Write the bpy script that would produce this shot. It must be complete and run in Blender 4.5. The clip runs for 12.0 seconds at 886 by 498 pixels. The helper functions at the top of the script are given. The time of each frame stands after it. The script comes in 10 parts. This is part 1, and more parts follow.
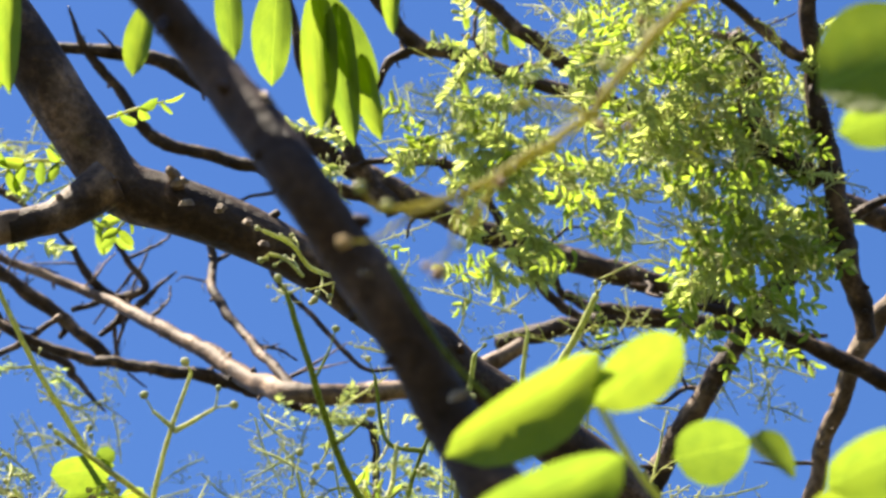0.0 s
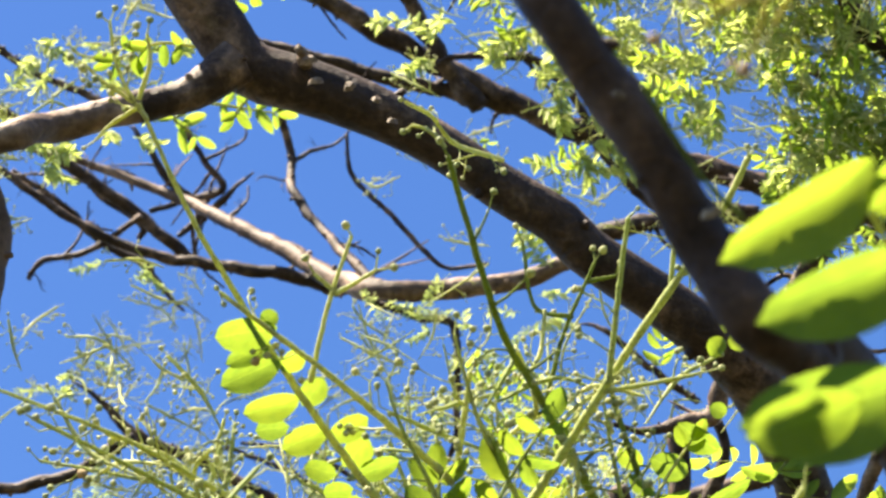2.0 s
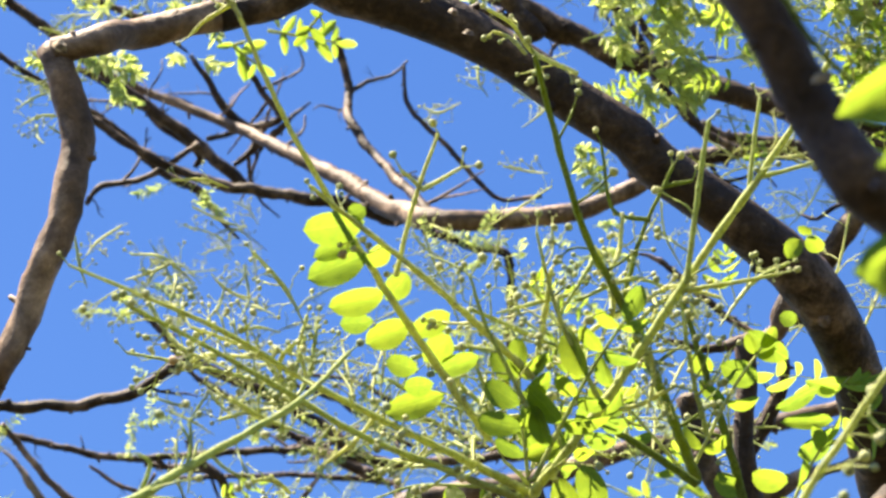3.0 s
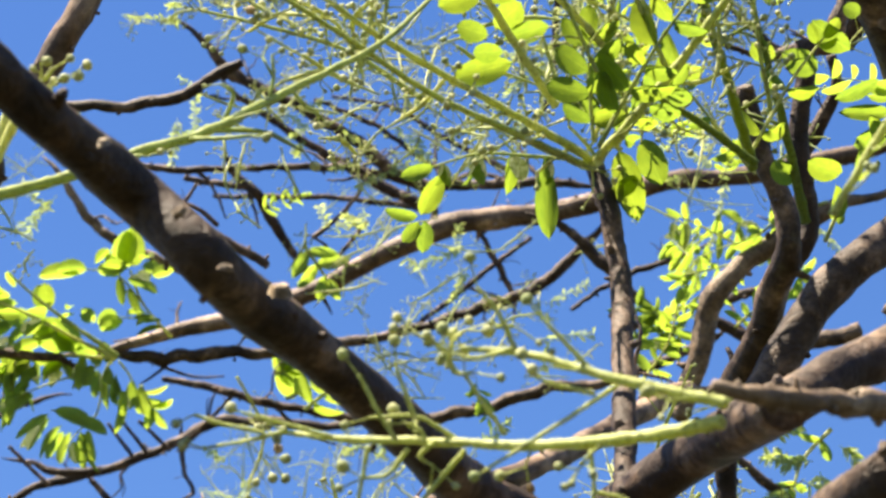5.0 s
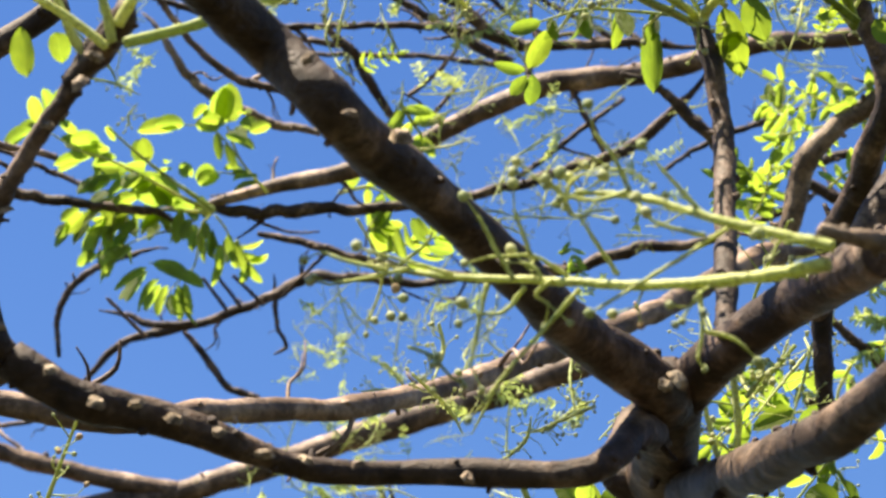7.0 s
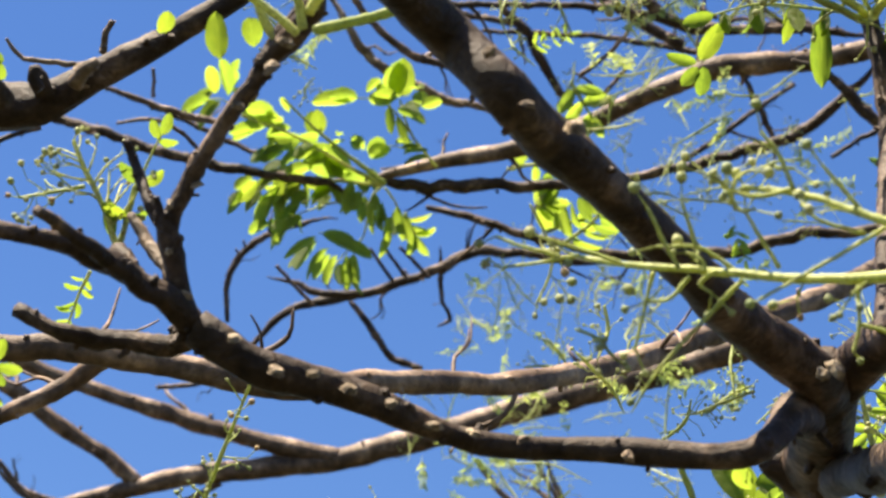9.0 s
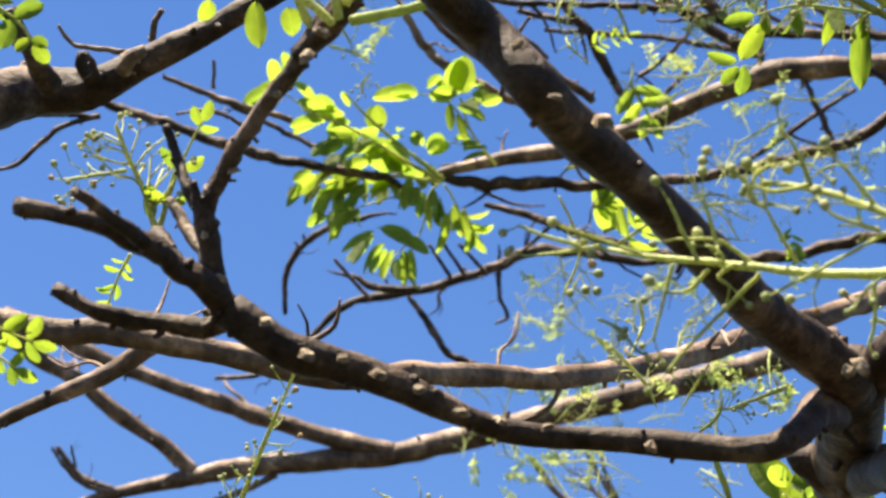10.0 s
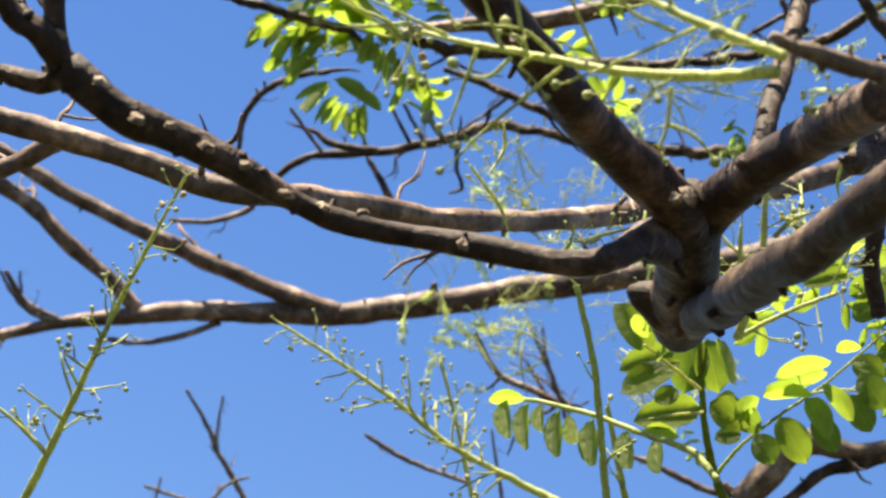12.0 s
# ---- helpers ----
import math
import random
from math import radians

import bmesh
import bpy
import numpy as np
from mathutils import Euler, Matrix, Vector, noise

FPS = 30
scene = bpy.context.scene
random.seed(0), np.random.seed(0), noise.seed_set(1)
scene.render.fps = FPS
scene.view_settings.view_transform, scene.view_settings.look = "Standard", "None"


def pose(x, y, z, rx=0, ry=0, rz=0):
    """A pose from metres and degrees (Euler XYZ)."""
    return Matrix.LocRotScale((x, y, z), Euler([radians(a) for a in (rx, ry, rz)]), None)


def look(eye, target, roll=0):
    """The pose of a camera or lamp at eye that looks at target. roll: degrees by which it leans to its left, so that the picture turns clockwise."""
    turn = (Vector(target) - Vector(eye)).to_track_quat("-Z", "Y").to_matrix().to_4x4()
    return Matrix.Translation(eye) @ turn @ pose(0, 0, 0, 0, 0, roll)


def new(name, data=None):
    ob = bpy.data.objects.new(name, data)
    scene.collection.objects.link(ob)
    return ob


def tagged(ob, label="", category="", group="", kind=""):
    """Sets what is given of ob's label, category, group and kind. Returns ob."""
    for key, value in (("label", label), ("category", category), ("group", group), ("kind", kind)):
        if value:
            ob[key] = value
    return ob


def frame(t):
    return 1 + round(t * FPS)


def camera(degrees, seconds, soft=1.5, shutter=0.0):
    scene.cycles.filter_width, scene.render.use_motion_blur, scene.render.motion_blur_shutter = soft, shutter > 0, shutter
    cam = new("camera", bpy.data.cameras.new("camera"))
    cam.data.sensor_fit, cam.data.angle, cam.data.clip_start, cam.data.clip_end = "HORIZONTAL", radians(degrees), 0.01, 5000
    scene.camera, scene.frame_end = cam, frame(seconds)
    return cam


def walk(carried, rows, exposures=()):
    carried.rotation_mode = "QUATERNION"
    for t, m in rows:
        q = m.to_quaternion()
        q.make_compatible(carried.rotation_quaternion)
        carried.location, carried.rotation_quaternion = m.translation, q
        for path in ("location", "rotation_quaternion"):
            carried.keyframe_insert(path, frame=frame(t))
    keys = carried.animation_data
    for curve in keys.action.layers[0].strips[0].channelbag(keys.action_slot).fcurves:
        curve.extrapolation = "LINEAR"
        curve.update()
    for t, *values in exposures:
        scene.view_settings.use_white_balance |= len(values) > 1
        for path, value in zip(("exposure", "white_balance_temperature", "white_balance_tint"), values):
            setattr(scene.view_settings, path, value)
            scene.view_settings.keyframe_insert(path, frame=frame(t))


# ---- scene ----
cam = camera(20.37, 12.0, soft=2.7)
PATH = [
    (0, look((0.2173, 0.0928, 1.8658), (0.5381, 1.5375, 3.2112), -9.982)),
    (0.5, look((0.1919, 0.0920, 1.8483), (0.4942, 1.5468, 3.1870), -9.646)),
    (1, look((0.1702, 0.1138, 1.8601), (0.4646, 1.5830, 3.1849), -9.641)),
    (1.5, look((0.1408, 0.1053, 1.8397), (0.4338, 1.5877, 3.1499), -9.649)),
    (2, look((0.1144, 0.1117, 1.8285), (0.4007, 1.6058, 3.1268), -9.245)),
    (2.5, look((0.0898, 0.1086, 1.8064), (0.3604, 1.6159, 3.0929), -8.500)),
    (3, look((0.0688, 0.1082, 1.7702), (0.3218, 1.6327, 3.0398), -7.457)),
    (3.5, look((0.0535, 0.1173, 1.7275), (0.2852, 1.6666, 2.9709), -6.716)),
    (3.7, look((0.0535, 0.1334, 1.7252), (0.2760, 1.7007, 2.9475), -6.450)),
    (5.3, look((0.0203, 0.1347, 1.6782), (0.2437, 1.7938, 2.7724), -3.845)),
    (5.5, look((0.0181, 0.1279, 1.6725), (0.2323, 1.7956, 2.7555), -3.557)),
    (6, look((0.0124, 0.1134, 1.6601), (0.1989, 1.8020, 2.7156), -2.972)),
    (6.5, look((0.0062, 0.1057, 1.6540), (0.1789, 1.8087, 2.6884), -2.616)),
    (6.7, look((0.0033, 0.0990, 1.6497), (0.1716, 1.8063, 2.6777), -2.468)),
    (8.3, look((-0.0135, 0.0313, 1.6216), (0.0691, 1.7547, 2.6331), -0.112)),
    (8.5, look((-0.0142, 0.0242, 1.6169), (0.0491, 1.7503, 2.6252), 0.457)),
    (9, look((-0.0107, 0.0157, 1.6103), (0.0172, 1.7454, 2.6140), 1.888)),
    (9.5, look((0.0000, 0.0000, 1.6000), (0.0000, 1.7321, 2.6000), 3.000)),
    (10, look((0.0187, -0.0098, 1.5881), (-0.0077, 1.7217, 2.5889), 4.041)),
    (10.5, look((0.0457, -0.0179, 1.5707), (-0.0055, 1.7187, 2.5614), 5.104)),
    (11, look((0.0799, -0.0059, 1.5561), (0.0222, 1.7424, 2.5256), 6.884)),
    (11.5, look((0.1198, 0.0003, 1.5377), (0.0853, 1.7625, 2.4830), 8.510)),
    (12, look((0.1619, 0.0024, 1.5195), (0.1521, 1.7762, 2.4432), 10.025)),
]
EXPOSURES = [(0, 2.1, 7300, 10), (1, 2.16, 7300, 10), (2, 2.27, 7300, 10), (3, 2.35, 7300, 10), (3.7, 2.35, 7300, 10), (4.6, 2.2, 7300, 10), (5.3, 2.1, 7300, 10), (6.7, 2.06, 7300, 10), (8.3, 1.91, 7300, 10), (9, 1.94, 7300, 10), (10.5, 2.05, 7300, 10), (12, 2.02, 7300, 10)]
walk(cam, PATH, EXPOSURES)
cam.data.dof.use_dof = True
cam.data.dof.focus_distance, cam.data.dof.aperture_fstop = 2.8, 18

# ---- light ----
SUN_ELEVATION, SUN_AZIMUTH = radians(69), radians(252)   # azimuth from +y towards +x
world = bpy.data.worlds.new("sky")
scene.world = world
world.use_nodes = True
wt = world.node_tree
sky = wt.nodes.new("ShaderNodeTexSky")
sky.sky_type, sky.sun_disc = "NISHITA", False
sky.sun_elevation, sky.sun_rotation = SUN_ELEVATION, SUN_AZIMUTH
sky.air_density, sky.dust_density, sky.ozone_density = 1.2, 0.4, 3.0
deep = wt.nodes.new("ShaderNodeHueSaturation")
deep.inputs["Hue"].default_value, deep.inputs["Saturation"].default_value = 0.5145, 1.31
wt.links.new(sky.outputs[0], deep.inputs["Color"])
wt.links.new(deep.outputs[0], wt.nodes["Background"].inputs[0])
wt.nodes["Background"].inputs[1].default_value = 0.05
sun = new("sun", bpy.data.lights.new("sun", "SUN"))
sun.data.energy, sun.data.angle, sun.data.color = 5.0, radians(0.53), (1.0, 0.93, 0.82)
sun_way = Vector((math.sin(SUN_AZIMUTH) * math.cos(SUN_ELEVATION), math.cos(SUN_AZIMUTH) * math.cos(SUN_ELEVATION), math.sin(SUN_ELEVATION)))
sun.matrix_world = look((0, 0, 30), Vector((0, 0, 30)) - sun_way)

# ---- materials ----


def nodes_of(name):
    m = bpy.data.materials.new(name)
    m.use_nodes = True
    t = m.node_tree
    return m, t, t.nodes["Principled BSDF"], t.nodes["Material Output"]


def add(t, kind, **values):
    n = t.nodes.new(kind)
    for k, v in values.items():
        n.inputs[k].default_value = v
    return n


def ramp(t, source, stops):
    r = t.nodes.new("ShaderNodeValToRGB")
    while len(r.color_ramp.elements) < len(stops):
        r.color_ramp.elements.new(0.5)
    for e, (p, c) in zip(r.color_ramp.elements, stops):
        e.position, e.color = p, (*c, 1)
    t.links.new(source, r.inputs[0])
    return r.outputs[0]


def mixed(t, kind, a, b, amount):
    n = t.nodes.new("ShaderNodeMix")
    n.data_type, n.blend_type = "RGBA", kind
    n.inputs[0].default_value = amount
    t.links.new(a, n.inputs[6])
    t.links.new(b, n.inputs[7])
    return n.outputs[2]


def bark_material(name, dark, mid, light, fine=140, broad=14, bump=0.6, rough=0.6, lichen=0.0):
    m, t, p, _ = nodes_of(name)
    where = t.nodes.new("ShaderNodeTexCoord").outputs["Object"]
    n1 = add(t, "ShaderNodeTexNoise", Scale=broad, Detail=6, Roughness=0.65)
    n2 = add(t, "ShaderNodeTexNoise", Scale=fine, Detail=6, Roughness=0.7)
    n3 = add(t, "ShaderNodeTexNoise", Scale=fine * 0.33, Detail=4, Roughness=0.6, Distortion=0.8)
    n4 = add(t, "ShaderNodeTexNoise", Scale=broad * 0.7, Detail=7, Roughness=0.75)
    spots = add(t, "ShaderNodeTexVoronoi", Scale=fine * 1.3)
    for n in (n1, n2, n3, n4, spots):
        t.links.new(where, n.inputs["Vector"])
    base = ramp(t, n1.outputs[0], [(0.3, dark), (0.52, mid), (0.75, light)])
    grain = ramp(t, n2.outputs[0], [(0.3, (0.5, 0.48, 0.45)), (0.6, (1.0, 1.0, 1.0)), (0.78, (1.4, 1.33, 1.22))])
    mottle = ramp(t, n3.outputs[0], [(0.3, (0.5, 0.48, 0.46)), (0.5, (1.0, 1.0, 1.0)), (0.72, (1.9, 1.75, 1.5))])
    lent = ramp(t, spots.outputs["Distance"], [(0.0, (1.35, 1.3, 1.2)), (0.16, (1, 1, 1)), (1.0, (1, 1, 1))])
    c = mixed(t, "MULTIPLY", base, grain, 0.8)
    c = mixed(t, "MULTIPLY", c, mottle, 0.7)
    c = mixed(t, "MULTIPLY", c, lent, 0.6)
    if lichen:
        # thin grey-yellow crusts
        crust = ramp(t, n4.outputs[0], [(0.60, (0, 0, 0)), (0.68, (1, 1, 1))])
        mix = t.nodes.new("ShaderNodeMix")
        mix.data_type = "RGBA"
        amount = add(t, "ShaderNodeMath")
        amount.operation = "MULTIPLY"
        amount.inputs[1].default_value = lichen
        t.links.new(crust, amount.inputs[0])
        t.links.new(amount.outputs[0], mix.inputs[0])
        t.links.new(c, mix.inputs[6])
        mix.inputs[7].default_value = (0.22, 0.20, 0.10, 1)
        c = mix.outputs[2]
    t.links.new(c, p.inputs["Base Color"])
    p.inputs["Roughness"].default_value = rough
    p.inputs["Specular IOR Level"].default_value = 0.2
    b = add(t, "ShaderNodeBump", Strength=bump, Distance=0.003)
    t.links.new(n2.outputs[0], b.inputs["Height"])
    b2 = add(t, "ShaderNodeBump", Strength=bump * 0.9, Distance=0.010)
    t.links.new(n3.outputs[0], b2.inputs["Height"])
    t.links.new(b.outputs[0], b2.inputs["Normal"])
    t.links.new(b2.outputs[0], p.inputs["Normal"])
    return m


BARK = bark_material("bark", (0.016, 0.0098, 0.0064), (0.056, 0.0365, 0.0245), (0.31, 0.222, 0.165), lichen=0.2)
# paler copy of the bark for limbs in sun; the light is in its colour
SUNLIT_BARK = bark_material("weathered_bark", (0.030, 0.0190, 0.0130), (0.150, 0.102, 0.074), (0.54, 0.405, 0.305), 70, 9, lichen=0.3)
PALE_BARK = bark_material("pale_bark", (0.055, 0.037, 0.024), (0.18, 0.130, 0.088), (0.38, 0.295, 0.21))
BROWN_BARK = bark_material("brown_bark", (0.022, 0.0135, 0.0105), (0.048, 0.031, 0.025), (0.105, 0.072, 0.058), 180, 20, 0.4)


def plant_material(name, young, old, through_share=0.45, rough=0.42, scale=40, glow=(1.7, 1.75, 1.0, 1)):
    """A thin green surface that lets some light through."""
    m, t, p, o = nodes_of(name)
    where = t.nodes.new("ShaderNodeTexCoord").outputs["Object"]
    n = add(t, "ShaderNodeTexNoise", Scale=scale, Detail=4)
    t.links.new(where, n.inputs["Vector"])
    one = t.nodes.new("ShaderNodeObjectInfo")
    mixv = t.nodes.new("ShaderNodeMath")
    mixv.operation = "MULTIPLY_ADD"
    mixv.inputs[1].default_value = 0.5
    t.links.new(n.outputs[0], mixv.inputs[0])
    half = t.nodes.new("ShaderNodeMath")
    half.operation = "MULTIPLY"
    half.inputs[1].default_value = 0.5
    t.links.new(one.outputs["Random"], half.inputs[0])
    t.links.new(half.outputs[0], mixv.inputs[2])
    c = ramp(t, mixv.outputs[0], [(0.2, old), (0.75, young)])
    fleck = add(t, "ShaderNodeTexNoise", Scale=scale * 6, Detail=3, Roughness=0.7)
    t.links.new(where, fleck.inputs["Vector"])
    c = mixed(t, "MULTIPLY", c, ramp(t, fleck.outputs[0], [(0.34, (0.5, 0.46, 0.4)), (0.5, (1, 1, 1)), (0.68, (1.25, 1.2, 1.3))]), 0.8)
    t.links.new(c, p.inputs["Base Color"])
    p.inputs["Roughness"].default_value = rough
    p.inputs["Specular IOR Level"].default_value = 0.12
    tr = t.nodes.new("ShaderNodeBsdfTranslucent")
    warm = t.nodes.new("ShaderNodeMix")
    warm.data_type, warm.blend_type = "RGBA", "MULTIPLY"
    warm.inputs[0].default_value = 1.0
    t.links.new(c, warm.inputs[6])
    warm.inputs[7].default_value = glow
    t.links.new(warm.outputs[2], tr.inputs[0])
    b = add(t, "ShaderNodeBump", Strength=0.25, Distance=0.001)
    t.links.new(n.outputs[0], b.inputs["Height"])
    t.links.new(b.outputs[0], p.inputs["Normal"])
    mix = t.nodes.new("ShaderNodeMixShader")
    mix.inputs[0].default_value = through_share
    t.links.new(p.outputs[0], mix.inputs[1])
    t.links.new(tr.outputs[0], mix.inputs[2])
    t.links.new(mix.outputs[0], o.inputs["Surface"])
    return m


def leaf_material(name, tones):
    """Leaf blade with a pale midrib and side veins, thin enough to glow against the sun."""
    m, t, p, o = nodes_of(name)
    where = t.nodes.new("ShaderNodeTexCoord").outputs["Object"]
    sep = t.nodes.new("ShaderNodeSeparateXYZ")
    t.links.new(where, sep.inputs[0])

    def calc(op, a, b=None):
        n = t.nodes.new("ShaderNodeMath")
        n.operation = op
        for i, v in enumerate((a, b)):
            if v is None:
                continue
            if isinstance(v, (int, float)):
                n.inputs[i].default_value = v
            else:
                t.links.new(v, n.inputs[i])
        return n.outputs[0]

    side = calc("ABSOLUTE", sep.outputs[1])
    rib = calc("LESS_THAN", side, 0.011)
    run = calc("SUBTRACT", sep.outputs[0], calc("MULTIPLY", side, 0.7))
    vein = calc("LESS_THAN", calc("ABSOLUTE", calc("SINE", calc("MULTIPLY", run, 34.0))), 0.16)
    lines = calc("MAXIMUM", rib, calc("MULTIPLY", vein, 0.2))
    n = add(t, "ShaderNodeTexNoise", Scale=5, Detail=5, Roughness=0.6)
    t.links.new(where, n.inputs["Vector"])
    one = t.nodes.new("ShaderNodeObjectInfo")
    tone = calc("ADD", calc("MULTIPLY", n.outputs[0], 0.7), calc("MULTIPLY", one.outputs["Random"], 0.4))
    blade = ramp(t, tone, list(zip((0.2, 0.5, 0.85), tones)))
    pale = t.nodes.new("ShaderNodeMix")
    pale.data_type = "RGBA"
    t.links.new(calc("MULTIPLY", lines, 0.26), pale.inputs[0])
    t.links.new(blade, pale.inputs[6])
    pale.inputs[7].default_value = (0.34, 0.42, 0.10, 1)
    c = pale.outputs[2]
    t.links.new(c, p.inputs["Base Color"])
    p.inputs["Roughness"].default_value = 0.45
    p.inputs["Specular IOR Level"].default_value = 0.25
    tr = t.nodes.new("ShaderNodeBsdfTranslucent")
    warm = t.nodes.new("ShaderNodeMix")
    warm.data_type, warm.blend_type = "RGBA", "MULTIPLY"
    warm.inputs[0].default_value = 1.0
    t.links.new(c, warm.inputs[6])
    warm.inputs[7].default_value = (1.56, 1.74, 0.70, 1)
    t.links.new(warm.outputs[2], tr.inputs[0])
    b = add(t, "ShaderNodeBump", Strength=0.55, Distance=0.03)
    t.links.new(calc("SUBTRACT", n.outputs[0], calc("MULTIPLY", lines, 0.6)), b.inputs["Height"])
    t.links.new(b.outputs[0], p.inputs["Normal"])
    mix = t.nodes.new("ShaderNodeMixShader")
    mix.inputs[0].default_value = 0.68
    t.links.new(p.outputs[0], mix.inputs[1])
    t.links.new(tr.outputs[0], mix.inputs[2])
    t.links.new(mix.outputs[0], o.inputs["Surface"])
    return m


LEAF = leaf_material("leaf", ((0.070, 0.108, 0.030), (0.110, 0.150, 0.034), (0.165, 0.195, 0.038)))
# brighter blades: young leaves, and leaflets whose sunlight is put into the colour
YOUNG_OR_LIT_LEAF = leaf_material("young_leaf", ((0.115, 0.168, 0.048), (0.165, 0.215, 0.055), (0.22, 0.26, 0.06)))
STALK = plant_material("green_stalk", (0.50, 0.52, 0.21), (0.27, 0.33, 0.105), 0.25, 0.45, 50)
DARK_STALK = plant_material("dark_green_stalk", (0.16, 0.205, 0.045), (0.10, 0.135, 0.028), 0.35, 0.5, 50)
DRY_STALK = plant_material("yellow_stalk", (0.36, 0.34, 0.13), (0.26, 0.24, 0.085), 0.5, 0.5, 50)
BUD = plant_material("bud", (0.46, 0.47, 0.25), (0.25, 0.30, 0.13), 0.25, 0.5, 120)
DRY = plant_material("dry_flower", (0.42, 0.33, 0.19), (0.30, 0.20, 0.11), 0.2, 0.7, 120)
TUFT = plant_material("young_shoot", (0.47, 0.52, 0.22), (0.28, 0.35, 0.13), 0.55, 0.5, 30, (1.45, 1.52, 0.95, 1))
CUT = bark_material("cut_wood", (0.06, 0.042, 0.028), (0.25, 0.195, 0.135), (0.58, 0.49, 0.36), 260, 110, 0.5, 0.75)
# tree shade is put into this colour, which also cuts the bounce from below
SHADED_EARTH = bark_material("earth", (0.012, 0.013, 0.006), (0.022, 0.021, 0.010), (0.04, 0.034, 0.02), 6, 0.5, 0.6, 0.95)

# ---- builders ----


def empty(name, at, label, category, group=""):
    ob = new(name)
    ob.location = at
    ob.empty_display_size = 0.1
    return tagged(ob, label, category, group)


def part(name, bm, material, parent, label=""):
    """Links a bmesh as one mesh object under a thing or a part, where it stands in the world."""
    me = bpy.data.meshes.new(name)
    bm.to_mesh(me)
    bm.free()
    return placed(name, me, material, parent, label)


def placed(name, me, material, parent, label="", m=None):
    if not me.materials:
        me.materials.append(material)
    ob = new(name, me)
    ob.parent = parent
    # parents are only shifted, never turned
    base = Vector((0, 0, 0))
    up = parent
    while up:
        base += up.location
        up = up.parent
    ob.matrix_basis = Matrix.Translation(-base) @ (m or Matrix())
    return tagged(ob, label) if label else ob


def smooth_line(pts, step):
    """Points and radii along a smooth curve through the controls."""
    P = [Vector(p[:3]) for p in pts]
    R = [p[3] for p in pts]
    P = [P[0] * 2 - P[1]] + P + [P[-1] * 2 - P[-2]]
    R = [R[0]] + R + [R[-1]]
    line = []
    for i in range(1, len(P) - 2):
        n = max(2, int((P[i + 1] - P[i]).length / step))
        for k in range(n):
            u = k / n
            a, b, c, d = P[i - 1], P[i], P[i + 1], P[i + 2]
            q = 0.5 * ((2 * b) + (c - a) * u + (2 * a - 5 * b + 4 * c - d) * u * u + (3 * b - a - 3 * c + d) * u ** 3)
            line.append((q, R[i] * (1 - u) + R[i + 1] * u))
    line.append((P[-2], R[-2]))
    return line


def tube(bm, pts, sides=10, step=None, rough=0.06, seed=0.0, ends=True):
    """A tapered, slightly uneven tube."""
    mean = sum(p[3] for p in pts) / len(pts)
    line = smooth_line(pts, step or mean * 0.7)
    rings = []
    side = None
    if rough >= 0.05:
        # living wood is never straight: a slow wander and swellings at the nodes
        shift = Vector((seed, seed * 0.3, 0))
        line = [(q + noise.noise_vector(q / (mean * 5) + shift) * r * (0.6 if rough >= 0.12 else 0.28) * min(1, i / 6, (len(line) - 1 - i) / 6),
                 r * (1 + 0.15 * noise.noise(q / (mean * 3.0) + shift) + (0.10 if mean < 0.014 else 0.04) * noise.noise(q / (mean * 1.1) - shift))) for i, (q, r) in enumerate(line)]
    for i, (q, r) in enumerate(line):
        way = (line[min(i + 1, len(line) - 1)][0] - line[max(i - 1, 0)][0]).normalized()
        if side is None:
            side = way.orthogonal().normalized()
        side = (side - way * side.dot(way)).normalized()
        other = way.cross(side)
        ring = []
        for k in range(sides):
            a = 2 * math.pi * k / sides
            out = side * math.cos(a) + other * math.sin(a)
            v = q / mean
            s = noise.noise(v * 0.35 + out * 0.8 + Vector((seed, 0, 0))) * 1.0 + noise.noise(v * 1.1 + out * 1.7 + Vector((0, seed, 0))) * 0.9 + noise.noise(v * 2.3 + out * 2.6 + Vector((0, 0, seed))) * 0.5
            ring.append(bm.verts.new(q + out * r * (1 + rough * s)))
        rings.append(ring)
    for a, b in zip(rings, rings[1:]):
        for k in range(sides):
            f = bm.faces.new((a[k], a[(k + 1) % sides], b[(k + 1) % sides], b[k]))
            f.smooth = True
    if ends:
        for ring, (q, r), s in ((rings[0], line[0], -1), (rings[-1], line[-1], 1)):
            n = (line[1][0] - line[0][0]) if s < 0 else (line[-1][0] - line[-2][0])
            tip = bm.verts.new(q + n.normalized() * s * r * 0.35)
            for k in range(sides):
                bm.faces.new((ring[k], ring[(k + 1) % sides], tip) if s > 0 else (ring[(k + 1) % sides], ring[k], tip))
    return bm


def knobs(bm, pts, own):
    """Bases of old twigs and small warts along a limb."""
    line = smooth_line(pts, 0.004)
    walked, due = 0.0, 0.0
    for (a, r), (b, _) in zip(line, line[1:]):
        walked += (b - a).length
        if walked < due:
            continue
        due = walked + r * own.uniform(1.4, 5.0)
        thin = 1.35 if r < 0.013 else 0.8
        way = (b - a).normalized()
        out = Vector((own.gauss(0, 1), own.gauss(0, 1), own.gauss(0, 1)))
        out = (out - way * out.dot(way)).normalized()
        lean = (out + way * own.uniform(-0.2, 0.7)).normalized()
        w = r * own.uniform(0.14, 0.34) * thin
        l = r * own.uniform(0.12, 0.38) * thin * (3.0 if own.random() < 0.14 else 1)
        q = a + out * r * 0.72
        tube(bm, [(*q, w * 1.5), (*(q + lean * (r * 0.25 + l * 0.5)), w), (*(q + lean * (r * 0.28 + l)), w * 0.8)], 7, w, 0.2, own.uniform(0, 99))


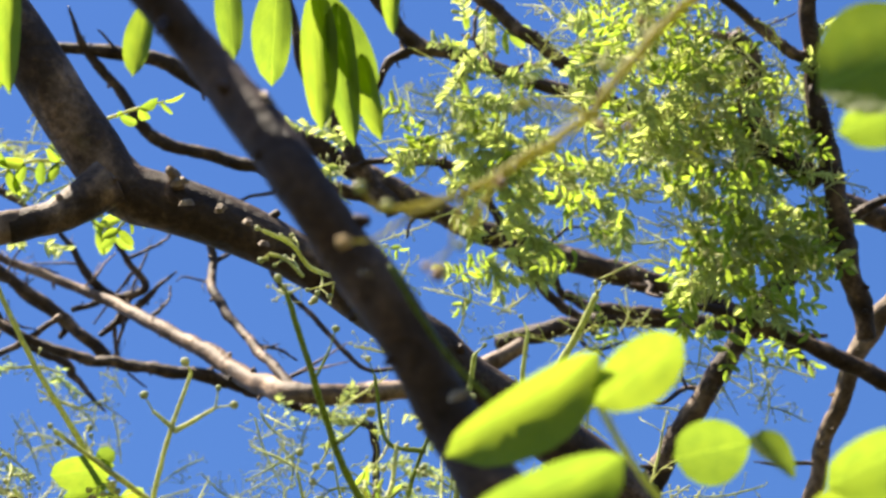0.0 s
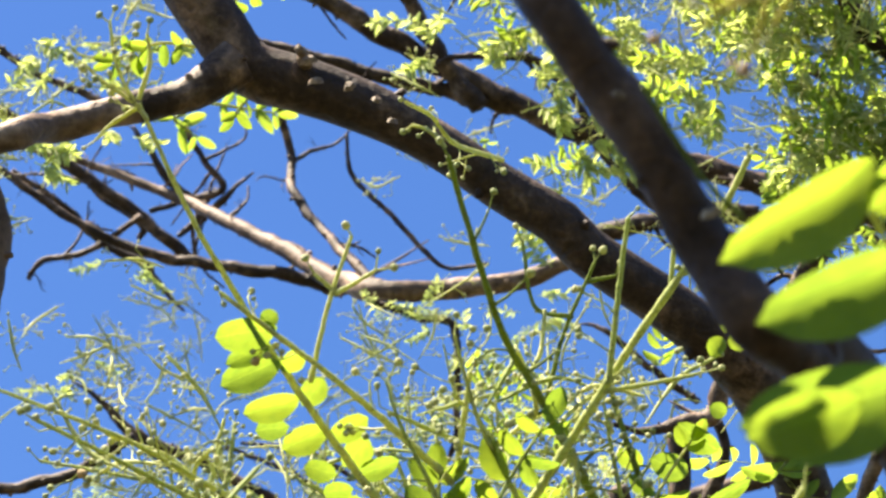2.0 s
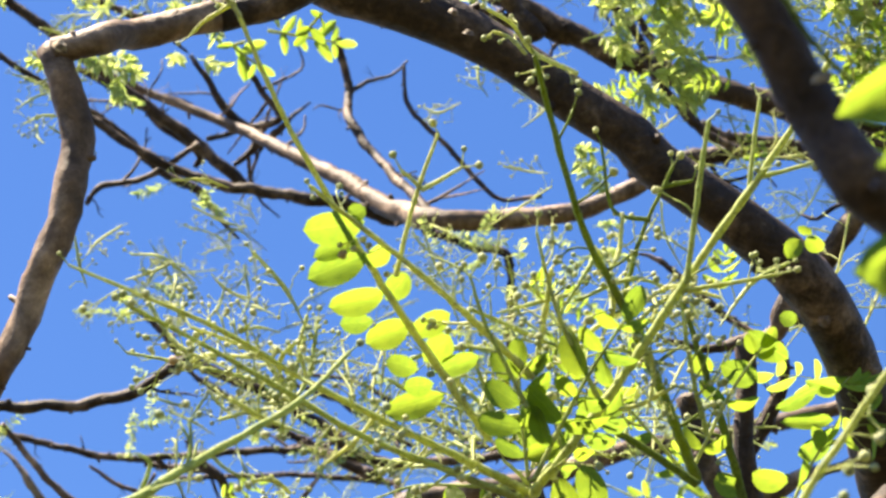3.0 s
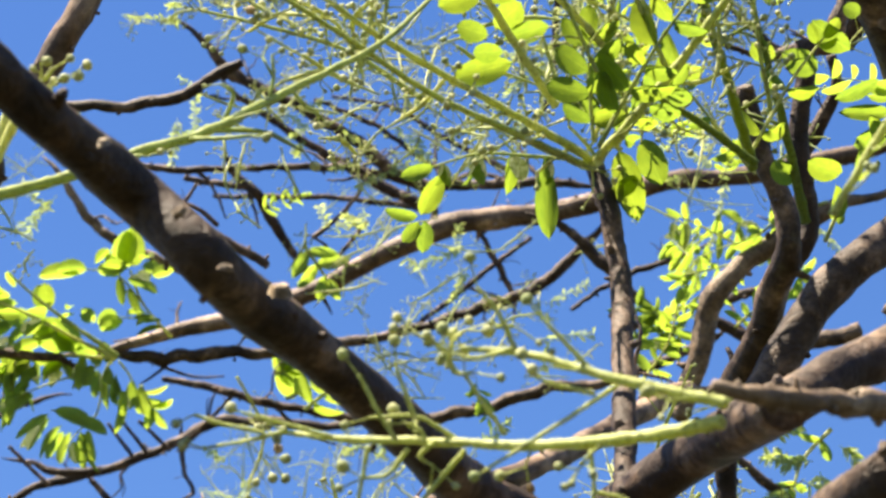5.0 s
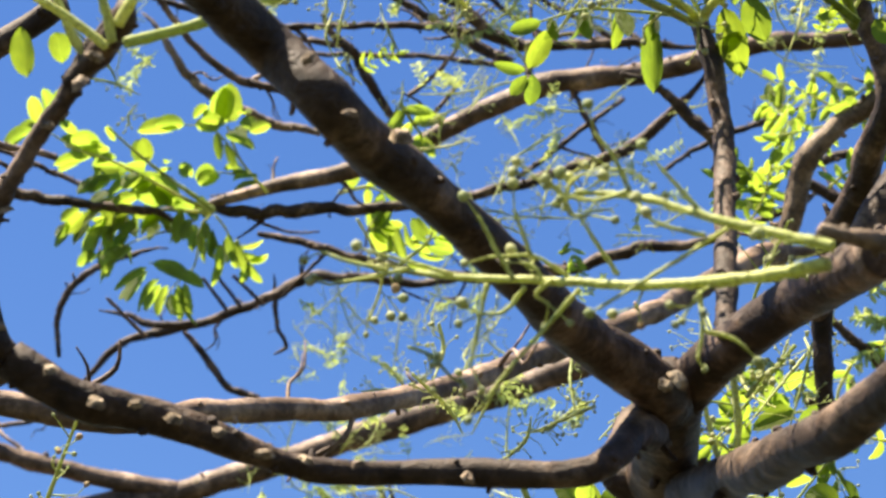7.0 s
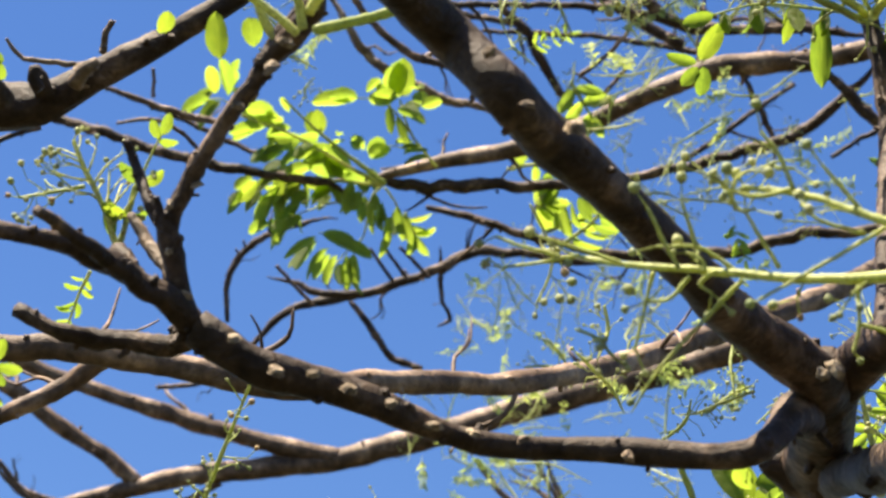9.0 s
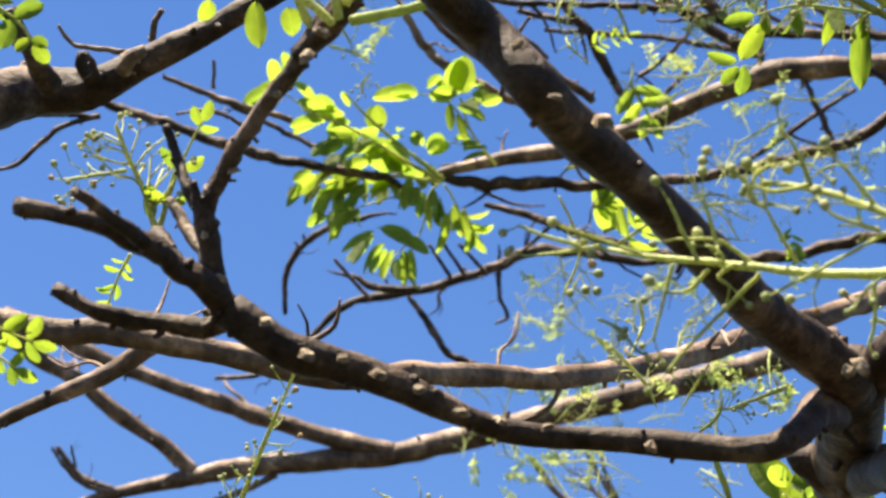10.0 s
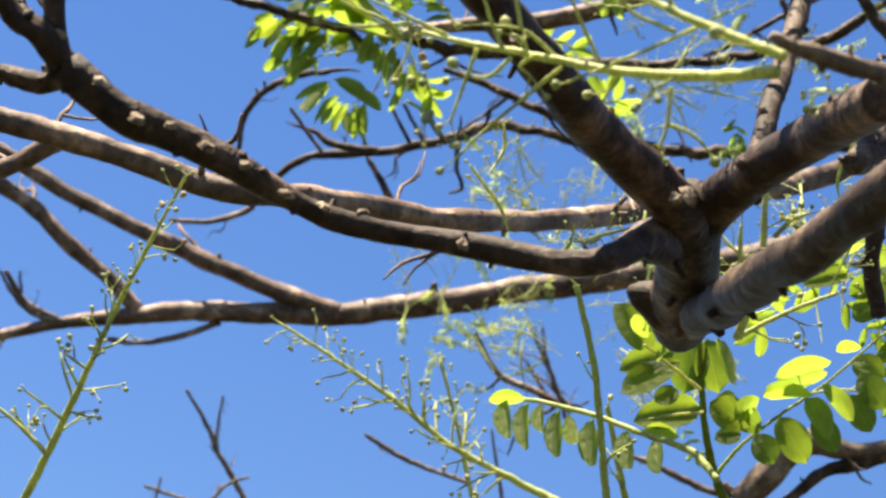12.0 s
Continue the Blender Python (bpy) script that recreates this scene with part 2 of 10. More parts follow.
def side_twigs(bm, pts, own, count):
    """Thin bare twigs that leave a limb and fork once."""
    line = smooth_line(pts, 0.02)
    for i in range(count):
        k = own.randrange(1, max(2, len(line) - 2))
        (a, r), b = line[k], line[min(k + 1, len(line) - 1)][0]
        way = (b - a).normalized() * own.choice((-1, 1))
        out = Vector((own.gauss(0, 1), own.gauss(0, 0.6), own.gauss(0.5, 1)))
        out = (out - way * out.dot(way)).normalized()
        d = (out + way * own.uniform(0.3, 1.4)).normalized()
        l = min(0.22, r * own.uniform(4, 11))
        w = r * own.uniform(0.2, 0.36)
        bend = Vector((own.gauss(0, 1), own.gauss(0, 1), own.gauss(0, 1))) * l * 0.08
        m1, m2, e = a + d * l * 0.35 + bend, a + d * l * 0.7 - bend * 0.6 + Vector((0, 0, l * 0.05)), a + d * l + Vector((0, 0, l * 0.12))
        tube(bm, [(*a, w), (*m1, w * 0.85), (*m2, w * 0.65), (*e, w * 0.35)], 6, l / 10, 0.15, own.uniform(0, 99))
        d2 = (d + Vector((own.gauss(0, 0.6), own.gauss(0, 0.4), own.gauss(0, 0.6)))).normalized()
        tube(bm, [(*m1, w * 0.6), (*(m1 + d2 * l * 0.3), w * 0.45), (*(m1 + d2 * l * 0.5 + bend), w * 0.25)], 5, l / 8, 0.1, own.uniform(0, 99))


limb_count = 0


def limb(tree, name, material, pts, rough=0.07, twigs=0, label=""):
    global limb_count
    limb_count += 1
    bm = bmesh.new()
    big = max(p[3] for p in pts)
    tube(bm, pts, 16 if big > 0.015 else 10, None, rough, limb_count * 7.3)
    if material in (BARK, SUNLIT_BARK, PALE_BARK, BROWN_BARK):
        knobs(bm, pts, random.Random(limb_count))
        if twigs:
            side_twigs(bm, pts, random.Random(limb_count * 3), twigs)
    return part(name, bm, material, tree, label)


def leaflet_mesh(name, bend, fold, point, twist, material):
    """A leaflet one long and one wide along x, folded along its midrib and bent down to its tip."""
    bm = bmesh.new()
    n, rows = 9, []
    widest = 0.56 - 0.55 * (point - 0.8)   # the blade is broadest short of its middle, and comes to a point
    for i in range(n + 1):
        u = i / n
        half = 0.5 * (u / widest) ** (0.62 * widest / (1 - widest)) * ((1 - u) / (1 - widest)) ** 0.62 if 0 < u < 1 else 0.0
        row = []
        for v in (-1.0, -0.55, 0.0, 0.55, 1.0):
            y = v * half
            z = fold * abs(y) - bend * u * u + twist * y * u + 0.012 * math.sin(9 * u + 4 * v)
            row.append(bm.verts.new((u, y, z)))
        rows.append(row)
    for a, b in zip(rows, rows[1:]):
        for k in range(4):
            f = bm.faces.new((a[k], b[k], b[k + 1], a[k + 1]))
            f.smooth = True
    bmesh.ops.remove_doubles(bm, verts=bm.verts, dist=1e-5)
    me = bpy.data.meshes.new(name)
    bm.to_mesh(me)
    bm.free()
    me.materials.append(material)
    return me


SHAPES = [(0.14, 0.20, 0.88, 0.15), (0.24, 0.28, 0.95, -0.2), (0.06, 0.16, 0.84, 0.1), (0.20, 0.32, 1.0, 0.25), (0.32, 0.34, 0.9, 0.25), (0.26, -0.30, 0.85, -0.3), (0.80, 0.30, 0.95, 0.1), (0.45, 0.25, 0.9, -0.1)]
LEAFLETS = [leaflet_mesh("leaflet", *shape, LEAF) for shape in SHAPES]
YOUNG_OR_LIT = [leaflet_mesh("leaflet", *shape, YOUNG_OR_LIT_LEAF) for shape in SHAPES]


def bud_mesh(name, material, stretch, open_up):
    bm = bmesh.new()
    bmesh.ops.create_uvsphere(bm, u_segments=10, v_segments=7, radius=0.5)
    for v in bm.verts:
        a = math.atan2(v.co.y, v.co.x)
        r = 1 + 0.07 * math.cos(5 * a) * (1 - abs(v.co.z))
        if open_up and v.co.z > 0.1:
            r *= 1 + open_up * v.co.z * (1 + 0.5 * math.cos(5 * a))
        v.co = Vector((v.co.x * r, v.co.y * r, v.co.z * stretch))
    # the small cup under it
    bmesh.ops.create_cone(bm, cap_ends=True, segments=8, radius1=0.14, radius2=0.33, depth=0.26, matrix=Matrix.Translation((0, 0, -0.42 * stretch)))
    for f in bm.faces:
        f.smooth = True
    me = bpy.data.meshes.new(name)
    bm.to_mesh(me)
    bm.free()
    me.materials.append(material)
    return me


BUDS = [bud_mesh("bud", BUD, 0.95, 0), bud_mesh("bud", BUD, 1.1, 0), bud_mesh("bud", BUD, 0.85, 0)]
DRIED = bud_mesh("dry_flower", DRY, 1.2, 0.9)
VIEWED = Vector((-0.05, -0.56, -0.83))   # undersides turned half down, half to the path
SUNWARD = sun_way
GLOW = (SUNWARD - Vector((0, -0.87, -0.5))).normalized()   # lit from above and seen from below
SHADY = (Vector((0, -0.87, -0.5)) - SUNWARD * SUNWARD.dot(Vector((0, -0.87, -0.5)))).normalized()   # edge-on to the sun
FACING = Vector((0.05, -0.46, -0.88))   # leaf undersides hang towards the path


def round_bud(bm, at, r):
    """A small round bud, joined to its stalk."""
    rings = [[bm.verts.new(at + Vector((0, 0, r)))]]
    for h, w in ((0.5, 0.87), (-0.5, 0.87)):
        rings.append([bm.verts.new(at + Vector((w * r * math.cos(a), w * r * math.sin(a), h * r))) for a in [k * math.pi / 3 + h for k in range(6)]])
    rings.append([bm.verts.new(at + Vector((0, 0, -r)))])
    for k in range(6):
        j = (k + 1) % 6
        for f in (bm.faces.new((rings[0][0], rings[1][k], rings[1][j])), bm.faces.new((rings[1][k], rings[2][k], rings[2][j], rings[1][j])), bm.faces.new((rings[2][k], rings[3][0], rings[2][j]))):
            f.smooth, f.material_index = True, 1


def turned(base, way, normal, length, width):
    x = way.normalized()
    z = (normal - x * normal.dot(x)).normalized()
    y = z.cross(x)
    m = Matrix((x * length, y * width, z * length)).transposed().to_4x4()
    m.translation = base
    return m


dice = random.Random(5)


def wobble(amount):
    return Vector((dice.uniform(-1, 1), dice.uniform(-1, 1), dice.uniform(-1, 1))) * amount


def leaf(parent, base, tip, width, tilt=0.35, kind=None, blades=LEAFLETS, normal=VIEWED):
    """One leaflet from its base to its tip; a strongly bent kind sags below the tip."""
    base, tip = Vector(base), Vector(tip)
    me = blades[dice.randrange(4) if kind is None else kind]
    return placed("leaflet", me, LEAF, parent, m=turned(base, tip - base, Vector(normal) + wobble(tilt), (tip - base).length, width))


def compound_leaf(tree, pts, pairs, length, width, spread=62, drop=0.0, tilt=0.5, end=True):
    """A pinnate leaf: its stalk, with pairs of leaflets and one at the tip."""
    bm = bmesh.new()
    tube(bm, pts, 6, None, 0.03)
    stalk = part("compound_leaf", bm, STALK, tree, "young yellow-green leaf with paired leaflets")
    blades = YOUNG_OR_LIT if tree == far_tree else LEAFLETS
    line = smooth_line(pts, 0.004)
    facing = (FACING + wobble(tilt)).normalized()
    for i in range(pairs):
        u = 0.22 + 0.74 * i / max(1, pairs - 1) if pairs > 1 else 0.7
        k = min(len(line) - 2, int(u * (len(line) - 1)))
        q = line[k][0]
        way = (line[k + 1][0] - line[max(0, k - 1)][0]).normalized()
        side = facing.cross(way).normalized()
        size = (0.75 + 0.35 * math.sin(math.pi * (0.25 + 0.6 * u))) * dice.uniform(0.65, 1.15)
        for s in (-1, 1):
            if dice.random() < 0.06:
                continue
            a = radians(spread + dice.uniform(-20, 20))
            d = way * math.cos(a) + side * s * math.sin(a)
            d = (d * (1 - drop) + Vector((0, 0, -1)) * drop + wobble(0.26)).normalized()
            n = facing + side * s * 0.35 + wobble(0.25)
            if drop > 0.4:
                n = FACING + side * s * 0.8 + wobble(0.5)
            placed("leaflet", blades[dice.randrange(4)], LEAF, stalk, m=turned(q, d, n, length * size, width * size * dice.uniform(0.85, 1.1)))
    if end:
        q = line[-1][0]
        placed("leaflet", blades[0], LEAF, stalk, m=turned(q, line[-1][0] - line[-3][0] + wobble(0.001), facing, length * 0.9, width * 0.95))
    return stalk


def panicle(tree, pts, sides=(), extra=8, reach=0.04, bud=0.0075, joined=False, dry=0.03, material=None):
    """A flower stalk with side stalks, each ending in round buds on short stems."""
    bm = bmesh.new()
    tube(bm, pts, 8, None, 0.22 if material == DRY_STALK else 0.05, dice.uniform(0, 50))
    ends = []
    thin = min(p[3] for p in pts)
    for s in sides:
        tube(bm, s, 6, None, 0.05)
        ends.append((Vector(s[-1][:3]), (Vector(s[-1][:3]) - Vector(s[-2][:3])).normalized(), s[-1][3]))
    line = smooth_line(pts, 0.005)
    ends.append((line[-1][0], (line[-1][0] - line[-2][0]).normalized(), thin))
    for i in range(extra):
        u = 0.18 + 0.8 * (i + dice.uniform(-0.4, 0.4)) / max(1, extra)
        k = max(1, min(len(line) - 2, int(u * (len(line) - 1))))
        q, r = line[k]
        way = (line[k + 1][0] - line[k - 1][0]).normalized()
        off = wobble(1.0)
        off = (off - way * off.dot(way)).normalized()
        d = (way * dice.uniform(0.4, 0.9) + off).normalized()
        l = reach * dice.uniform(0.6, 1.2) * (1.15 - 0.6 * u)
        w = max(0.0006, min(r * 0.5, l * 0.045))
        mid = q + d * l * 0.5 + wobble(l * 0.06)
        tip = q + d * l + wobble(l * 0.14)
        tube(bm, [(*q, w), (*mid, w * 0.85), (*tip, w * 0.7)], 5, l / 4, 0.0)
        ends.append((tip, d, w * 0.7))
        if dice.random() < 0.6:
            t2 = mid + (d + wobble(0.9)).normalized() * l * 0.45
            tube(bm, [(*mid, w * 0.7), (*t2, w * 0.6)], 5, l / 3, 0.0)
            ends.append((t2, (t2 - mid).normalized(), w * 0.6))
    spots = []
    for q, d, w in ends:
        for j in range(dice.choice((1, 1, 1, 2) if joined else (1, 1, 2, 2))):
            e = (d + wobble(0.9)).normalized()
            l = bud * dice.uniform(0.9, 2.0)
            tip = q + e * l
            tube(bm, [(*q, max(w * 0.6, bud * 0.07)), (*tip, bud * 0.075)], 5, l, 0.0, ends=False)
            spots.append((tip, e, bud * dice.uniform(0.5, 1.0)))
    if joined:
        for tip, e, b in spots:
            round_bud(bm, tip, b * 0.42)
    stalk = part("flower_stalk", bm, material or STALK, tree, "slender green flower stalk with round pale buds")
    if joined:
        stalk.data.materials.append(BUD)
    else:
        for tip, e, b in spots:
            old = dice.random() < dry
            me = DRIED if old else BUDS[dice.randrange(3)]
            m = e.to_track_quat("Z", "X").to_matrix().to_4x4() @ Matrix.Diagonal((b, b, b, 1))
            m.translation = tip + e * b * 0.5
            placed(me.name.split(".")[0], me, BUD, stalk, m=m)
    return stalk


def tuft(tree, base, way, length, blade, own):
    """A young shoot whose narrow leaflets are still crowded and half unfolded, as one piece."""
    bm = bmesh.new()
    way = way.normalized()
    bend = Vector((own.gauss(0, 0.2), own.gauss(0, 0.2), own.gauss(0, 0.2) - 0.1)) * length
    pts = [(*base, blade * 0.05), (*(base + way * length * 0.5 + bend * 0.4), blade * 0.04), (*(base + way * length + bend), blade * 0.02)]
    tube(bm, pts, 5, length / 6, 0.02)
    line = smooth_line(pts, length / 14)
    for k in range(2, len(line) - 1):
        q = line[k][0]
        axis = (line[k + 1][0] - line[k - 1][0]).normalized()
        for s in (-1, 1):
            out = axis.cross(Vector((own.gauss(0, 0.5), -1 + own.gauss(0, 0.4), own.gauss(0, 0.5)))).normalized() * s
            d = (axis * own.uniform(0.3, 1.0) + out + Vector((0, 0, -own.uniform(0, 0.7)))).normalized()
            l = blade * own.uniform(0.6, 1.2)
            side = d.cross(Vector((own.gauss(0, 0.6), -0.6, -0.8))).normalized() * l * own.uniform(0.11, 0.2)
            lift = d.cross(side).normalized() * l * 0.06
            a, e = bm.verts.new(q), bm.verts.new(q + d * l - Vector((0, 0, l * own.uniform(0, 0.25))))
            m1, m2 = bm.verts.new(q + d * l * 0.33 - lift), bm.verts.new(q + d * l * 0.7 - lift)
            for w in (side, -side):
                b, c = bm.verts.new(q + d * l * 0.3 + w), bm.verts.new(q + d * l * 0.68 + w * 0.85)
                for f in ((a, b, m1), (m1, b, c, m2), (m2, c, e)):
                    bm.faces.new(f).smooth = True
    return part("young_shoot", bm, TUFT, tree, "crowded yellow-green young shoot")


def tufts(tree, centre, radius, count, length, blade, seed):
    own = random.Random(seed)
    for i in range(count):
        q = Vector(centre) + Vector((own.gauss(0, 0.5), own.gauss(0, 0.4), own.gauss(0, 0.5))) * radius
        tuft(tree, q, Vector((own.uniform(-1, 1), own.uniform(-0.4, 0.4), own.uniform(-0.8, 0.7))), length * own.uniform(0.7, 1.3), blade, own)


def thicket(tree, centre, radius, leaves, stalks, length, width, bud=0.006):
    """Young leaves and flower stalks that crowd round one stretch of the crown."""
    c = Vector(centre)
    for i in range(leaves):
        q = c + Vector((dice.gauss(0, 0.5), dice.gauss(0, 0.45), dice.gauss(0, 0.5))) * radius
        d = (Vector((dice.uniform(-1, 1), dice.uniform(-0.5, 0.3), dice.uniform(-0.7, 0.5)))).normalized()
        l = length * dice.uniform(2.6, 4.2)
        a, b = q + d * l * 0.55 + wobble(l * 0.06), q + d * l + Vector((0, 0, -0.12 * l))
        compound_leaf(tree, [(*q, length * 0.022), (*a, length * 0.016), (*b, length * 0.01)], dice.choice((4, 5, 6)), length, width * 0.75, drop=dice.choice((0, 0.15, 0.5)))
    for i in range(stalks):
        q = c + Vector((dice.gauss(0, 0.5), dice.gauss(0, 0.45), dice.gauss(0, 0.5))) * radius
        d = (Vector((dice.uniform(-0.8, 0.8), dice.uniform(-0.4, 0.4), dice.uniform(-0.1, 1.0)))).normalized()
        l = length * dice.uniform(2.8, 5.0)
        a, b = q + d * l * 0.5 + wobble(l * 0.12), q + d * l + wobble(l * 0.2)
        panicle(tree, [(*q, bud * 0.12), (*a, bud * 0.34), (*b, bud * 0.24)], (), 6, l * 0.3, bud, joined=True)


def leaf_scar(tree, at, size, way, pale=True):
    """The low, ragged stub that a fallen leaf or twig leaves on the bark."""
    own = random.Random(size * 1e5 + at[0] * 77)
    size *= 1.12
    bm = bmesh.new()
    n = 16
    ragged = [1 + own.uniform(-0.16, 0.16) for k in range(n)]
    long = own.uniform(0.55, 0.8)
    prev = [bm.verts.new((own.uniform(-0.2, 0.2), 0, 0.18))]
    for r, h in [(0.4, 0.24), (0.66, 0.34), (0.84, 0.26), (1.0, -0.02), (1.25, -0.5)]:
        ring = []
        for k in range(n):
            a = 2 * math.pi * k / n
            rr = r * (1 + (ragged[k] - 1) * (0.5 + r))
            ring.append(bm.verts.new((rr * math.cos(a), rr * long * math.sin(a), h + own.uniform(-0.06, 0.06))))
        for k in range(n):
            if len(prev) == 1:
                bm.faces.new((prev[0], ring[k], ring[(k + 1) % n]))
            else:
                bm.faces.new((prev[k], ring[k], ring[(k + 1) % n], prev[(k + 1) % n]))
        prev = ring
    for f in bm.faces:
        f.smooth = True
    lean = Vector((own.uniform(-0.5, 0.5), -0.7, own.uniform(-0.1, 0.6))) + Vector(way) * 0.3
    m = lean.to_track_quat("Z", "X").to_matrix().to_4x4() @ Matrix.Rotation(own.uniform(0, 3), 4, "Z") @ Matrix.Diagonal((size, size, size, 1))
    m.translation = Vector(at)
    bm.transform(m)
    return part("leaf_scar", bm, CUT if pale else PALE_BARK, tree, "pale ragged leaf scar" if pale else "")


# ---- ground and trees ----
bm = bmesh.new()
bmesh.ops.create_grid(bm, x_segments=40, y_segments=40, size=1500)
me = bpy.data.meshes.new("ground")
bm.to_mesh(me)
bm.free()
me.materials.append(SHADED_EARTH)
ground = tagged(new("ground", me), "unseen ground with short grass, coloured dark for the shade of the trees", "ground", kind="structure")
near_tree = empty("tree", (0.9, 2.6, 0), "brown-barked tree with young pinnate leaves and flower buds", "tree")
far_tree = empty("tree", (1.5, 9.0, 0), "sparse grey-brown tree with thin bare twigs behind", "tree")

# the near tree: slim limb across the front
limb(near_tree, "branch", BROWN_BARK, [(0.2416, 0.8391, 2.7979, 0.0100), (0.2581, 0.8557, 2.7761, 0.0102), (0.2772, 0.8739, 2.7521, 0.0105), (0.2977, 0.8892, 2.7307, 0.0108), (0.3344, 0.9013, 2.6665, 0.0120), (0.3522, 0.9174, 2.6443, 0.0122), (0.3699, 0.9335, 2.6221, 0.0128), (0.3875, 0.9532, 2.5960, 0.0138), (0.4022, 0.9704, 2.5732, 0.0146), (0.4199, 0.9805, 2.5345, 0.0147), (0.4516, 1.0157, 2.5331, 0.0135), (0.5098, 1.0881, 2.5605, 0.0144), (0.9000, 1.7000, 2.5500, 0.0216), (1.6000, 2.9000, 2.5000, 0.0392)], 0.10)

# the main fork
limb(near_tree, "branch", BARK, [(0.1365, 1.9833, 4.0971, 0.0376), (0.1734, 2.0152, 4.0536, 0.0364), (0.2102, 2.0470, 4.0101, 0.0353), (0.2443, 2.0835, 3.9621, 0.0347), (0.2785, 2.1155, 3.9189, 0.0341), (0.3112, 2.1425, 3.8818, 0.0341), (0.3782, 2.1507, 3.8577, 0.0341), (0.4483, 2.1618, 3.8299, 0.0306), (0.5243, 2.1824, 3.7902, 0.0270), (0.5935, 2.2092, 3.7450, 0.0270), (0.6630, 2.2322, 3.7041, 0.0282), (0.6914, 2.2515, 3.6777, 0.0293), (0.7903, 2.2956, 3.6209, 0.0306), (0.8726, 2.3478, 3.5734, 0.0338), (0.9216, 2.4173, 3.5439, 0.0331), (0.9609, 2.4968, 3.5203, 0.0336), (1.0026, 2.6069, 3.5068, 0.0358), (1.0579, 2.7473, 3.4861, 0.0396)], 0.045)
limb(near_tree, "branch", BARK, [(0.2953, 2.1181, 3.8699, 0.0259), (0.2414, 2.1319, 3.8351, 0.0210), (0.1958, 2.1319, 3.8195, 0.0185), (0.1790, 2.1319, 3.8145, 0.0178)], 0.06)
limb(near_tree, "branch", SUNLIT_BARK, [(0.2000, 2.1319, 3.8230, 0.0130), (0.1858, 2.1300, 3.8175, 0.0184), (0.1312, 2.1292, 3.8009, 0.0184), (0.0772, 2.1276, 3.7838, 0.0183), (0.0451, 2.0871, 3.7308, 0.0164), (-0.0080, 2.0911, 3.7208, 0.0153)], 0.10)
limb(near_tree, "branch", SUNLIT_BARK, [(-0.0144, 2.0960, 3.7319, 0.0130), (-0.0004, 2.1017, 3.7065, 0.0170), (0.0094, 2.1217, 3.6648, 0.0191), (0.0114, 2.1461, 3.6194, 0.0191), (-0.0009, 2.1757, 3.5548, 0.0178), (-0.0310, 2.2140, 3.4833, 0.0166), (-0.0667, 2.2520, 3.4133, 0.0154), (-0.1146, 2.2941, 3.3408, 0.0142)], 0.13)

# the low fork with its pollarded collar
limb(near_tree, "branch", BARK, [(0.4037, 2.2833, 2.6564, 0.0211), (0.4019, 2.2610, 2.6564, 0.0291), (0.3966, 2.2075, 2.6519, 0.0331), (0.3890, 2.1341, 2.6424, 0.0322), (0.3796, 2.0499, 2.6313, 0.0290), (0.3710, 1.9864, 2.6233, 0.0293), (0.3605, 1.9418, 2.6226, 0.0226)], 0.03)
limb(near_tree, "branch", BARK, [(0.3973, 2.2204, 2.6487, 0.0298), (0.3766, 2.2107, 2.6496, 0.0262), (0.3599, 2.2054, 2.6521, 0.0188), (0.3481, 2.2003, 2.6531, 0.0125), (0.3397, 2.1997, 2.6556, 0.0045)], 0.05)
limb(near_tree, "branch", BARK, [(0.4104, 2.2407, 2.6502, 0.0196), (0.4118, 2.0348, 2.5668, 0.0211), (0.4101, 1.8759, 2.5021, 0.0205), (0.4154, 1.7494, 2.4596, 0.0192), (0.4262, 1.6689, 2.4356, 0.0185), (0.4432, 1.5817, 2.4208, 0.0177), (0.4567, 1.5148, 2.4107, 0.0171), (0.4721, 1.4252, 2.3967, 0.0164)], 0.06)
limb(near_tree, "branch", BARK, [(0.3704, 1.9878, 2.6209, 0.0251), (0.3462, 1.9273, 2.6100, 0.0234), (0.2782, 1.8393, 2.6049, 0.0215), (0.2212, 1.7413, 2.5955, 0.0182), (0.1562, 1.6371, 2.5976, 0.0187), (0.0949, 1.5560, 2.5996, 0.0189), (0.0535, 1.4884, 2.5977, 0.0183), (0.0167, 1.4975, 2.6466, 0.0175), (-0.0363, 1.4278, 2.6535, 0.0169), (-0.0789, 1.3702, 2.6581, 0.0167), (-0.1221, 1.3106, 2.6659, 0.0165)], 0.05)
limb(near_tree, "branch", BARK, [(0.3739, 1.9961, 2.6260, 0.0241), (0.3867, 1.9586, 2.6287, 0.0223), (0.4024, 1.9092, 2.6306, 0.0214), (0.4179, 1.8535, 2.6226, 0.0209), (0.4311, 1.8185, 2.6190, 0.0211), (0.4467, 1.7733, 2.6116, 0.0212), (0.4584, 1.7113, 2.5934, 0.0206), (0.4713, 1.6219, 2.5606, 0.0197)], 0.05)
limb(near_tree, "branch", BARK, [(0.5211, 2.0228, 2.7361, 0.0115), (0.5500, 2.0487, 2.7806, 0.0152), (0.5823, 2.0572, 2.8316, 0.0171), (0.6125, 2.0472, 2.8724, 0.0178), (0.6454, 2.0346, 2.9141, 0.0183), (0.7067, 2.0252, 2.9714, 0.0186), (0.8239, 2.0924, 3.0879, 0.0182), (0.9629, 2.1391, 3.1782, 0.0180), (1.1347, 2.1861, 3.2621, 0.0178)], 0.10)
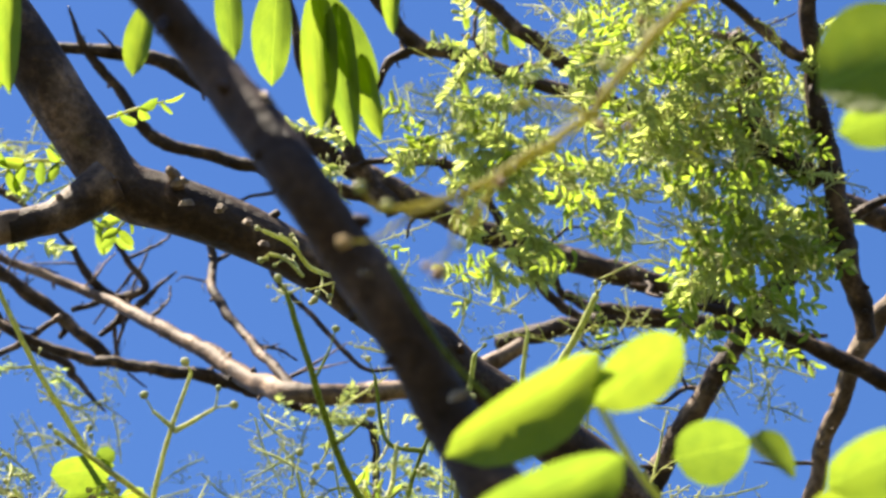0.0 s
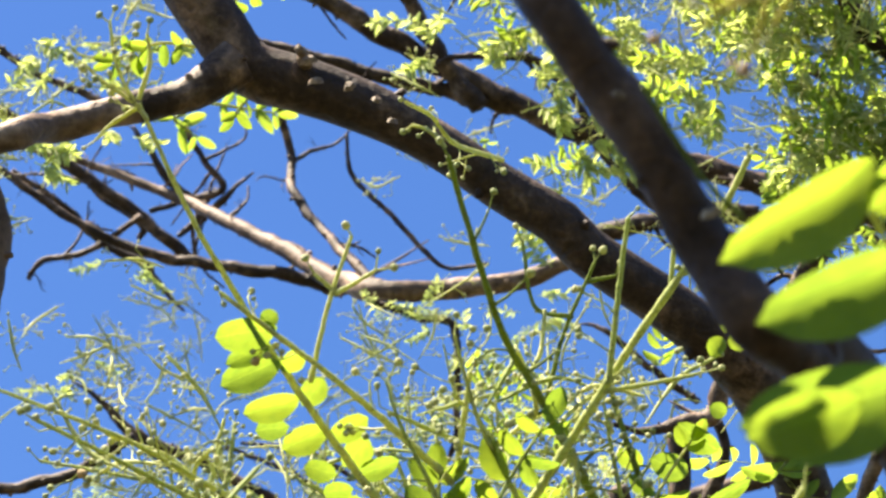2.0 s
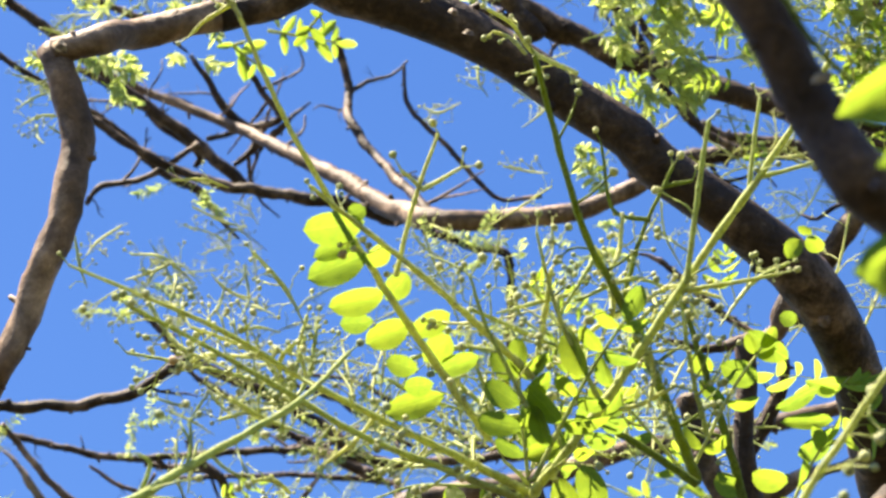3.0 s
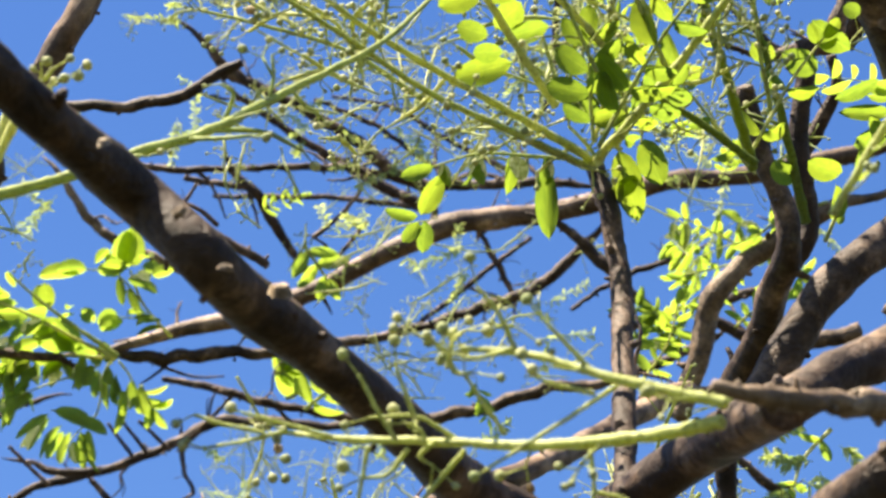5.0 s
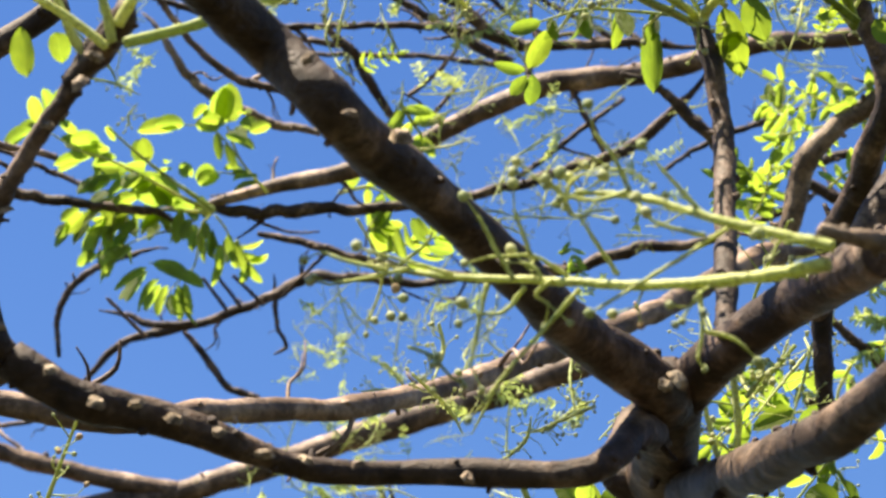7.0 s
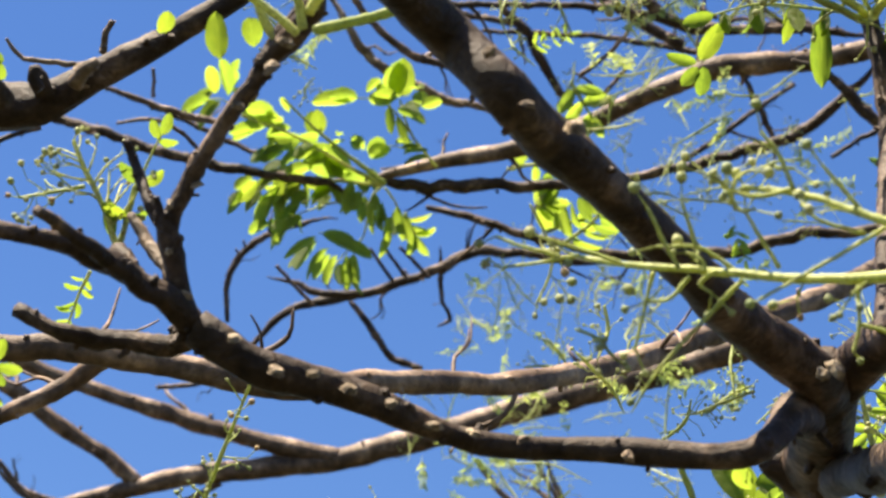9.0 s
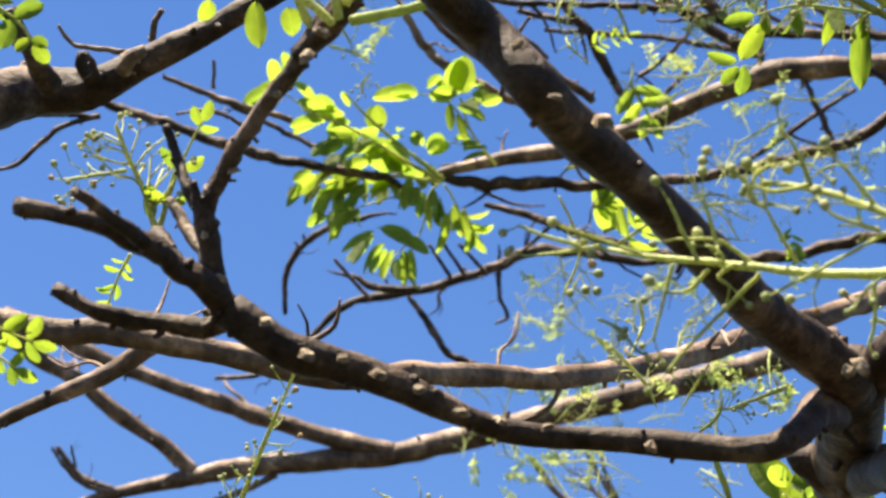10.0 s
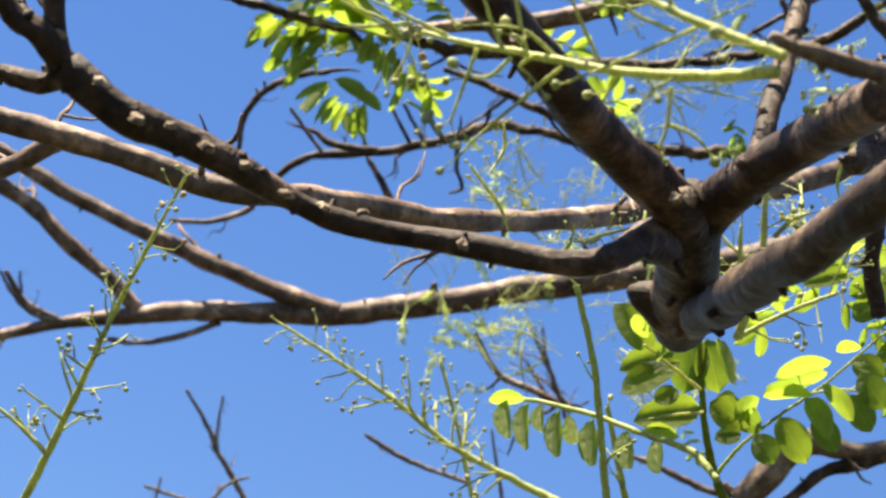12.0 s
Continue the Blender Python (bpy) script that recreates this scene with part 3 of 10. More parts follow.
limb(near_tree, "branch", BARK, [(0.3768, 2.0605, 2.6333, 0.0258), (0.3536, 2.0070, 2.6098, 0.0231), (0.3264, 1.9313, 2.5647, 0.0171), (0.2962, 1.8697, 2.5142, 0.0126), (0.2548, 1.8440, 2.4873, 0.0114), (0.1261, 1.8687, 2.4982, 0.0103), (0.0782, 1.8509, 2.4903, 0.0102), (0.0309, 1.8293, 2.4890, 0.0101), (-0.0158, 1.8036, 2.4948, 0.0114), (-0.0618, 1.7875, 2.5039, 0.0136), (-0.0981, 1.7747, 2.5070, 0.0144), (-0.1294, 1.7623, 2.5093, 0.0153), (-0.1547, 1.7550, 2.5226, 0.0157), (-0.1778, 1.7485, 2.5343, 0.0153)], 0.10)
limb(near_tree, "branch", BARK, [(-0.1811, 1.7484, 2.5329, 0.0132), (-0.1884, 1.7385, 2.5498, 0.0109), (-0.1946, 1.7267, 2.5699, 0.0096), (-0.1997, 1.7163, 2.5872, 0.0091), (-0.2044, 1.7057, 2.6044, 0.0082), (-0.2073, 1.7028, 2.6088, 0.0055)], 0.10)
limb(near_tree, "branch", BARK, [(-0.2021, 1.7105, 2.5968, 0.0068), (-0.1986, 1.7010, 2.6136, 0.0078), (-0.1837, 1.6839, 2.6349, 0.0073), (-0.1688, 1.6672, 2.6547, 0.0073), (-0.1538, 1.6514, 2.6723, 0.0077), (-0.1390, 1.6341, 2.6914, 0.0077), (-0.1241, 1.6178, 2.7084, 0.0077), (-0.1092, 1.6026, 2.7232, 0.0090), (-0.0967, 1.5858, 2.7393, 0.0072)], 0.20)
limb(near_tree, "branch", BARK, [(-0.2094, 1.7043, 2.6059, 0.0041), (-0.2109, 1.6984, 2.6155, 0.0036), (-0.2130, 1.6945, 2.6215, 0.0027)], 0.20)
limb(near_tree, "branch", BARK, [(-0.1779, 1.7474, 2.5363, 0.0129), (-0.2129, 1.7164, 2.5508, 0.0100), (-0.2554, 1.6698, 2.5527, 0.0094), (-0.2892, 1.6294, 2.5435, 0.0077), (-0.3311, 1.6011, 2.5337, 0.0072)], 0.16)
limb(near_tree, "branch", BARK, [(-0.1978, 1.7303, 2.5464, 0.0088), (-0.2265, 1.6765, 2.5403, 0.0074), (-0.2566, 1.6115, 2.5336, 0.0057), (-0.2834, 1.5679, 2.5298, 0.0041)], 0.16)
limb(near_tree, "branch", BARK, [(-0.1679, 1.7686, 2.5394, 0.0106), (-0.2061, 1.7744, 2.5304, 0.0094), (-0.2538, 1.7739, 2.5326, 0.0090), (-0.2913, 1.7617, 2.5347, 0.0073), (-0.3222, 1.7541, 2.5486, 0.0057)], 0.2)
limb(near_tree, "branch", BARK, [(-0.2056, 1.7123, 2.6029, 0.0059), (-0.2179, 1.7058, 2.6211, 0.0050), (-0.2297, 1.7110, 2.6489, 0.0046), (-0.2373, 1.7088, 2.6699, 0.0042), (-0.2428, 1.7025, 2.6787, 0.0037)], 0.20)
limb(near_tree, "branch", PALE_BARK, [(-0.2006, 1.7636, 2.5852, 0.0070), (-0.2158, 1.7690, 2.6131, 0.0061), (-0.2303, 1.7772, 2.6361, 0.0052), (-0.2421, 1.7771, 2.6535, 0.0038)], 0.20)
limb(near_tree, "branch", BARK, [(-0.2282, 1.7856, 2.5914, 0.0092), (-0.2536, 1.8060, 2.6368, 0.0072)], 0.2)
limb(near_tree, "branch", BARK, [(-0.6529, 2.0217, 2.8401, 0.0259), (-0.5702, 2.0120, 2.8571, 0.0257), (-0.4952, 2.0070, 2.8774, 0.0256), (-0.4448, 2.0489, 2.9245, 0.0261), (-0.4017, 2.0497, 2.9371, 0.0250), (-0.3624, 2.0397, 2.9450, 0.0215), (-0.3247, 2.0344, 2.9627, 0.0153), (-0.2805, 2.0161, 2.9814, 0.0124), (-0.2428, 2.0056, 3.0036, 0.0118), (-0.2049, 1.9957, 3.0236, 0.0113), (-0.1725, 1.9847, 3.0432, 0.0101)], 0.16)
limb(near_tree, "branch", BARK, [(-0.3703, 2.0228, 2.9318, 0.0095), (-0.3748, 2.0054, 2.9385, 0.0078), (-0.3795, 1.9991, 2.9465, 0.0050)], 0.20)
limb(near_tree, "branch", BARK, [(-0.4440, 1.9362, 2.9469, 0.0077), (-0.4215, 1.9632, 2.9147, 0.0099), (-0.4053, 1.9983, 2.9034, 0.0122)], 0.20)
limb(near_tree, "branch", PALE_BARK, [(-0.3394, 2.0127, 2.9370, 0.0089), (-0.3305, 1.9981, 2.9429, 0.0072), (-0.3173, 1.9948, 2.9509, 0.0050)], 0.20)
limb(near_tree, "branch", PALE_BARK, [(-0.3256, 2.1111, 3.0823, 0.0030), (-0.3320, 2.1190, 3.0695, 0.0036), (-0.3347, 2.1295, 3.0537, 0.0036)], 0.20)
limb(near_tree, "branch", PALE_BARK, [(-0.4484, 2.1927, 3.1103, 0.0019), (-0.4335, 2.2046, 3.0973, 0.0025), (-0.4094, 2.2104, 3.0954, 0.0031), (-0.3644, 2.2169, 3.0975, 0.0031)], 0.20)
limb(near_tree, "branch", BARK, [(-0.3690, 1.9518, 2.9140, 0.0055), (-0.3710, 1.9578, 2.9047, 0.0061), (-0.3639, 1.9646, 2.8967, 0.0067)], 0.20)
limb(near_tree, "branch", PALE_BARK, [(0.3345, 1.3003, 2.3848, 0.0032), (0.3516, 1.3028, 2.3801, 0.0054), (0.3717, 1.3131, 2.3822, 0.0064), (0.4004, 1.3308, 2.3918, 0.0072), (0.4411, 1.3667, 2.4100, 0.0080), (0.5203, 1.4400, 2.4432, 0.0091)], 0.14)
limb(near_tree, "branch", BARK, [(0.4154, 1.9327, 2.6576, 0.0100), (0.4327, 1.9848, 2.7607, 0.0105), (0.4504, 2.0393, 2.8600, 0.0103), (0.4625, 2.0718, 2.9574, 0.0107), (0.4602, 2.0703, 3.0360, 0.0103), (0.4498, 2.0676, 3.0990, 0.0099)], 0.1)
limb(near_tree, "branch", BARK, [(0.7023, 2.5998, 3.1504, 0.0213), (0.7116, 2.5348, 3.1580, 0.0202), (0.7251, 2.4598, 3.1809, 0.0181), (0.7289, 2.3866, 3.2025, 0.0154), (0.7254, 2.3631, 3.2407, 0.0137), (0.7039, 2.3258, 3.3042, 0.0122), (0.6811, 2.2903, 3.3651, 0.0113)], 0.12)
limb(near_tree, "branch", BARK, [(0.7430, 2.4323, 3.2217, 0.0170), (0.7655, 2.4080, 3.2567, 0.0122), (0.7553, 2.3690, 3.3208, 0.0114), (0.7613, 2.3270, 3.3870, 0.0114), (0.7642, 2.2956, 3.4367, 0.0114)], 0.12)
limb(near_tree, "branch", BARK, [(0.6119, 2.3292, 2.9361, 0.0129), (0.6140, 2.3606, 2.8855, 0.0102), (0.6167, 2.3888, 2.8399, 0.0097), (0.6367, 2.4187, 2.7885, 0.0097)], 0.1)

# the tree behind: limbs above
limb(far_tree, "branch", BARK, [(0.2473, 3.8462, 6.0073, 0.0124), (0.3840, 3.8412, 5.9824, 0.0148), (0.4954, 3.8443, 5.9542, 0.0173), (0.6175, 3.8803, 5.8872, 0.0210), (0.7640, 3.9226, 5.8078, 0.0222), (0.9104, 3.9691, 5.7236, 0.0235), (1.0571, 4.0072, 5.6488, 0.0259), (1.2042, 4.0393, 5.5805, 0.0272), (1.3766, 4.0616, 5.5174, 0.0272), (1.5371, 4.0757, 5.4661, 0.0272), (1.6725, 4.0936, 5.4162, 0.0247), (1.7581, 4.1190, 5.3740, 0.0185), (1.8423, 4.1304, 5.3235, 0.0123), (1.9043, 4.1641, 5.2543, 0.0054)], 0.13, 3)
limb(far_tree, "branch", BARK, [(0.2882, 3.7639, 6.0513, 0.0024), (0.3025, 3.8005, 6.0307, 0.0056), (0.3187, 3.8298, 6.0015, 0.0083), (0.3397, 3.8577, 5.9740, 0.0111), (0.4053, 3.9070, 5.9048, 0.0124), (0.4766, 3.9642, 5.8255, 0.0148), (0.6123, 3.9779, 5.7802, 0.0148), (0.7849, 3.9968, 5.7208, 0.0161), (0.9454, 4.0092, 5.6714, 0.0173), (1.0689, 4.0188, 5.6333, 0.0173)], 0.13, 2)
limb(far_tree, "branch", BARK, [(0.7706, 3.7112, 6.0462, 0.0035), (0.7823, 3.7416, 5.9906, 0.0080), (0.7934, 3.7773, 5.9382, 0.0121), (0.8080, 3.8140, 5.8873, 0.0161), (0.8776, 3.8992, 5.7740, 0.0185), (0.9187, 3.9412, 5.7166, 0.0198), (0.9957, 4.0050, 5.6262, 0.0222)], 0.13, 1)
limb(far_tree, "branch", BARK, [(0.8481, 3.8858, 5.6456, 0.0016), (0.8758, 3.8770, 5.6421, 0.0037), (0.9024, 3.8675, 5.6350, 0.0055), (0.9295, 3.8566, 5.6337, 0.0073), (1.0031, 3.8489, 5.6272, 0.0085), (1.0886, 3.8459, 5.6127, 0.0097), (1.1721, 3.8849, 5.5495, 0.0097), (1.2412, 3.9660, 5.4399, 0.0097), (1.3237, 4.0236, 5.3552, 0.0109), (1.4078, 4.0488, 5.3079, 0.0097)], 0.13, 3)
limb(far_tree, "branch", BARK, [(0.5960, 3.1740, 5.9357, 0.0071), (0.7290, 3.2571, 5.7929, 0.0086), (0.8193, 3.3147, 5.7006, 0.0096), (0.8812, 3.3584, 5.6338, 0.0101), (0.9743, 3.4271, 5.5378, 0.0180), (1.0474, 3.4314, 5.5157, 0.0146), (1.1369, 3.4458, 5.4789, 0.0146), (1.2602, 3.4607, 5.4335, 0.0146), (1.3275, 3.4695, 5.4080, 0.0101), (1.3664, 3.4801, 5.4060, 0.0076), (1.4009, 3.5011, 5.4073, 0.0050), (1.4341, 3.5235, 5.4128, 0.0022)], 0.13, 1)
limb(far_tree, "branch", BARK, [(0.9742, 3.4310, 5.5336, 0.0101), (0.9226, 3.4557, 5.5194, 0.0101), (0.8988, 3.4894, 5.4889, 0.0067), (0.8856, 3.5073, 5.4740, 0.0050), (0.8734, 3.5262, 5.4593, 0.0034), (0.8586, 3.5457, 5.4486, 0.0015)])
limb(far_tree, "branch", BARK, [(1.0153, 3.0782, 5.3080, 0.0124), (1.0866, 3.1105, 5.2563, 0.0134), (1.1680, 3.1490, 5.1956, 0.0134), (1.2495, 3.1875, 5.1348, 0.0134), (1.3413, 3.2249, 5.0727, 0.0124), (1.4536, 3.2711, 4.9964, 0.0103), (1.4855, 3.2831, 4.9733, 0.0077), (1.5129, 3.2939, 4.9444, 0.0052), (1.5327, 3.3143, 4.9146, 0.0023)], 0.13, 2)
limb(far_tree, "branch", BARK, [(1.4847, 2.6976, 4.8616, 0.0147), (1.4865, 2.7742, 4.7788, 0.0147), (1.4933, 2.8376, 4.7091, 0.0166), (1.5141, 2.8995, 4.6377, 0.0184), (1.5297, 2.9748, 4.5531, 0.0203), (1.5551, 3.0363, 4.4810, 0.0184), (1.5671, 3.0863, 4.4244, 0.0166)], 0.13, 1)
limb(far_tree, "branch", BARK, [(1.3623, 2.7612, 4.8224, 0.0129), (1.3889, 2.7905, 4.7846, 0.0166), (1.3779, 2.8364, 4.7379, 0.0166), (1.4043, 2.8722, 4.6932, 0.0184), (1.4495, 2.8997, 4.6529, 0.0184), (1.4951, 2.9143, 4.6264, 0.0203)], 0.13, 1)
limb(far_tree, "branch", BARK, [(1.0826, 2.5988, 5.0411, 0.0058), (1.2183, 2.6609, 4.9510, 0.0071), (1.3088, 2.7042, 4.8924, 0.0079), (1.3725, 2.7345, 4.8486, 0.0083), (1.4361, 2.7633, 4.8025, 0.0092), (1.4909, 2.7802, 4.7713, 0.0110)], 0.13, 1)
limb(far_tree, "branch", PALE_BARK, [(1.3003, 2.8818, 4.9849, 0.0015), (1.3271, 2.8849, 4.9815, 0.0034), (1.3525, 2.8924, 4.9755, 0.0051), (1.3793, 2.8953, 4.9717, 0.0068), (1.4372, 2.8995, 4.9534, 0.0097), (1.4650, 2.9336, 4.9101, 0.0087), (1.4703, 2.9511, 4.8805, 0.0065), (1.4705, 2.9635, 4.8480, 0.0043), (1.4760, 2.9791, 4.8173, 0.0019)], 0.13, 1)
limb(far_tree, "branch", BARK, [(1.7250, 3.0466, 4.7310, 0.0036), (1.6659, 3.0749, 4.7277, 0.0082), (1.6085, 3.1016, 4.7103, 0.0123), (1.5546, 3.1261, 4.6821, 0.0164), (1.5045, 3.1714, 4.6453, 0.0212), (1.4444, 3.2245, 4.6026, 0.0193), (1.3738, 3.2988, 4.5397, 0.0193), (1.3030, 3.3799, 4.4695, 0.0212), (1.2317, 3.4744, 4.3850, 0.0232)], 0.13, 1)
limb(far_tree, "branch", BARK, [(1.2857, 3.2380, 4.6760, 0.0026), (1.3229, 3.2341, 4.6486, 0.0058), (1.3635, 3.2266, 4.6273, 0.0087), (1.4055, 3.2284, 4.6077, 0.0116), (1.4825, 3.2408, 4.5760, 0.0126), (1.5595, 3.2532, 4.5444, 0.0154), (1.6362, 3.2757, 4.5020, 0.0164), (1.7131, 3.2914, 4.4667, 0.0174)], 0.13, 1)
limb(far_tree, "branch", BARK, [(1.6393, 3.2087, 4.8705, 0.0202), (1.7379, 3.2268, 4.8275, 0.0243), (1.8707, 3.2556, 4.7650, 0.0263)])
limb(far_tree, "branch", PALE_BARK, [(1.3696, 3.8894, 4.0807, 0.0111), (1.4899, 3.6610, 4.2891, 0.0134), (1.5593, 3.5024, 4.4269, 0.0150), (1.6081, 3.3937, 4.5306, 0.0158), (1.6295, 3.3503, 4.5721, 0.0178), (1.6711, 3.2980, 4.6184, 0.0198), (1.7326, 3.2436, 4.6620, 0.0198)], 0.13, 1)
limb(far_tree, "branch", BARK, [(1.3581, 4.7967, 5.9081, 0.0226), (1.4729, 4.7605, 5.9196, 0.0240), (1.6159, 4.7333, 5.9148, 0.0240), (1.7870, 4.7091, 5.8999, 0.0226), (1.9574, 4.7067, 5.8619, 0.0198), (2.0316, 4.7038, 5.8343, 0.0149), (2.1025, 4.6822, 5.8066, 0.0099), (2.1795, 4.6703, 5.7922, 0.0044)], 0.13, 1)
limb(far_tree, "branch", BARK, [(1.4697, 4.4716, 5.7847, 0.0121), (1.5233, 4.4849, 5.7576, 0.0135), (1.6314, 4.4834, 5.7334, 0.0135), (1.7396, 4.4818, 5.7093, 0.0135)], 0.13, 1)
limb(far_tree, "branch", BARK, [(1.3056, 4.2543, 6.0725, 0.0021), (1.3033, 4.2755, 6.0415, 0.0047), (1.3108, 4.2981, 6.0124, 0.0071), (1.3268, 4.3173, 5.9844, 0.0094), (1.3790, 4.3683, 5.9172, 0.0108), (1.4176, 4.4206, 5.8518, 0.0108), (1.4694, 4.4810, 5.7746, 0.0108)], 0.13, 1)

# the tree behind: limbs to one side
limb(far_tree, "branch", SUNLIT_BARK, [(0.0118, 5.1491, 6.6443, 0.0093), (0.2125, 5.1892, 6.5552, 0.0124), (0.3935, 5.1461, 6.4121, 0.0153), (0.5024, 5.0276, 6.2172, 0.0193), (0.6327, 4.9144, 6.0114, 0.0244), (0.7262, 4.7967, 5.8187, 0.0265), (0.8134, 4.6590, 5.6508, 0.0269), (0.9769, 4.6429, 5.6353, 0.0256), (1.1408, 4.6188, 5.6291, 0.0243), (1.2511, 4.5829, 5.6479, 0.0216), (1.3621, 4.5336, 5.6823, 0.0202)], 0.07, 4)
limb(far_tree, "branch", BARK, [(-0.7506, 4.6496, 6.9225, 0.0093), (-0.5234, 4.7319, 6.7823, 0.0113), (-0.3699, 4.7853, 6.6916, 0.0126), (-0.2626, 4.8202, 6.6211, 0.0133), (-0.1747, 4.8522, 6.5650, 0.0148), (-0.0721, 4.8880, 6.5015, 0.0163), (0.0297, 4.9386, 6.4208, 0.0148), (0.1612, 4.9917, 6.3310, 0.0163), (0.2780, 5.0411, 6.2486, 0.0163), (0.3868, 5.1009, 6.1556, 0.0178)], 0.13, 2)
limb(far_tree, "branch", BARK, [(-0.5040, 4.7028, 6.5123, 0.0060), (-0.3548, 4.7616, 6.4291, 0.0073), (-0.2543, 4.7988, 6.3744, 0.0082), (-0.1838, 4.8229, 6.3314, 0.0086), (-0.0989, 4.8524, 6.2788, 0.0101), (0.0424, 4.9078, 6.1838, 0.0115), (0.1844, 4.9488, 6.1053, 0.0129), (0.3133, 4.9668, 6.0562, 0.0144), (0.4719, 4.9698, 6.0178, 0.0158), (0.6449, 4.9726, 5.9764, 0.0172), (0.8176, 4.9821, 5.9274, 0.0201), (0.9046, 4.9748, 5.9166, 0.0187)], 0.13, 3)
limb(far_tree, "branch", BARK, [(-0.0395, 5.0889, 6.1039, 0.0073), (-0.0010, 5.0548, 6.1358, 0.0088), (0.1102, 5.0331, 6.1378, 0.0088), (0.2156, 4.9828, 6.1745, 0.0088), (0.2609, 4.9578, 6.1942, 0.0088)], 0.13, 2)
limb(far_tree, "branch", BARK, [(0.6316, 4.7436, 6.3672, 0.0102), (0.6567, 4.8286, 6.2624, 0.0117), (0.6467, 4.8085, 6.1326, 0.0129), (0.7007, 4.7909, 5.9864, 0.0113), (0.7722, 4.6983, 5.7689, 0.0123), (0.8068, 4.6551, 5.6568, 0.0162)], 0.13, 2)
limb(far_tree, "branch", BARK, [(0.8032, 4.7779, 6.2910, 0.0044), (0.8130, 4.8448, 6.2105, 0.0073), (0.9098, 4.9046, 6.1201, 0.0073), (0.9951, 4.9605, 6.0367, 0.0073), (1.0526, 4.9848, 5.9961, 0.0058), (1.1562, 4.9696, 5.9922, 0.0058)])
limb(far_tree, "branch", BARK, [(0.3869, 5.0396, 6.6155, 0.0076), (0.4375, 5.0979, 6.5396, 0.0092), (0.4960, 5.1503, 6.4684, 0.0107), (0.4566, 5.1714, 6.4538, 0.0107), (0.3944, 5.1872, 6.4501, 0.0092), (0.2933, 5.2147, 6.4421, 0.0076)], 0.13, 2)
limb(far_tree, "branch", BARK, [(0.5811, 5.1058, 6.4749, 0.0024), (0.5473, 5.1302, 6.4650, 0.0053), (0.5170, 5.1557, 6.4489, 0.0080), (0.4866, 5.1824, 6.4349, 0.0107), (0.4154, 5.2251, 6.4034, 0.0107), (0.3678, 5.2553, 6.3805, 0.0076)], 0.13, 1)
limb(far_tree, "branch", BARK, [(0.2555, 5.0613, 6.6206, 0.0061), (0.3357, 5.1380, 6.5177, 0.0122), (0.3948, 5.1799, 6.4581, 0.0168), (0.4850, 5.2139, 6.4004, 0.0199)], 0.13, 1)
limb(far_tree, "branch", BARK, [(-0.0801, 5.1737, 6.5705, 0.0092), (0.0551, 5.2247, 6.4839, 0.0092), (0.1442, 5.2797, 6.4031, 0.0122), (0.2726, 5.3157, 6.3347, 0.0137), (0.2871, 5.3301, 6.3155, 0.0122), (0.3184, 5.3463, 6.2818, 0.0092), (0.3470, 5.3649, 6.2468, 0.0061), (0.3786, 5.3845, 6.2152, 0.0027)], 0.13, 2)
limb(far_tree, "branch", BARK, [(-0.0617, 5.1147, 6.6319, 0.0092), (0.0593, 5.1460, 6.5702, 0.0137), (0.1641, 5.1945, 6.4932, 0.0137), (0.2688, 5.2429, 6.4162, 0.0122), (0.2597, 5.2698, 6.3884, 0.0076)], 0.13, 2)
limb(far_tree, "branch", BARK, [(0.8088, 4.8250, 5.7682, 0.0125), (0.9338, 4.8462, 5.7172, 0.0111), (1.0148, 4.8515, 5.6938, 0.0111), (1.0211, 4.9202, 5.6120, 0.0097), (1.0155, 5.0314, 5.4829, 0.0097), (1.0020, 5.0511, 5.4523, 0.0073), (0.9814, 5.0732, 5.4279, 0.0049), (0.9512, 5.0851, 5.4067, 0.0021)], 0.13, 2)
limb(far_tree, "branch", BARK, [(-0.4747, 4.4232, 6.6522, 0.0060), (-0.3270, 4.4735, 6.5654, 0.0072), (-0.2279, 4.5082, 6.5093, 0.0081), (-0.1574, 4.5331, 6.4690, 0.0085), (-0.0736, 4.5637, 6.4154, 0.0099), (0.0103, 4.5943, 6.3619, 0.0099), (0.1513, 4.6203, 6.3019, 0.0099), (0.1783, 4.6266, 6.2737, 0.0074), (0.2050, 4.6340, 6.2453, 0.0050), (0.2340, 4.6444, 6.2205, 0.0022)], 0.13, 1)
limb(far_tree, "branch", BARK, [(-0.3451, 4.3362, 4.8764, 0.0025), (-0.3009, 4.3248, 4.8822, 0.0057), (-0.2552, 4.3195, 4.8839, 0.0086), (-0.2110, 4.3119, 4.8738, 0.0115), (-0.1415, 4.3047, 4.8676, 0.0126), (-0.0255, 4.2906, 4.8597, 0.0126), (0.0854, 4.2625, 4.8693, 0.0126), (0.1563, 4.2264, 4.8967, 0.0126), (0.1976, 4.2078, 4.9098, 0.0103)], 0.13, 1)
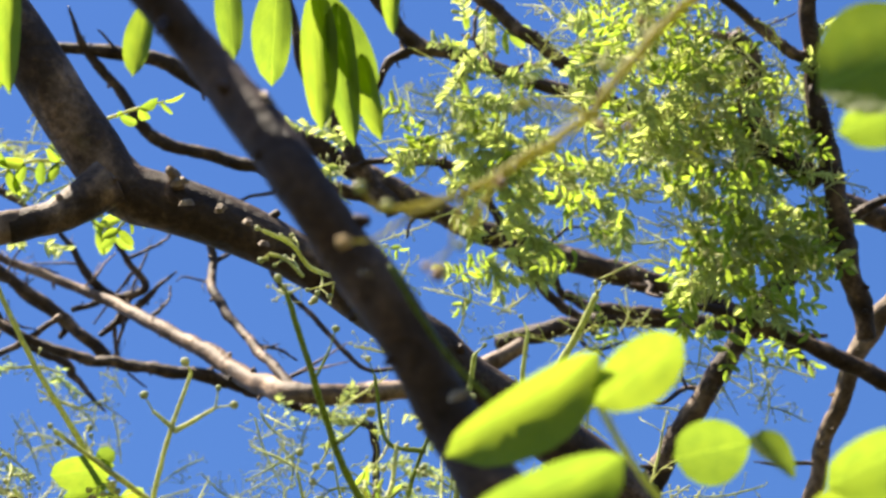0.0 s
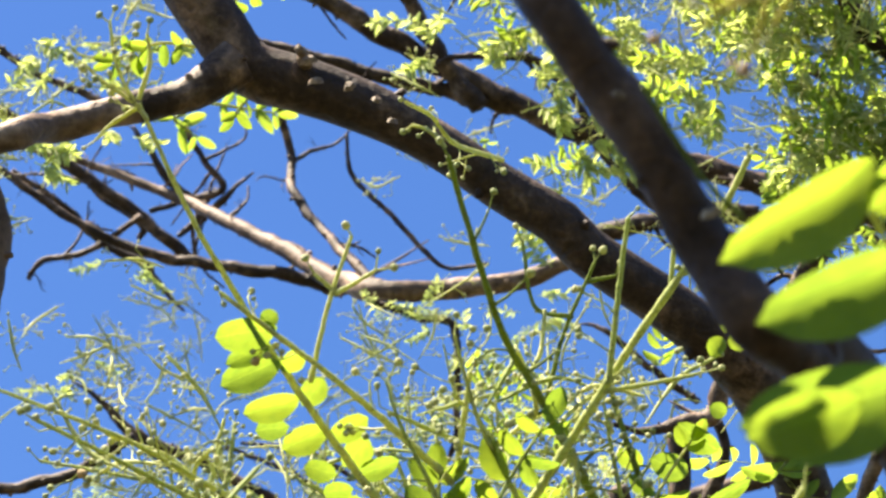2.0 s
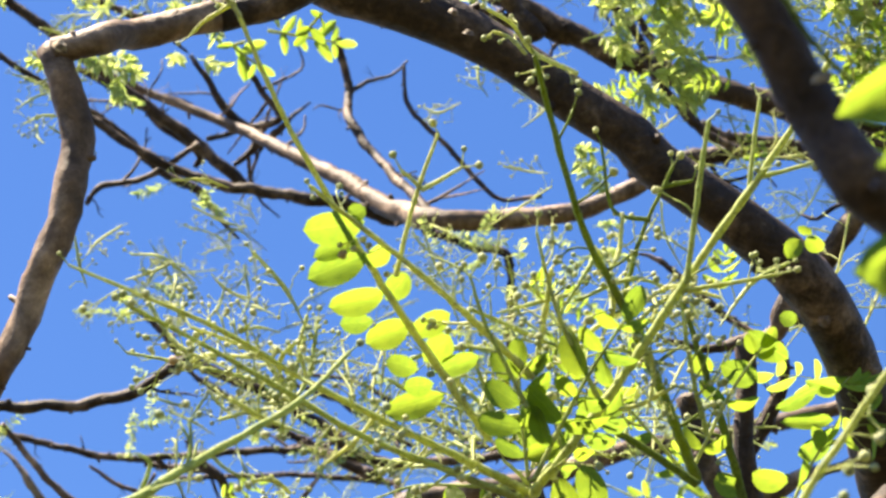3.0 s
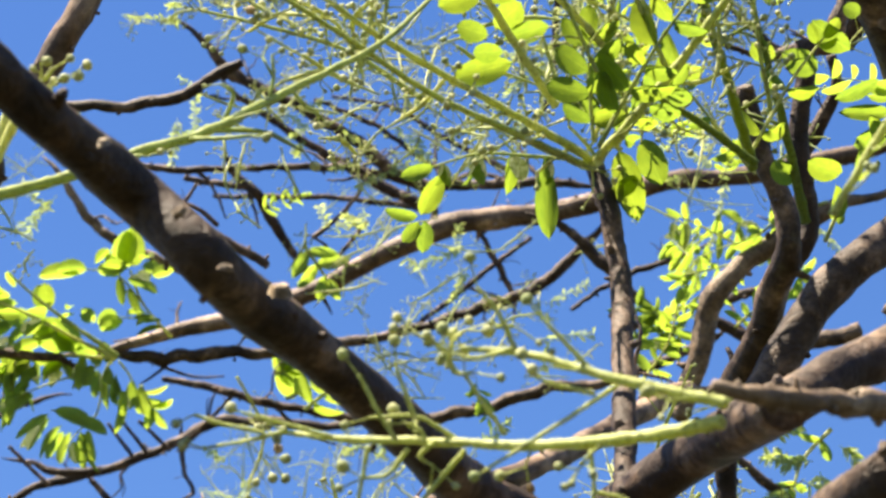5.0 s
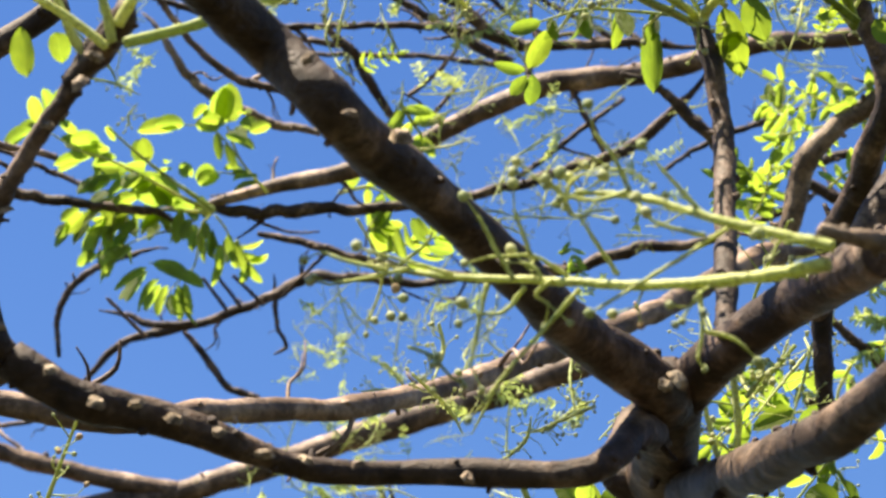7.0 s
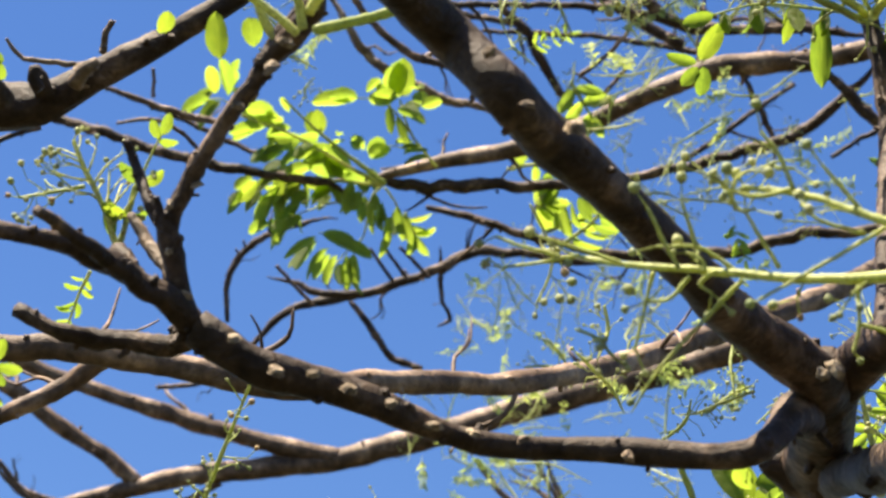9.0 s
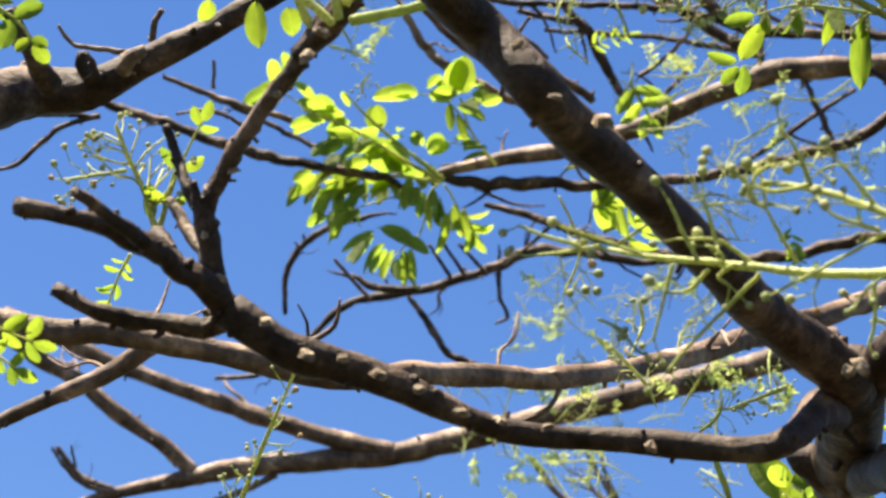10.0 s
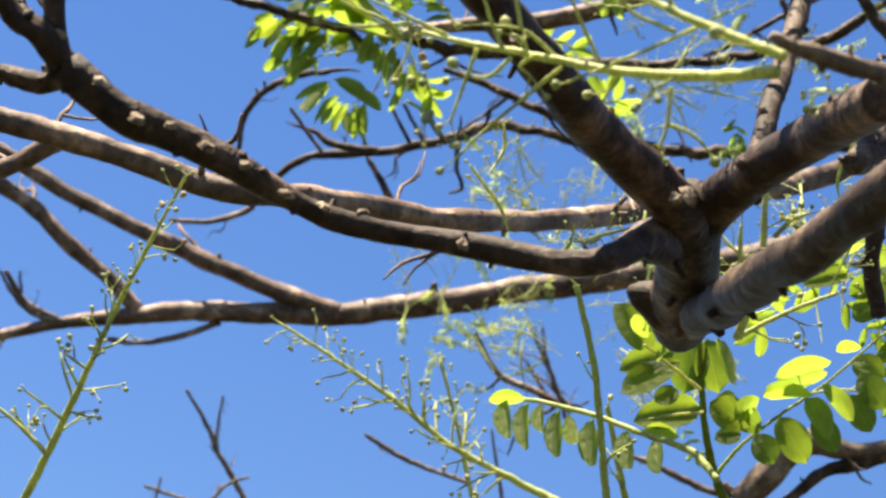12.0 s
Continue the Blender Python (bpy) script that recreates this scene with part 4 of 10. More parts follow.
limb(far_tree, "branch", BARK, [(0.0653, 5.2866, 5.9136, 0.0026), (0.1021, 5.2899, 5.8836, 0.0060), (0.1366, 5.3007, 5.8526, 0.0089), (0.1720, 5.3252, 5.8324, 0.0119), (0.2231, 5.3592, 5.7805, 0.0178), (0.3271, 5.3798, 5.7355, 0.0148), (0.4457, 5.4087, 5.6774, 0.0148), (0.5937, 5.4544, 5.5929, 0.0178), (0.7119, 5.4947, 5.5207, 0.0178), (0.8772, 5.4784, 5.5101, 0.0133), (1.1028, 5.4538, 5.4988, 0.0119), (1.1476, 5.4473, 5.4840, 0.0089), (1.1947, 5.4536, 5.4868, 0.0060), (1.2330, 5.4707, 5.5094, 0.0026)], 0.13, 3)
limb(far_tree, "branch", BARK, [(-0.3069, 5.5129, 5.6878, 0.0074), (-0.1876, 5.5247, 5.6508, 0.0089), (0.0066, 5.5365, 5.5999, 0.0104), (0.2319, 5.5167, 5.5826, 0.0089), (0.5026, 5.4877, 5.5683, 0.0104), (0.7120, 5.4928, 5.5230, 0.0119)], 0.13, 4)
limb(far_tree, "branch", BARK, [(1.1773, 4.2782, 5.2113, 0.0016), (1.2064, 4.2737, 5.2082, 0.0037), (1.2345, 4.2769, 5.1993, 0.0056), (1.2587, 4.2835, 5.1836, 0.0074), (1.3565, 4.3319, 5.1059, 0.0086), (1.4424, 4.3652, 5.0488, 0.0086)], 0.13, 1)
limb(far_tree, "branch", BARK, [(0.7986, 2.7723, 3.8180, 0.0017), (0.8279, 2.7749, 3.8102, 0.0038), (0.8572, 2.7789, 3.8034, 0.0057), (0.8872, 2.7743, 3.8013, 0.0076), (0.9262, 2.7635, 3.8058, 0.0122), (0.9613, 2.7531, 3.8106, 0.0122), (0.9665, 2.7274, 3.8397, 0.0137), (0.9911, 2.6950, 3.8724, 0.0122)], 0.13, 1)
limb(far_tree, "branch", BARK, [(1.0120, 2.9194, 3.9160, 0.0081), (1.0229, 2.9453, 3.8834, 0.0081), (0.9962, 2.9903, 3.8362, 0.0113), (0.9616, 3.0307, 3.7962, 0.0129)], 0.13, 1)

# the tree behind: limbs across the middle
limb(far_tree, "branch", SUNLIT_BARK, [(-0.2253, 6.0853, 5.3506, 0.0031), (-0.1699, 6.0885, 5.3606, 0.0070), (-0.1142, 6.0947, 5.3674, 0.0106), (-0.0600, 6.0868, 5.3808, 0.0141), (0.0516, 6.0606, 5.4031, 0.0204), (0.1792, 6.0355, 5.4206, 0.0251), (0.3227, 6.0041, 5.4455, 0.0267), (0.5138, 5.9483, 5.5010, 0.0267), (0.6252, 5.9068, 5.5477, 0.0283), (0.7367, 5.8704, 5.5863, 0.0299), (0.8481, 5.8331, 5.6263, 0.0330), (1.0077, 5.8114, 5.6328, 0.0330), (1.1833, 5.7858, 5.6427, 0.0314), (1.4224, 5.7286, 5.6920, 0.0283), (1.6777, 5.6964, 5.6984, 0.0267), (1.9648, 5.6429, 5.7333, 0.0251), (2.0614, 5.6165, 5.7405, 0.0188), (2.1523, 5.5774, 5.7576, 0.0126), (2.2406, 5.5306, 5.7666, 0.0055)], 0.07, 3)
limb(far_tree, "branch", BARK, [(-1.2204, 5.9069, 5.4199, 0.0028), (-1.1729, 5.9179, 5.4328, 0.0063), (-1.1226, 5.9157, 5.4336, 0.0095), (-1.0730, 5.9134, 5.4248, 0.0126), (-0.8621, 5.9387, 5.3752, 0.0141), (-0.6510, 5.9657, 5.3229, 0.0157), (-0.4572, 5.9779, 5.2965, 0.0141), (-0.2799, 5.9842, 5.2808, 0.0126), (-0.2323, 5.9997, 5.2748, 0.0095), (-0.1876, 6.0161, 5.2582, 0.0063), (-0.1447, 6.0188, 5.2320, 0.0028)], 0.13, 2)
limb(far_tree, "branch", BARK, [(-0.9461, 6.2892, 5.7699, 0.0084), (-0.7540, 6.3218, 5.7085, 0.0084), (-0.5265, 6.3678, 5.6227, 0.0084), (-0.4964, 6.3642, 5.6081, 0.0063), (-0.4666, 6.3544, 5.5961, 0.0042), (-0.4455, 6.3406, 5.5739, 0.0018)], 0.13, 2)
limb(far_tree, "branch", BARK, [(-0.2598, 6.1144, 5.3655, 0.0031), (-0.2039, 6.1085, 5.3617, 0.0070), (-0.1480, 6.1019, 5.3572, 0.0106), (-0.0917, 6.1039, 5.3591, 0.0141), (0.0520, 6.0971, 5.3446, 0.0189), (0.2436, 6.0761, 5.3443, 0.0173), (0.4511, 6.0488, 5.3514, 0.0157), (0.6904, 6.0119, 5.3680, 0.0141), (0.9295, 5.9539, 5.4186, 0.0157), (1.1048, 5.9054, 5.4653, 0.0173), (1.2159, 5.8409, 5.5488, 0.0141), (1.2538, 5.8083, 5.5749, 0.0106), (1.2898, 5.7831, 5.6103, 0.0070), (1.3150, 5.7546, 5.6519, 0.0031)], 0.13, 3)
limb(far_tree, "branch", BARK, [(0.0371, 6.3017, 5.3988, 0.0081), (0.1687, 6.3040, 5.3720, 0.0129), (0.3168, 6.3136, 5.3305, 0.0129), (0.5470, 6.3207, 5.2783, 0.0129), (0.7935, 6.3047, 5.2604, 0.0178), (0.9739, 6.2705, 5.2832, 0.0178), (1.1379, 6.2325, 5.3151, 0.0178), (1.3020, 6.2101, 5.3218, 0.0146), (1.5315, 6.1474, 5.3816, 0.0146), (1.5859, 6.1273, 5.3884, 0.0109), (1.6365, 6.1093, 5.4112, 0.0073), (1.6726, 6.1009, 5.4564, 0.0032)], 0.13, 4)
limb(far_tree, "branch", BARK, [(-0.5727, 7.8410, 5.6967, 0.0097), (-0.4656, 7.7664, 5.7973, 0.0135), (-0.3286, 7.7237, 5.8414, 0.0154), (-0.1327, 7.6814, 5.8745, 0.0174), (0.0630, 7.6286, 5.9243, 0.0174), (0.1999, 7.5786, 5.9801, 0.0193), (0.3764, 7.5557, 5.9856, 0.0174), (0.6120, 7.5487, 5.9551, 0.0154), (0.8080, 7.5147, 5.9749, 0.0116)], 0.13, 4)
limb(far_tree, "branch", BARK, [(-0.5003, 7.5202, 5.8233, 0.0021), (-0.4621, 7.5213, 5.8165, 0.0049), (-0.4239, 7.5252, 5.8104, 0.0073), (-0.3858, 7.5310, 5.8063, 0.0097), (-0.3255, 7.5438, 5.7824, 0.0135), (-0.1678, 7.5407, 5.7835, 0.0135)], 0.13, 1)
limb(far_tree, "branch", BARK, [(-0.1463, 7.5473, 5.9707, 0.0059), (-0.0619, 7.6026, 5.8731, 0.0078)])
limb(far_tree, "branch", BARK, [(-0.1073, 7.5360, 5.9891, 0.0059), (-0.0082, 7.5999, 5.8763, 0.0078)])
limb(far_tree, "branch", BARK, [(-0.0409, 7.5418, 5.9772, 0.0059), (0.0670, 7.5924, 5.8871, 0.0078)])
limb(far_tree, "branch", BARK, [(0.1002, 7.5862, 6.0118, 0.0022), (0.1053, 7.6163, 5.9865, 0.0050), (0.1048, 7.6479, 5.9627, 0.0074), (0.1082, 7.6782, 5.9374, 0.0099), (0.1174, 7.7164, 5.8713, 0.0079), (0.1465, 7.7509, 5.8111, 0.0079), (0.1053, 7.7654, 5.7872, 0.0040)], 0.13, 1)
limb(far_tree, "branch", BARK, [(-0.2582, 8.0536, 6.1420, 0.0023), (-0.2440, 8.0753, 6.1100, 0.0052), (-0.2273, 8.0864, 6.0740, 0.0077), (-0.2087, 8.0878, 6.0373, 0.0103), (-0.1420, 8.1280, 5.9662, 0.0145), (-0.0640, 8.1784, 5.8772, 0.0145), (0.0540, 8.2010, 5.8349, 0.0145)], 0.13, 1)
limb(far_tree, "branch", BARK, [(-0.5890, 7.0758, 5.4007, 0.0072), (-0.5895, 7.0022, 5.5276, 0.0108), (-0.5028, 6.9395, 5.6332, 0.0126), (-0.3494, 6.9069, 5.6852, 0.0090), (-0.3157, 6.8971, 5.6934, 0.0067), (-0.2804, 6.8920, 5.6977, 0.0045), (-0.2444, 6.8939, 5.6984, 0.0020)], 0.13, 2)
limb(far_tree, "branch", BARK, [(0.1004, 6.0695, 5.9486, 0.0082), (0.3004, 6.0707, 5.9114, 0.0115)], 0.13, 1)
limb(far_tree, "branch", BARK, [(0.2249, 6.0264, 5.9956, 0.0066), (0.2502, 6.0553, 5.9448, 0.0115), (0.3088, 6.0753, 5.9025, 0.0148), (0.3711, 6.1251, 5.8118, 0.0148), (0.4518, 6.1849, 5.7019, 0.0131), (0.4825, 6.1987, 5.6617, 0.0098), (0.5089, 6.2138, 5.6191, 0.0066), (0.5305, 6.2282, 5.5735, 0.0029)], 0.13, 1)
limb(far_tree, "branch", BARK, [(0.2004, 6.6651, 6.3045, 0.0072), (0.4195, 6.6499, 6.2902, 0.0090), (0.6020, 6.6367, 6.2790, 0.0090), (0.9125, 6.6324, 6.2310, 0.0108)], 0.13, 3)
limb(far_tree, "branch", BARK, [(0.2034, 6.1478, 6.3887, 0.0022), (0.2338, 6.1545, 6.3624, 0.0051), (0.2619, 6.1659, 6.3350, 0.0077), (0.2933, 6.1768, 6.3114, 0.0102), (0.4848, 6.2301, 6.1922, 0.0137), (0.6762, 6.2725, 6.0907, 0.0171), (0.8154, 6.2997, 6.0225, 0.0188)], 0.13, 2)
limb(far_tree, "branch", BARK, [(0.5270, 6.4729, 6.5543, 0.0072), (0.7466, 6.5082, 6.4591, 0.0090), (0.8750, 6.5510, 6.3679, 0.0090), (0.9665, 6.5677, 6.3250, 0.0072)], 0.13, 2)
limb(far_tree, "branch", BARK, [(0.5817, 6.4635, 6.5597, 0.0054), (0.7827, 6.4663, 6.5197, 0.0072), (0.9292, 6.5028, 6.4355, 0.0090), (1.2405, 6.5645, 6.2818, 0.0090)], 0.13, 4)
limb(far_tree, "branch", BARK, [(0.9805, 6.1664, 5.8276, 0.0066), (1.0147, 6.1995, 5.7686, 0.0100), (1.0659, 6.2447, 5.6872, 0.0100), (1.0786, 6.2556, 5.6509, 0.0075), (1.0808, 6.2672, 5.6127, 0.0050), (1.0748, 6.2652, 5.5732, 0.0022)], 0.13, 1)
limb(far_tree, "branch", BARK, [(1.1325, 6.1646, 5.8036, 0.0066), (0.9981, 6.2279, 5.7262, 0.0083), (0.8805, 6.2870, 5.6523, 0.0083), (0.7797, 6.3358, 5.5920, 0.0066)], 0.13, 2)
limb(far_tree, "branch", BARK, [(0.5421, 6.2521, 5.7679, 0.0066), (0.6426, 6.1782, 5.8684, 0.0066)])
limb(far_tree, "branch", BARK, [(1.2521, 6.2698, 5.6143, 0.0066), (1.3529, 6.2255, 5.6673, 0.0083), (1.4539, 6.1902, 5.7060, 0.0100), (1.5719, 6.1624, 5.7295, 0.0100), (1.6084, 6.1507, 5.7411, 0.0075), (1.6428, 6.1321, 5.7495, 0.0050), (1.6743, 6.1093, 5.7588, 0.0022)], 0.13, 2)
limb(far_tree, "branch", PALE_BARK, [(1.0681, 4.3704, 4.1376, 0.0202), (1.0882, 4.3323, 4.1950, 0.0225), (1.1149, 4.2755, 4.2813, 0.0236), (1.1486, 4.2290, 4.3497, 0.0236), (1.2053, 4.1909, 4.4007, 0.0225), (1.2825, 4.1553, 4.4439, 0.0202), (1.3621, 4.1275, 4.4744, 0.0180), (1.4252, 4.1323, 4.5088, 0.0135), (1.4936, 4.1422, 4.5289, 0.0090), (1.5558, 4.1347, 4.5644, 0.0040)], 0.13, 1)
limb(far_tree, "branch", BARK, [(0.9108, 4.9884, 5.0741, 0.0036), (0.9709, 4.9871, 5.0497, 0.0081), (1.0259, 5.0043, 5.0202, 0.0121), (1.0714, 5.0277, 4.9804, 0.0162), (1.1403, 5.0585, 4.9191, 0.0162), (1.2092, 5.0892, 4.8577, 0.0108), (1.2401, 5.1002, 4.8296, 0.0081), (1.2642, 5.1146, 4.7968, 0.0054), (1.2770, 5.1406, 4.7647, 0.0024)], 0.13, 1)
limb(far_tree, "branch", PALE_BARK, [(-0.3019, 5.8555, 5.8669, 0.0028), (-0.2691, 5.8531, 5.8287, 0.0063), (-0.2406, 5.8566, 5.7874, 0.0095), (-0.2144, 5.8743, 5.7481, 0.0126), (-0.1499, 5.9157, 5.6704, 0.0141), (-0.0617, 5.9382, 5.6189, 0.0141), (0.0824, 5.9602, 5.5581, 0.0126), (0.2103, 5.9624, 5.5321, 0.0110)], 0.13, 1)
limb(far_tree, "branch", BARK, [(1.3460, 5.0706, 4.8633, 0.0108), (1.4827, 5.0447, 4.8806, 0.0121), (1.6880, 5.0313, 4.8657, 0.0121)], 0.13, 1)
limb(far_tree, "branch", BARK, [(1.4722, 5.5061, 5.0917, 0.0146), (1.5763, 5.5212, 5.0492, 0.0175), (1.7098, 5.5180, 5.0307, 0.0204), (1.8579, 5.4900, 5.0494, 0.0234)], 0.13, 1)
limb(far_tree, "branch", BARK, [(1.1827, 4.4035, 4.0645, 0.0090), (1.2515, 4.4281, 4.0129, 0.0112), (1.3318, 4.4579, 3.9511, 0.0112)], 0.13, 1)
limb(far_tree, "branch", PALE_BARK, [(0.9509, 5.5511, 3.8632, 0.0377), (1.0068, 5.5146, 3.9338, 0.0377), (1.0898, 5.4761, 4.0087, 0.0350), (1.1870, 5.4751, 4.0116, 0.0216), (1.3201, 5.4585, 4.0448, 0.0216)], 0.13, 1)
limb(far_tree, "branch", BARK, [(0.6216, 5.7500, 3.5456, 0.0095), (0.8318, 5.6523, 3.7088, 0.0115), (0.9701, 5.5817, 3.8165, 0.0128), (1.0704, 5.5356, 3.8943, 0.0135), (1.1670, 5.4960, 3.9713, 0.0162), (1.3224, 5.4648, 4.0328, 0.0189)], 0.13, 1)

# the tree behind: long low limbs
limb(far_tree, "branch", SUNLIT_BARK, [(-0.9337, 3.0399, 3.2256, 0.0189), (-0.7962, 3.0486, 3.2174, 0.0189), (-0.5703, 3.0723, 3.1943, 0.0189), (-0.5057, 3.0712, 3.1972, 0.0189), (-0.3989, 3.0743, 3.1923, 0.0196), (-0.3237, 3.0799, 3.1825, 0.0189), (-0.2313, 3.0879, 3.1681, 0.0189), (-0.1485, 3.0917, 3.1615, 0.0181), (-0.0506, 3.1750, 3.2192, 0.0178), (0.0640, 3.2639, 3.2663, 0.0174), (0.1840, 3.3496, 3.3194, 0.0179), (0.3290, 3.5131, 3.4399, 0.0180), (0.4675, 3.6715, 3.5702, 0.0189), (0.6751, 3.8164, 3.7272, 0.0198), (0.9730, 4.0211, 3.9868, 0.0211), (1.0305, 4.0724, 4.0211, 0.0158), (1.1096, 4.0937, 4.0414, 0.0106), (1.1865, 4.1192, 4.0651, 0.0046)], 0.07, 5)
limb(far_tree, "branch", SUNLIT_BARK, [(-0.4477, 3.2234, 3.2681, 0.0178), (-0.5077, 3.2482, 3.2271, 0.0137), (-0.5965, 3.2730, 3.1867, 0.0121), (-0.6693, 3.2928, 3.1547, 0.0113), (-0.7700, 3.2515, 3.0650, 0.0105), (-0.9134, 3.2843, 3.0000, 0.0097)], 0.07, 2)
limb(far_tree, "branch", SUNLIT_BARK, [(-2.5113, 9.3347, 5.1933, 0.0126), (-2.1673, 9.2713, 5.3367, 0.0153), (-1.9364, 9.2287, 5.4281, 0.0171), (-1.7701, 9.1987, 5.4902, 0.0180), (-1.5962, 9.1672, 5.5526, 0.0202), (-1.4009, 9.1309, 5.6244, 0.0247), (-1.1577, 9.0984, 5.6894, 0.0314), (-0.8682, 9.0656, 5.7554, 0.0404), (-0.5743, 9.0444, 5.7994, 0.0427), (-0.2801, 9.0241, 5.8413, 0.0472), (0.0752, 8.9810, 5.9280, 0.0516), (0.4059, 8.9343, 6.0211, 0.0516), (0.6257, 8.9015, 6.0865, 0.0539), (0.8689, 8.8690, 6.1514, 0.0539), (1.1763, 8.8220, 6.2450, 0.0539), (1.5031, 8.7649, 6.3581, 0.0539)], 0.07, 3)
limb(far_tree, "branch", SUNLIT_BARK, [(-1.8732, 8.8016, 6.2518, 0.0292), (-1.6503, 8.8384, 6.1836, 0.0314), (-1.4746, 8.8733, 6.1183, 0.0337), (-1.2027, 8.9171, 6.0371, 0.0337), (-0.9839, 8.9434, 5.9889, 0.0359), (-0.7393, 8.9763, 5.9282, 0.0359), (-0.4499, 9.0048, 5.8766, 0.0382), (-0.2575, 9.0224, 5.8449, 0.0404)], 0.07, 2)
limb(far_tree, "branch", SUNLIT_BARK, [(-3.1352, 8.4656, 6.9111, 0.0236), (-2.5372, 8.6514, 6.5815, 0.0286), (-2.1418, 8.7637, 6.3499, 0.0320), (-1.8594, 8.8382, 6.1817, 0.0337), (-1.7023, 8.8853, 6.0929, 0.0337), (-1.5492, 8.9220, 6.0241, 0.0337), (-1.3902, 8.9743, 5.9252, 0.0337), (-1.2078, 9.0270, 5.8259, 0.0314), (-1.0608, 9.0782, 5.7293, 0.0292)], 0.07, 1)
limb(far_tree, "branch", SUNLIT_BARK, [(-0.6708, 8.8497, 6.1721, 0.0135), (-0.7326, 8.8706, 6.1314, 0.0135), (-0.8408, 8.8917, 6.0897, 0.0112), (-0.9996, 8.9016, 6.0690, 0.0090)], 0.07, 1)
limb(far_tree, "branch", SUNLIT_BARK, [(-1.6188, 9.0454, 5.7862, 0.0112), (-1.5182, 9.0969, 5.6886, 0.0135), (-1.3823, 9.1187, 5.6480, 0.0157)], 0.07, 1)
limb(far_tree, "branch", SUNLIT_BARK, [(-1.1653, 9.1398, 5.6098, 0.0112), (-1.0497, 9.1385, 5.6134, 0.0112), (-0.8952, 9.1171, 5.6562, 0.0135), (-0.7257, 9.0741, 5.7406, 0.0135)], 0.07, 1)
limb(far_tree, "branch", PALE_BARK, [(0.5914, 10.7876, 6.7943, 0.0081), (0.6874, 10.8577, 6.6608, 0.0108), (0.7652, 10.9162, 6.5492, 0.0135), (0.8294, 10.9758, 6.4355, 0.0135)], 0.07, 2)
limb(far_tree, "branch", SUNLIT_BARK, [(0.2980, 9.0177, 5.8597, 0.0112), (0.4158, 9.0839, 5.7338, 0.0135), (0.5630, 9.1050, 5.6950, 0.0157), (0.7103, 9.1260, 5.6562, 0.0135)], 0.07, 1)
limb(far_tree, "branch", SUNLIT_BARK, [(0.8519, 8.2726, 5.1189, 0.0027), (0.9003, 8.2717, 5.1191, 0.0060), (0.9484, 8.2742, 5.1151, 0.0091), (0.9955, 8.2844, 5.1102, 0.0121), (1.2367, 8.3144, 5.0551, 0.0141), (1.4231, 8.3099, 5.0658, 0.0162)], 0.07, 1)
limb(far_tree, "branch", SUNLIT_BARK, [(-0.0481, 8.3155, 5.0394, 0.0061), (0.1202, 8.3462, 4.9823, 0.0081), (0.3578, 8.3668, 4.9452, 0.0081)], 0.07, 2)

# leaf scars and cut twigs on the bark
leaf_scar(near_tree, (0.1073, 1.5157, 2.5890), 0.0082, (0, 0, 0.5), True)
leaf_scar(near_tree, (-0.1105, 1.7499, 2.5002), 0.0064, (0, 0, 0.5), True)
leaf_scar(near_tree, (-0.0525, 1.7731, 2.4986), 0.0064, (0, 0, 0.5), True)
leaf_scar(near_tree, (0.0142, 1.8036, 2.4839), 0.0060, (0, 0, 0.5), True)
leaf_scar(near_tree, (-0.1453, 1.7248, 2.5145), 0.0055, (0, 0, 0.5), True)
leaf_scar(near_tree, (-0.1439, 1.6420, 2.6871), 0.0068, (0, 0, 0.5), True)
leaf_scar(near_tree, (-0.1314, 1.6240, 2.7078), 0.0055, (0, 0, 0.5), True)
leaf_scar(near_tree, (-0.1097, 1.6026, 2.7242), 0.0076, (0, 0, 0.5), True)
leaf_scar(near_tree, (0.3531, 1.8455, 2.5722), 0.0078, (0, 0, 0.5), True)
leaf_scar(near_tree, (0.3406, 1.8475, 2.5681), 0.0055, (0, 0, 0.5), True)
leaf_scar(near_tree, (0.2840, 1.8491, 2.4995), 0.0077, (0, 0, 0.5), True)
leaf_scar(near_tree, (0.3203, 0.8869, 2.7055), 0.0055, (0, 0, 0.5), True)
leaf_scar(near_tree, (0.4026, 0.9459, 2.5703), 0.0040, (0, 0, 0.5), True)
leaf_scar(near_tree, (0.3616, 0.9130, 2.6166), 0.0027, (0, 0, 0.5), True)
leaf_scar(near_tree, (-0.2001, 1.6825, 2.6089), 0.0038, (0, 0, 0.5), True)
leaf_scar(near_tree, (-0.1197, 1.5461, 2.6506), 0.0060, (0, 0, 0.5), True)
leaf_scar(near_tree, (-0.1080, 1.5353, 2.6658), 0.0049, (0, 0, 0.5), True)
leaf_scar(near_tree, (-0.0071, 1.3477, 2.5862), 0.0046, (0, 0, 0.5), True)
leaf_scar(near_tree, (0.0381, 1.4039, 2.5739), 0.0040, (0, 0, 0.5), True)
leaf_scar(near_tree, (-0.3328, 2.0143, 2.9574), 0.0084, (0, 0, 0.5), True)
leaf_scar(near_tree, (-0.2623, 1.6884, 2.5606), 0.0046, (0, 0, 0.5), True)
leaf_scar(near_tree, (0.0018, 2.0423, 3.6829), 0.0082, (0, 0, 0.5), True)
leaf_scar(near_tree, (-0.1996, 1.7090, 2.5831), 0.0042, (0, 0, 0.5), True)
leaf_scar(near_tree, (-0.1802, 1.6826, 2.6282), 0.0042, (0, 0, 0.5), True)
leaf_scar(near_tree, (-0.1651, 1.6653, 2.6576), 0.0047, (0, 0, 0.5), True)
